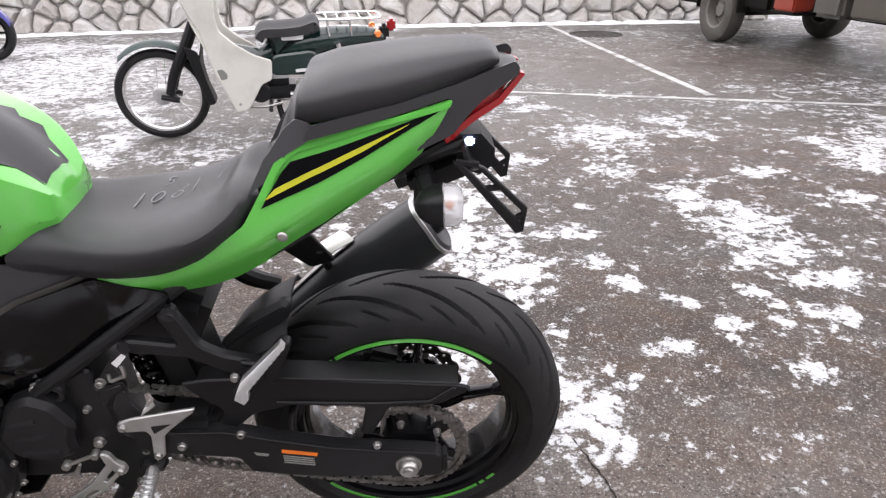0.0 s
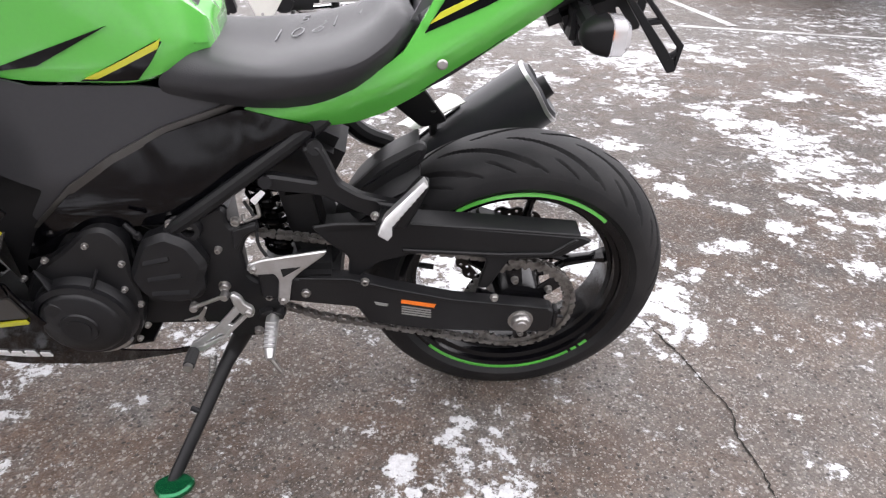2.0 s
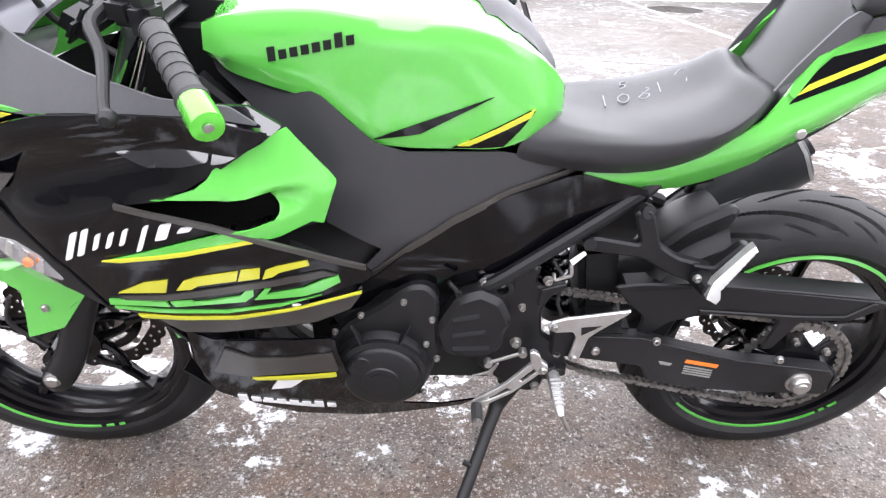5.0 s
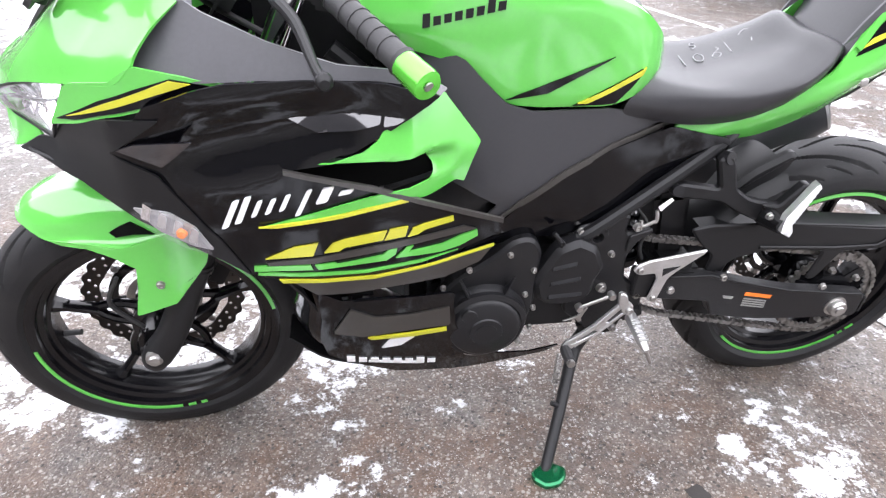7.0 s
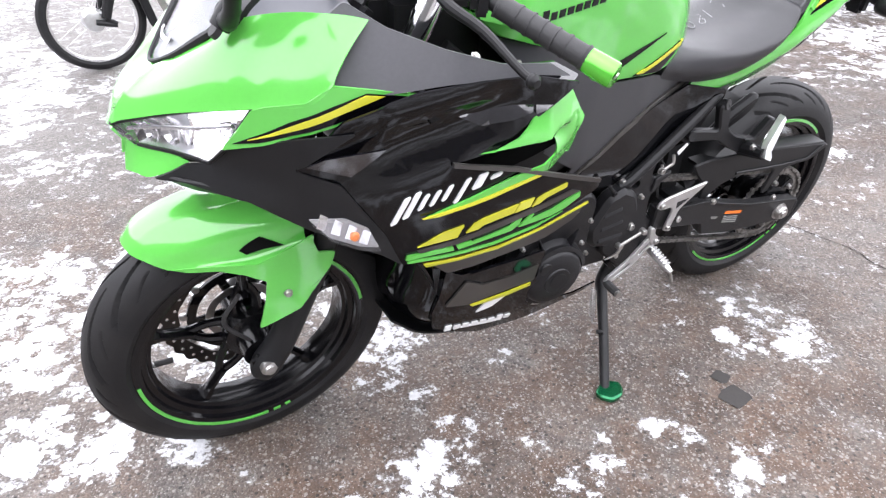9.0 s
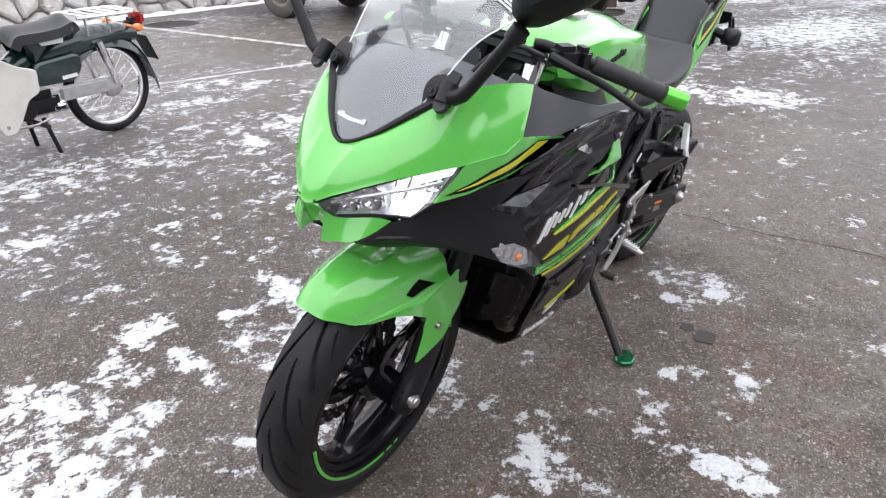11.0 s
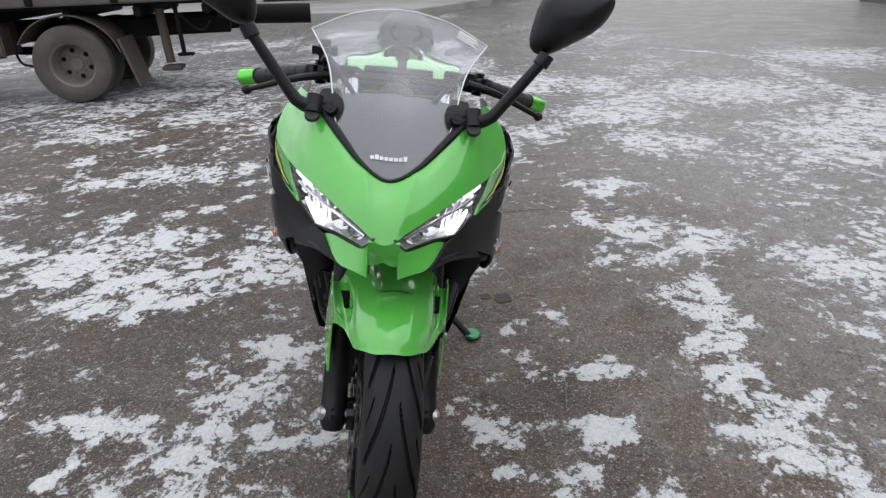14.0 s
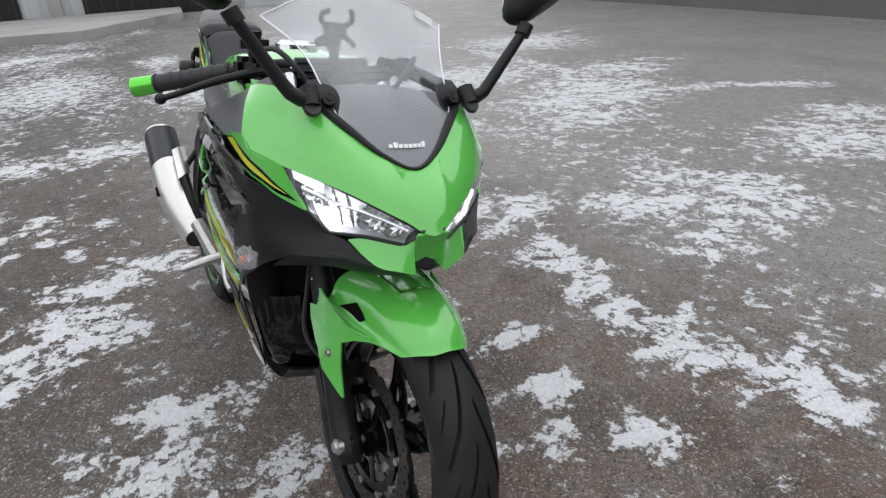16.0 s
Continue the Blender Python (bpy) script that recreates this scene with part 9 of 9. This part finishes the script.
part("tail_light", block((1.475, 0, 0.665), (0.055, 0.11, 0.075), 0.015), RED, moped, "red tail light")
part("tail_bracket", block((1.43, 0, 0.62), (0.06, 0.09, 0.10), 0.02), DARK, moped)
for s in (1, -1):
    part("rear_indicator", merged(tube([(1.38, 0, 0.63), (1.37, s * 0.13, 0.635)], 0.009), lathe([(0.0, -0.03), (0.018, -0.026), (0.025, 0), (0.018, 0.026), (0, 0.03)], (1.37, s * 0.15, 0.635), 14, False)), AMBER, moped, "orange indicator")
part("crankcase", merged(block((0.70, 0, 0.30), (0.26, 0.22, 0.13), 0.04), lathe([(0, -0.135), (0.055, -0.133), (0.066, -0.12), (0.068, -0.09), (0, -0.09)], (0.605, 0, 0.295), 28, False)), ENGINE, moped, "black crankcase")
part("cylinder", block((0.50, 0, 0.32), (0.16, 0.10, 0.11), 0.02), ENGINE, moped)
part("chain_case", merged(block((1.02, -0.085, 0.325), (0.38, 0.03, 0.085), 0.03)), ALLOY, moped, "grey steel chain case")
part("shock_absorber", merged(tube([(1.12, -0.10, 0.58), (1.19, -0.10, 0.33)], 0.024), tube([(1.12, 0.10, 0.58), (1.19, 0.10, 0.33)], 0.024)), CHROME, moped)
part("exhaust_pipe", tube([(0.48, 0.05, 0.28), (0.60, 0.09, 0.20), (0.95, 0.11, 0.20), (1.35, 0.12, 0.24)], [0.013, 0.013, 0.03, 0.03]), CHROME, moped)
part("gear_pedal", tube([(0.50, -0.13, 0.215), (0.62, -0.14, 0.205), (0.74, -0.13, 0.225)], 0.008), STEEL, moped)
for side in (-1, 1):
    part("stand_leg", tube([(0.70, side * 0.09, 0.22), (0.735, side * 0.12, 0.0)], 0.012), DARK, moped)
part("foot_rest", tube([(0.66, -0.20, 0.20), (0.66, 0.20, 0.20)], 0.014), GRIP, moped)

# ---- a second motorcycle farther off, of which the nose shows ----
BLUE = material("deep_blue_paint", (0.020, 0.015, 0.22), 0.25, coat=0.5, vary=0.1)
far_bike = thing("parked_motorcycle", "dark blue motorcycle parked before the stone wall", "motorcycle", pose(-5.44, 7.2, GROUND, 3, 0, 20))
part("front_mudguard", patch([[(0.31 * math.cos(radians(a)), y, 0.30 + 0.33 * math.sin(radians(a)) - 1.5 * max(0, abs(y) - 0.04)) for y in (-0.07, -0.04, 0, 0.04, 0.07)] for a in range(20, 140, 15)], 3, 3, 0.006), BLUE, far_bike, "dark blue front mudguard")
part("tyre", lathe([(0.23, -0.04), (0.27, -0.05), (0.30, -0.03), (0.305, 0), (0.30, 0.03), (0.27, 0.05), (0.23, 0.04)], (0, 0, 0.305), 48), RUBBER, far_bike)
part("rim", merged(lathe([(0.235, -0.045), (0.21, -0.03), (0.20, 0), (0.21, 0.03), (0.235, 0.045)], (0, 0, 0.305), 48), *[spoke_mesh((0, 0, 0.305), radians(72 * k), 0.02, 0.21, 0.022, 0.012, 0.022, 0.016) for k in range(5)]), RIM, far_bike)
for s in (1, -1):
    part("fork_leg", tube([(0.0, s * 0.09, 0.29), (-0.16, s * 0.09, 0.66), (-0.25, s * 0.09, 0.88)], 0.026), DARK, far_bike)
part("nose_fairing", patch([[(-0.55, y, 1.0 - 1.2 * y * y) for y in (-0.24, -0.12, 0, 0.12, 0.24)], [(-0.15, y, 0.92 - 1.6 * y * y) for y in (-0.22, -0.12, 0, 0.12, 0.22)], [(0.06, y, 0.80 - 1.8 * y * y) for y in (-0.16, -0.08, 0, 0.08, 0.16)], [(0.10, y, 0.68) for y in (-0.10, -0.05, 0, 0.05, 0.10)]], 4, 4, 0.006), BLUE, far_bike, "dark blue nose fairing")
part("headlight", block((0.09, 0, 0.76), (0.06, 0.18, 0.09), 0.025), LENS, far_bike)
part("engine", block((-0.66, 0, 0.42), (0.42, 0.34, 0.40), 0.06), ENGINE, far_bike)
part("tank", skin([[(x, y * w, zc + q * hh) for y, q in [(math.cos(b), math.sin(b)) for b in np.linspace(0, 2 * math.pi, 14, endpoint=False)]] for x, w, zc, hh in ((-0.40, 0.10, 0.86, 0.08), (-0.55, 0.16, 0.88, 0.13), (-0.78, 0.15, 0.84, 0.11), (-0.90, 0.09, 0.78, 0.06))]), BLUE, far_bike)
part("saddle", block((-1.15, 0, 0.80), (0.60, 0.24, 0.09), 0.04), VINYL, far_bike)
part("rear_wheel", lathe([(0.20, -0.05), (0.27, -0.07), (0.305, -0.03), (0.31, 0), (0.305, 0.03), (0.27, 0.07), (0.20, 0.05)], (-1.38, 0, 0.31), 48), RUBBER, far_bike)
part("swingarm", block((-1.0, -0.08, 0.34), (0.76, 0.04, 0.06), 0.01), DARK, far_bike)
part("side_stand", tube([(-0.75, -0.15, 0.30), (-0.78, -0.26, 0.02)], 0.012), DARK, far_bike)

# ---- plain unseen walls, added behind the camera to darken side reflections ----
UNSEENWALL = material("unseen_wall_dark", (0.13, 0.127, 0.122), 0.9, vary=0.15, scale=6, bump=0.3, bump_scale=40, dirt=(0.08, 0.078, 0.075), dirt_amount=0.6, dirt_scale=0.7)
for name, c, s in (("wall_south", (1.0, -7.5, 2.4), (26.0, 0.3, 5.0)), ("wall_north", (-12.0, 3.0, 2.0), (0.3, 21.0, 4.2))):
    tagged(new(name, link_mesh(name, block((c[0], c[1], c[2]), s, 0.02), UNSEENWALL)), "plain unseen dark wall, added to dim side reflections", "wall", kind="structure")

# ---- the stone wall, stone by stone ----
stone_wall("wall_west", (-9.0, 8.80), (-3.9, 10.28), 0.95, "rough pale stone wall with snow in its joints")
stone_wall("wall_east", (-3.9, 10.28), (4.4, 11.30), 0.95, "rough pale stone wall with snow in its joints")
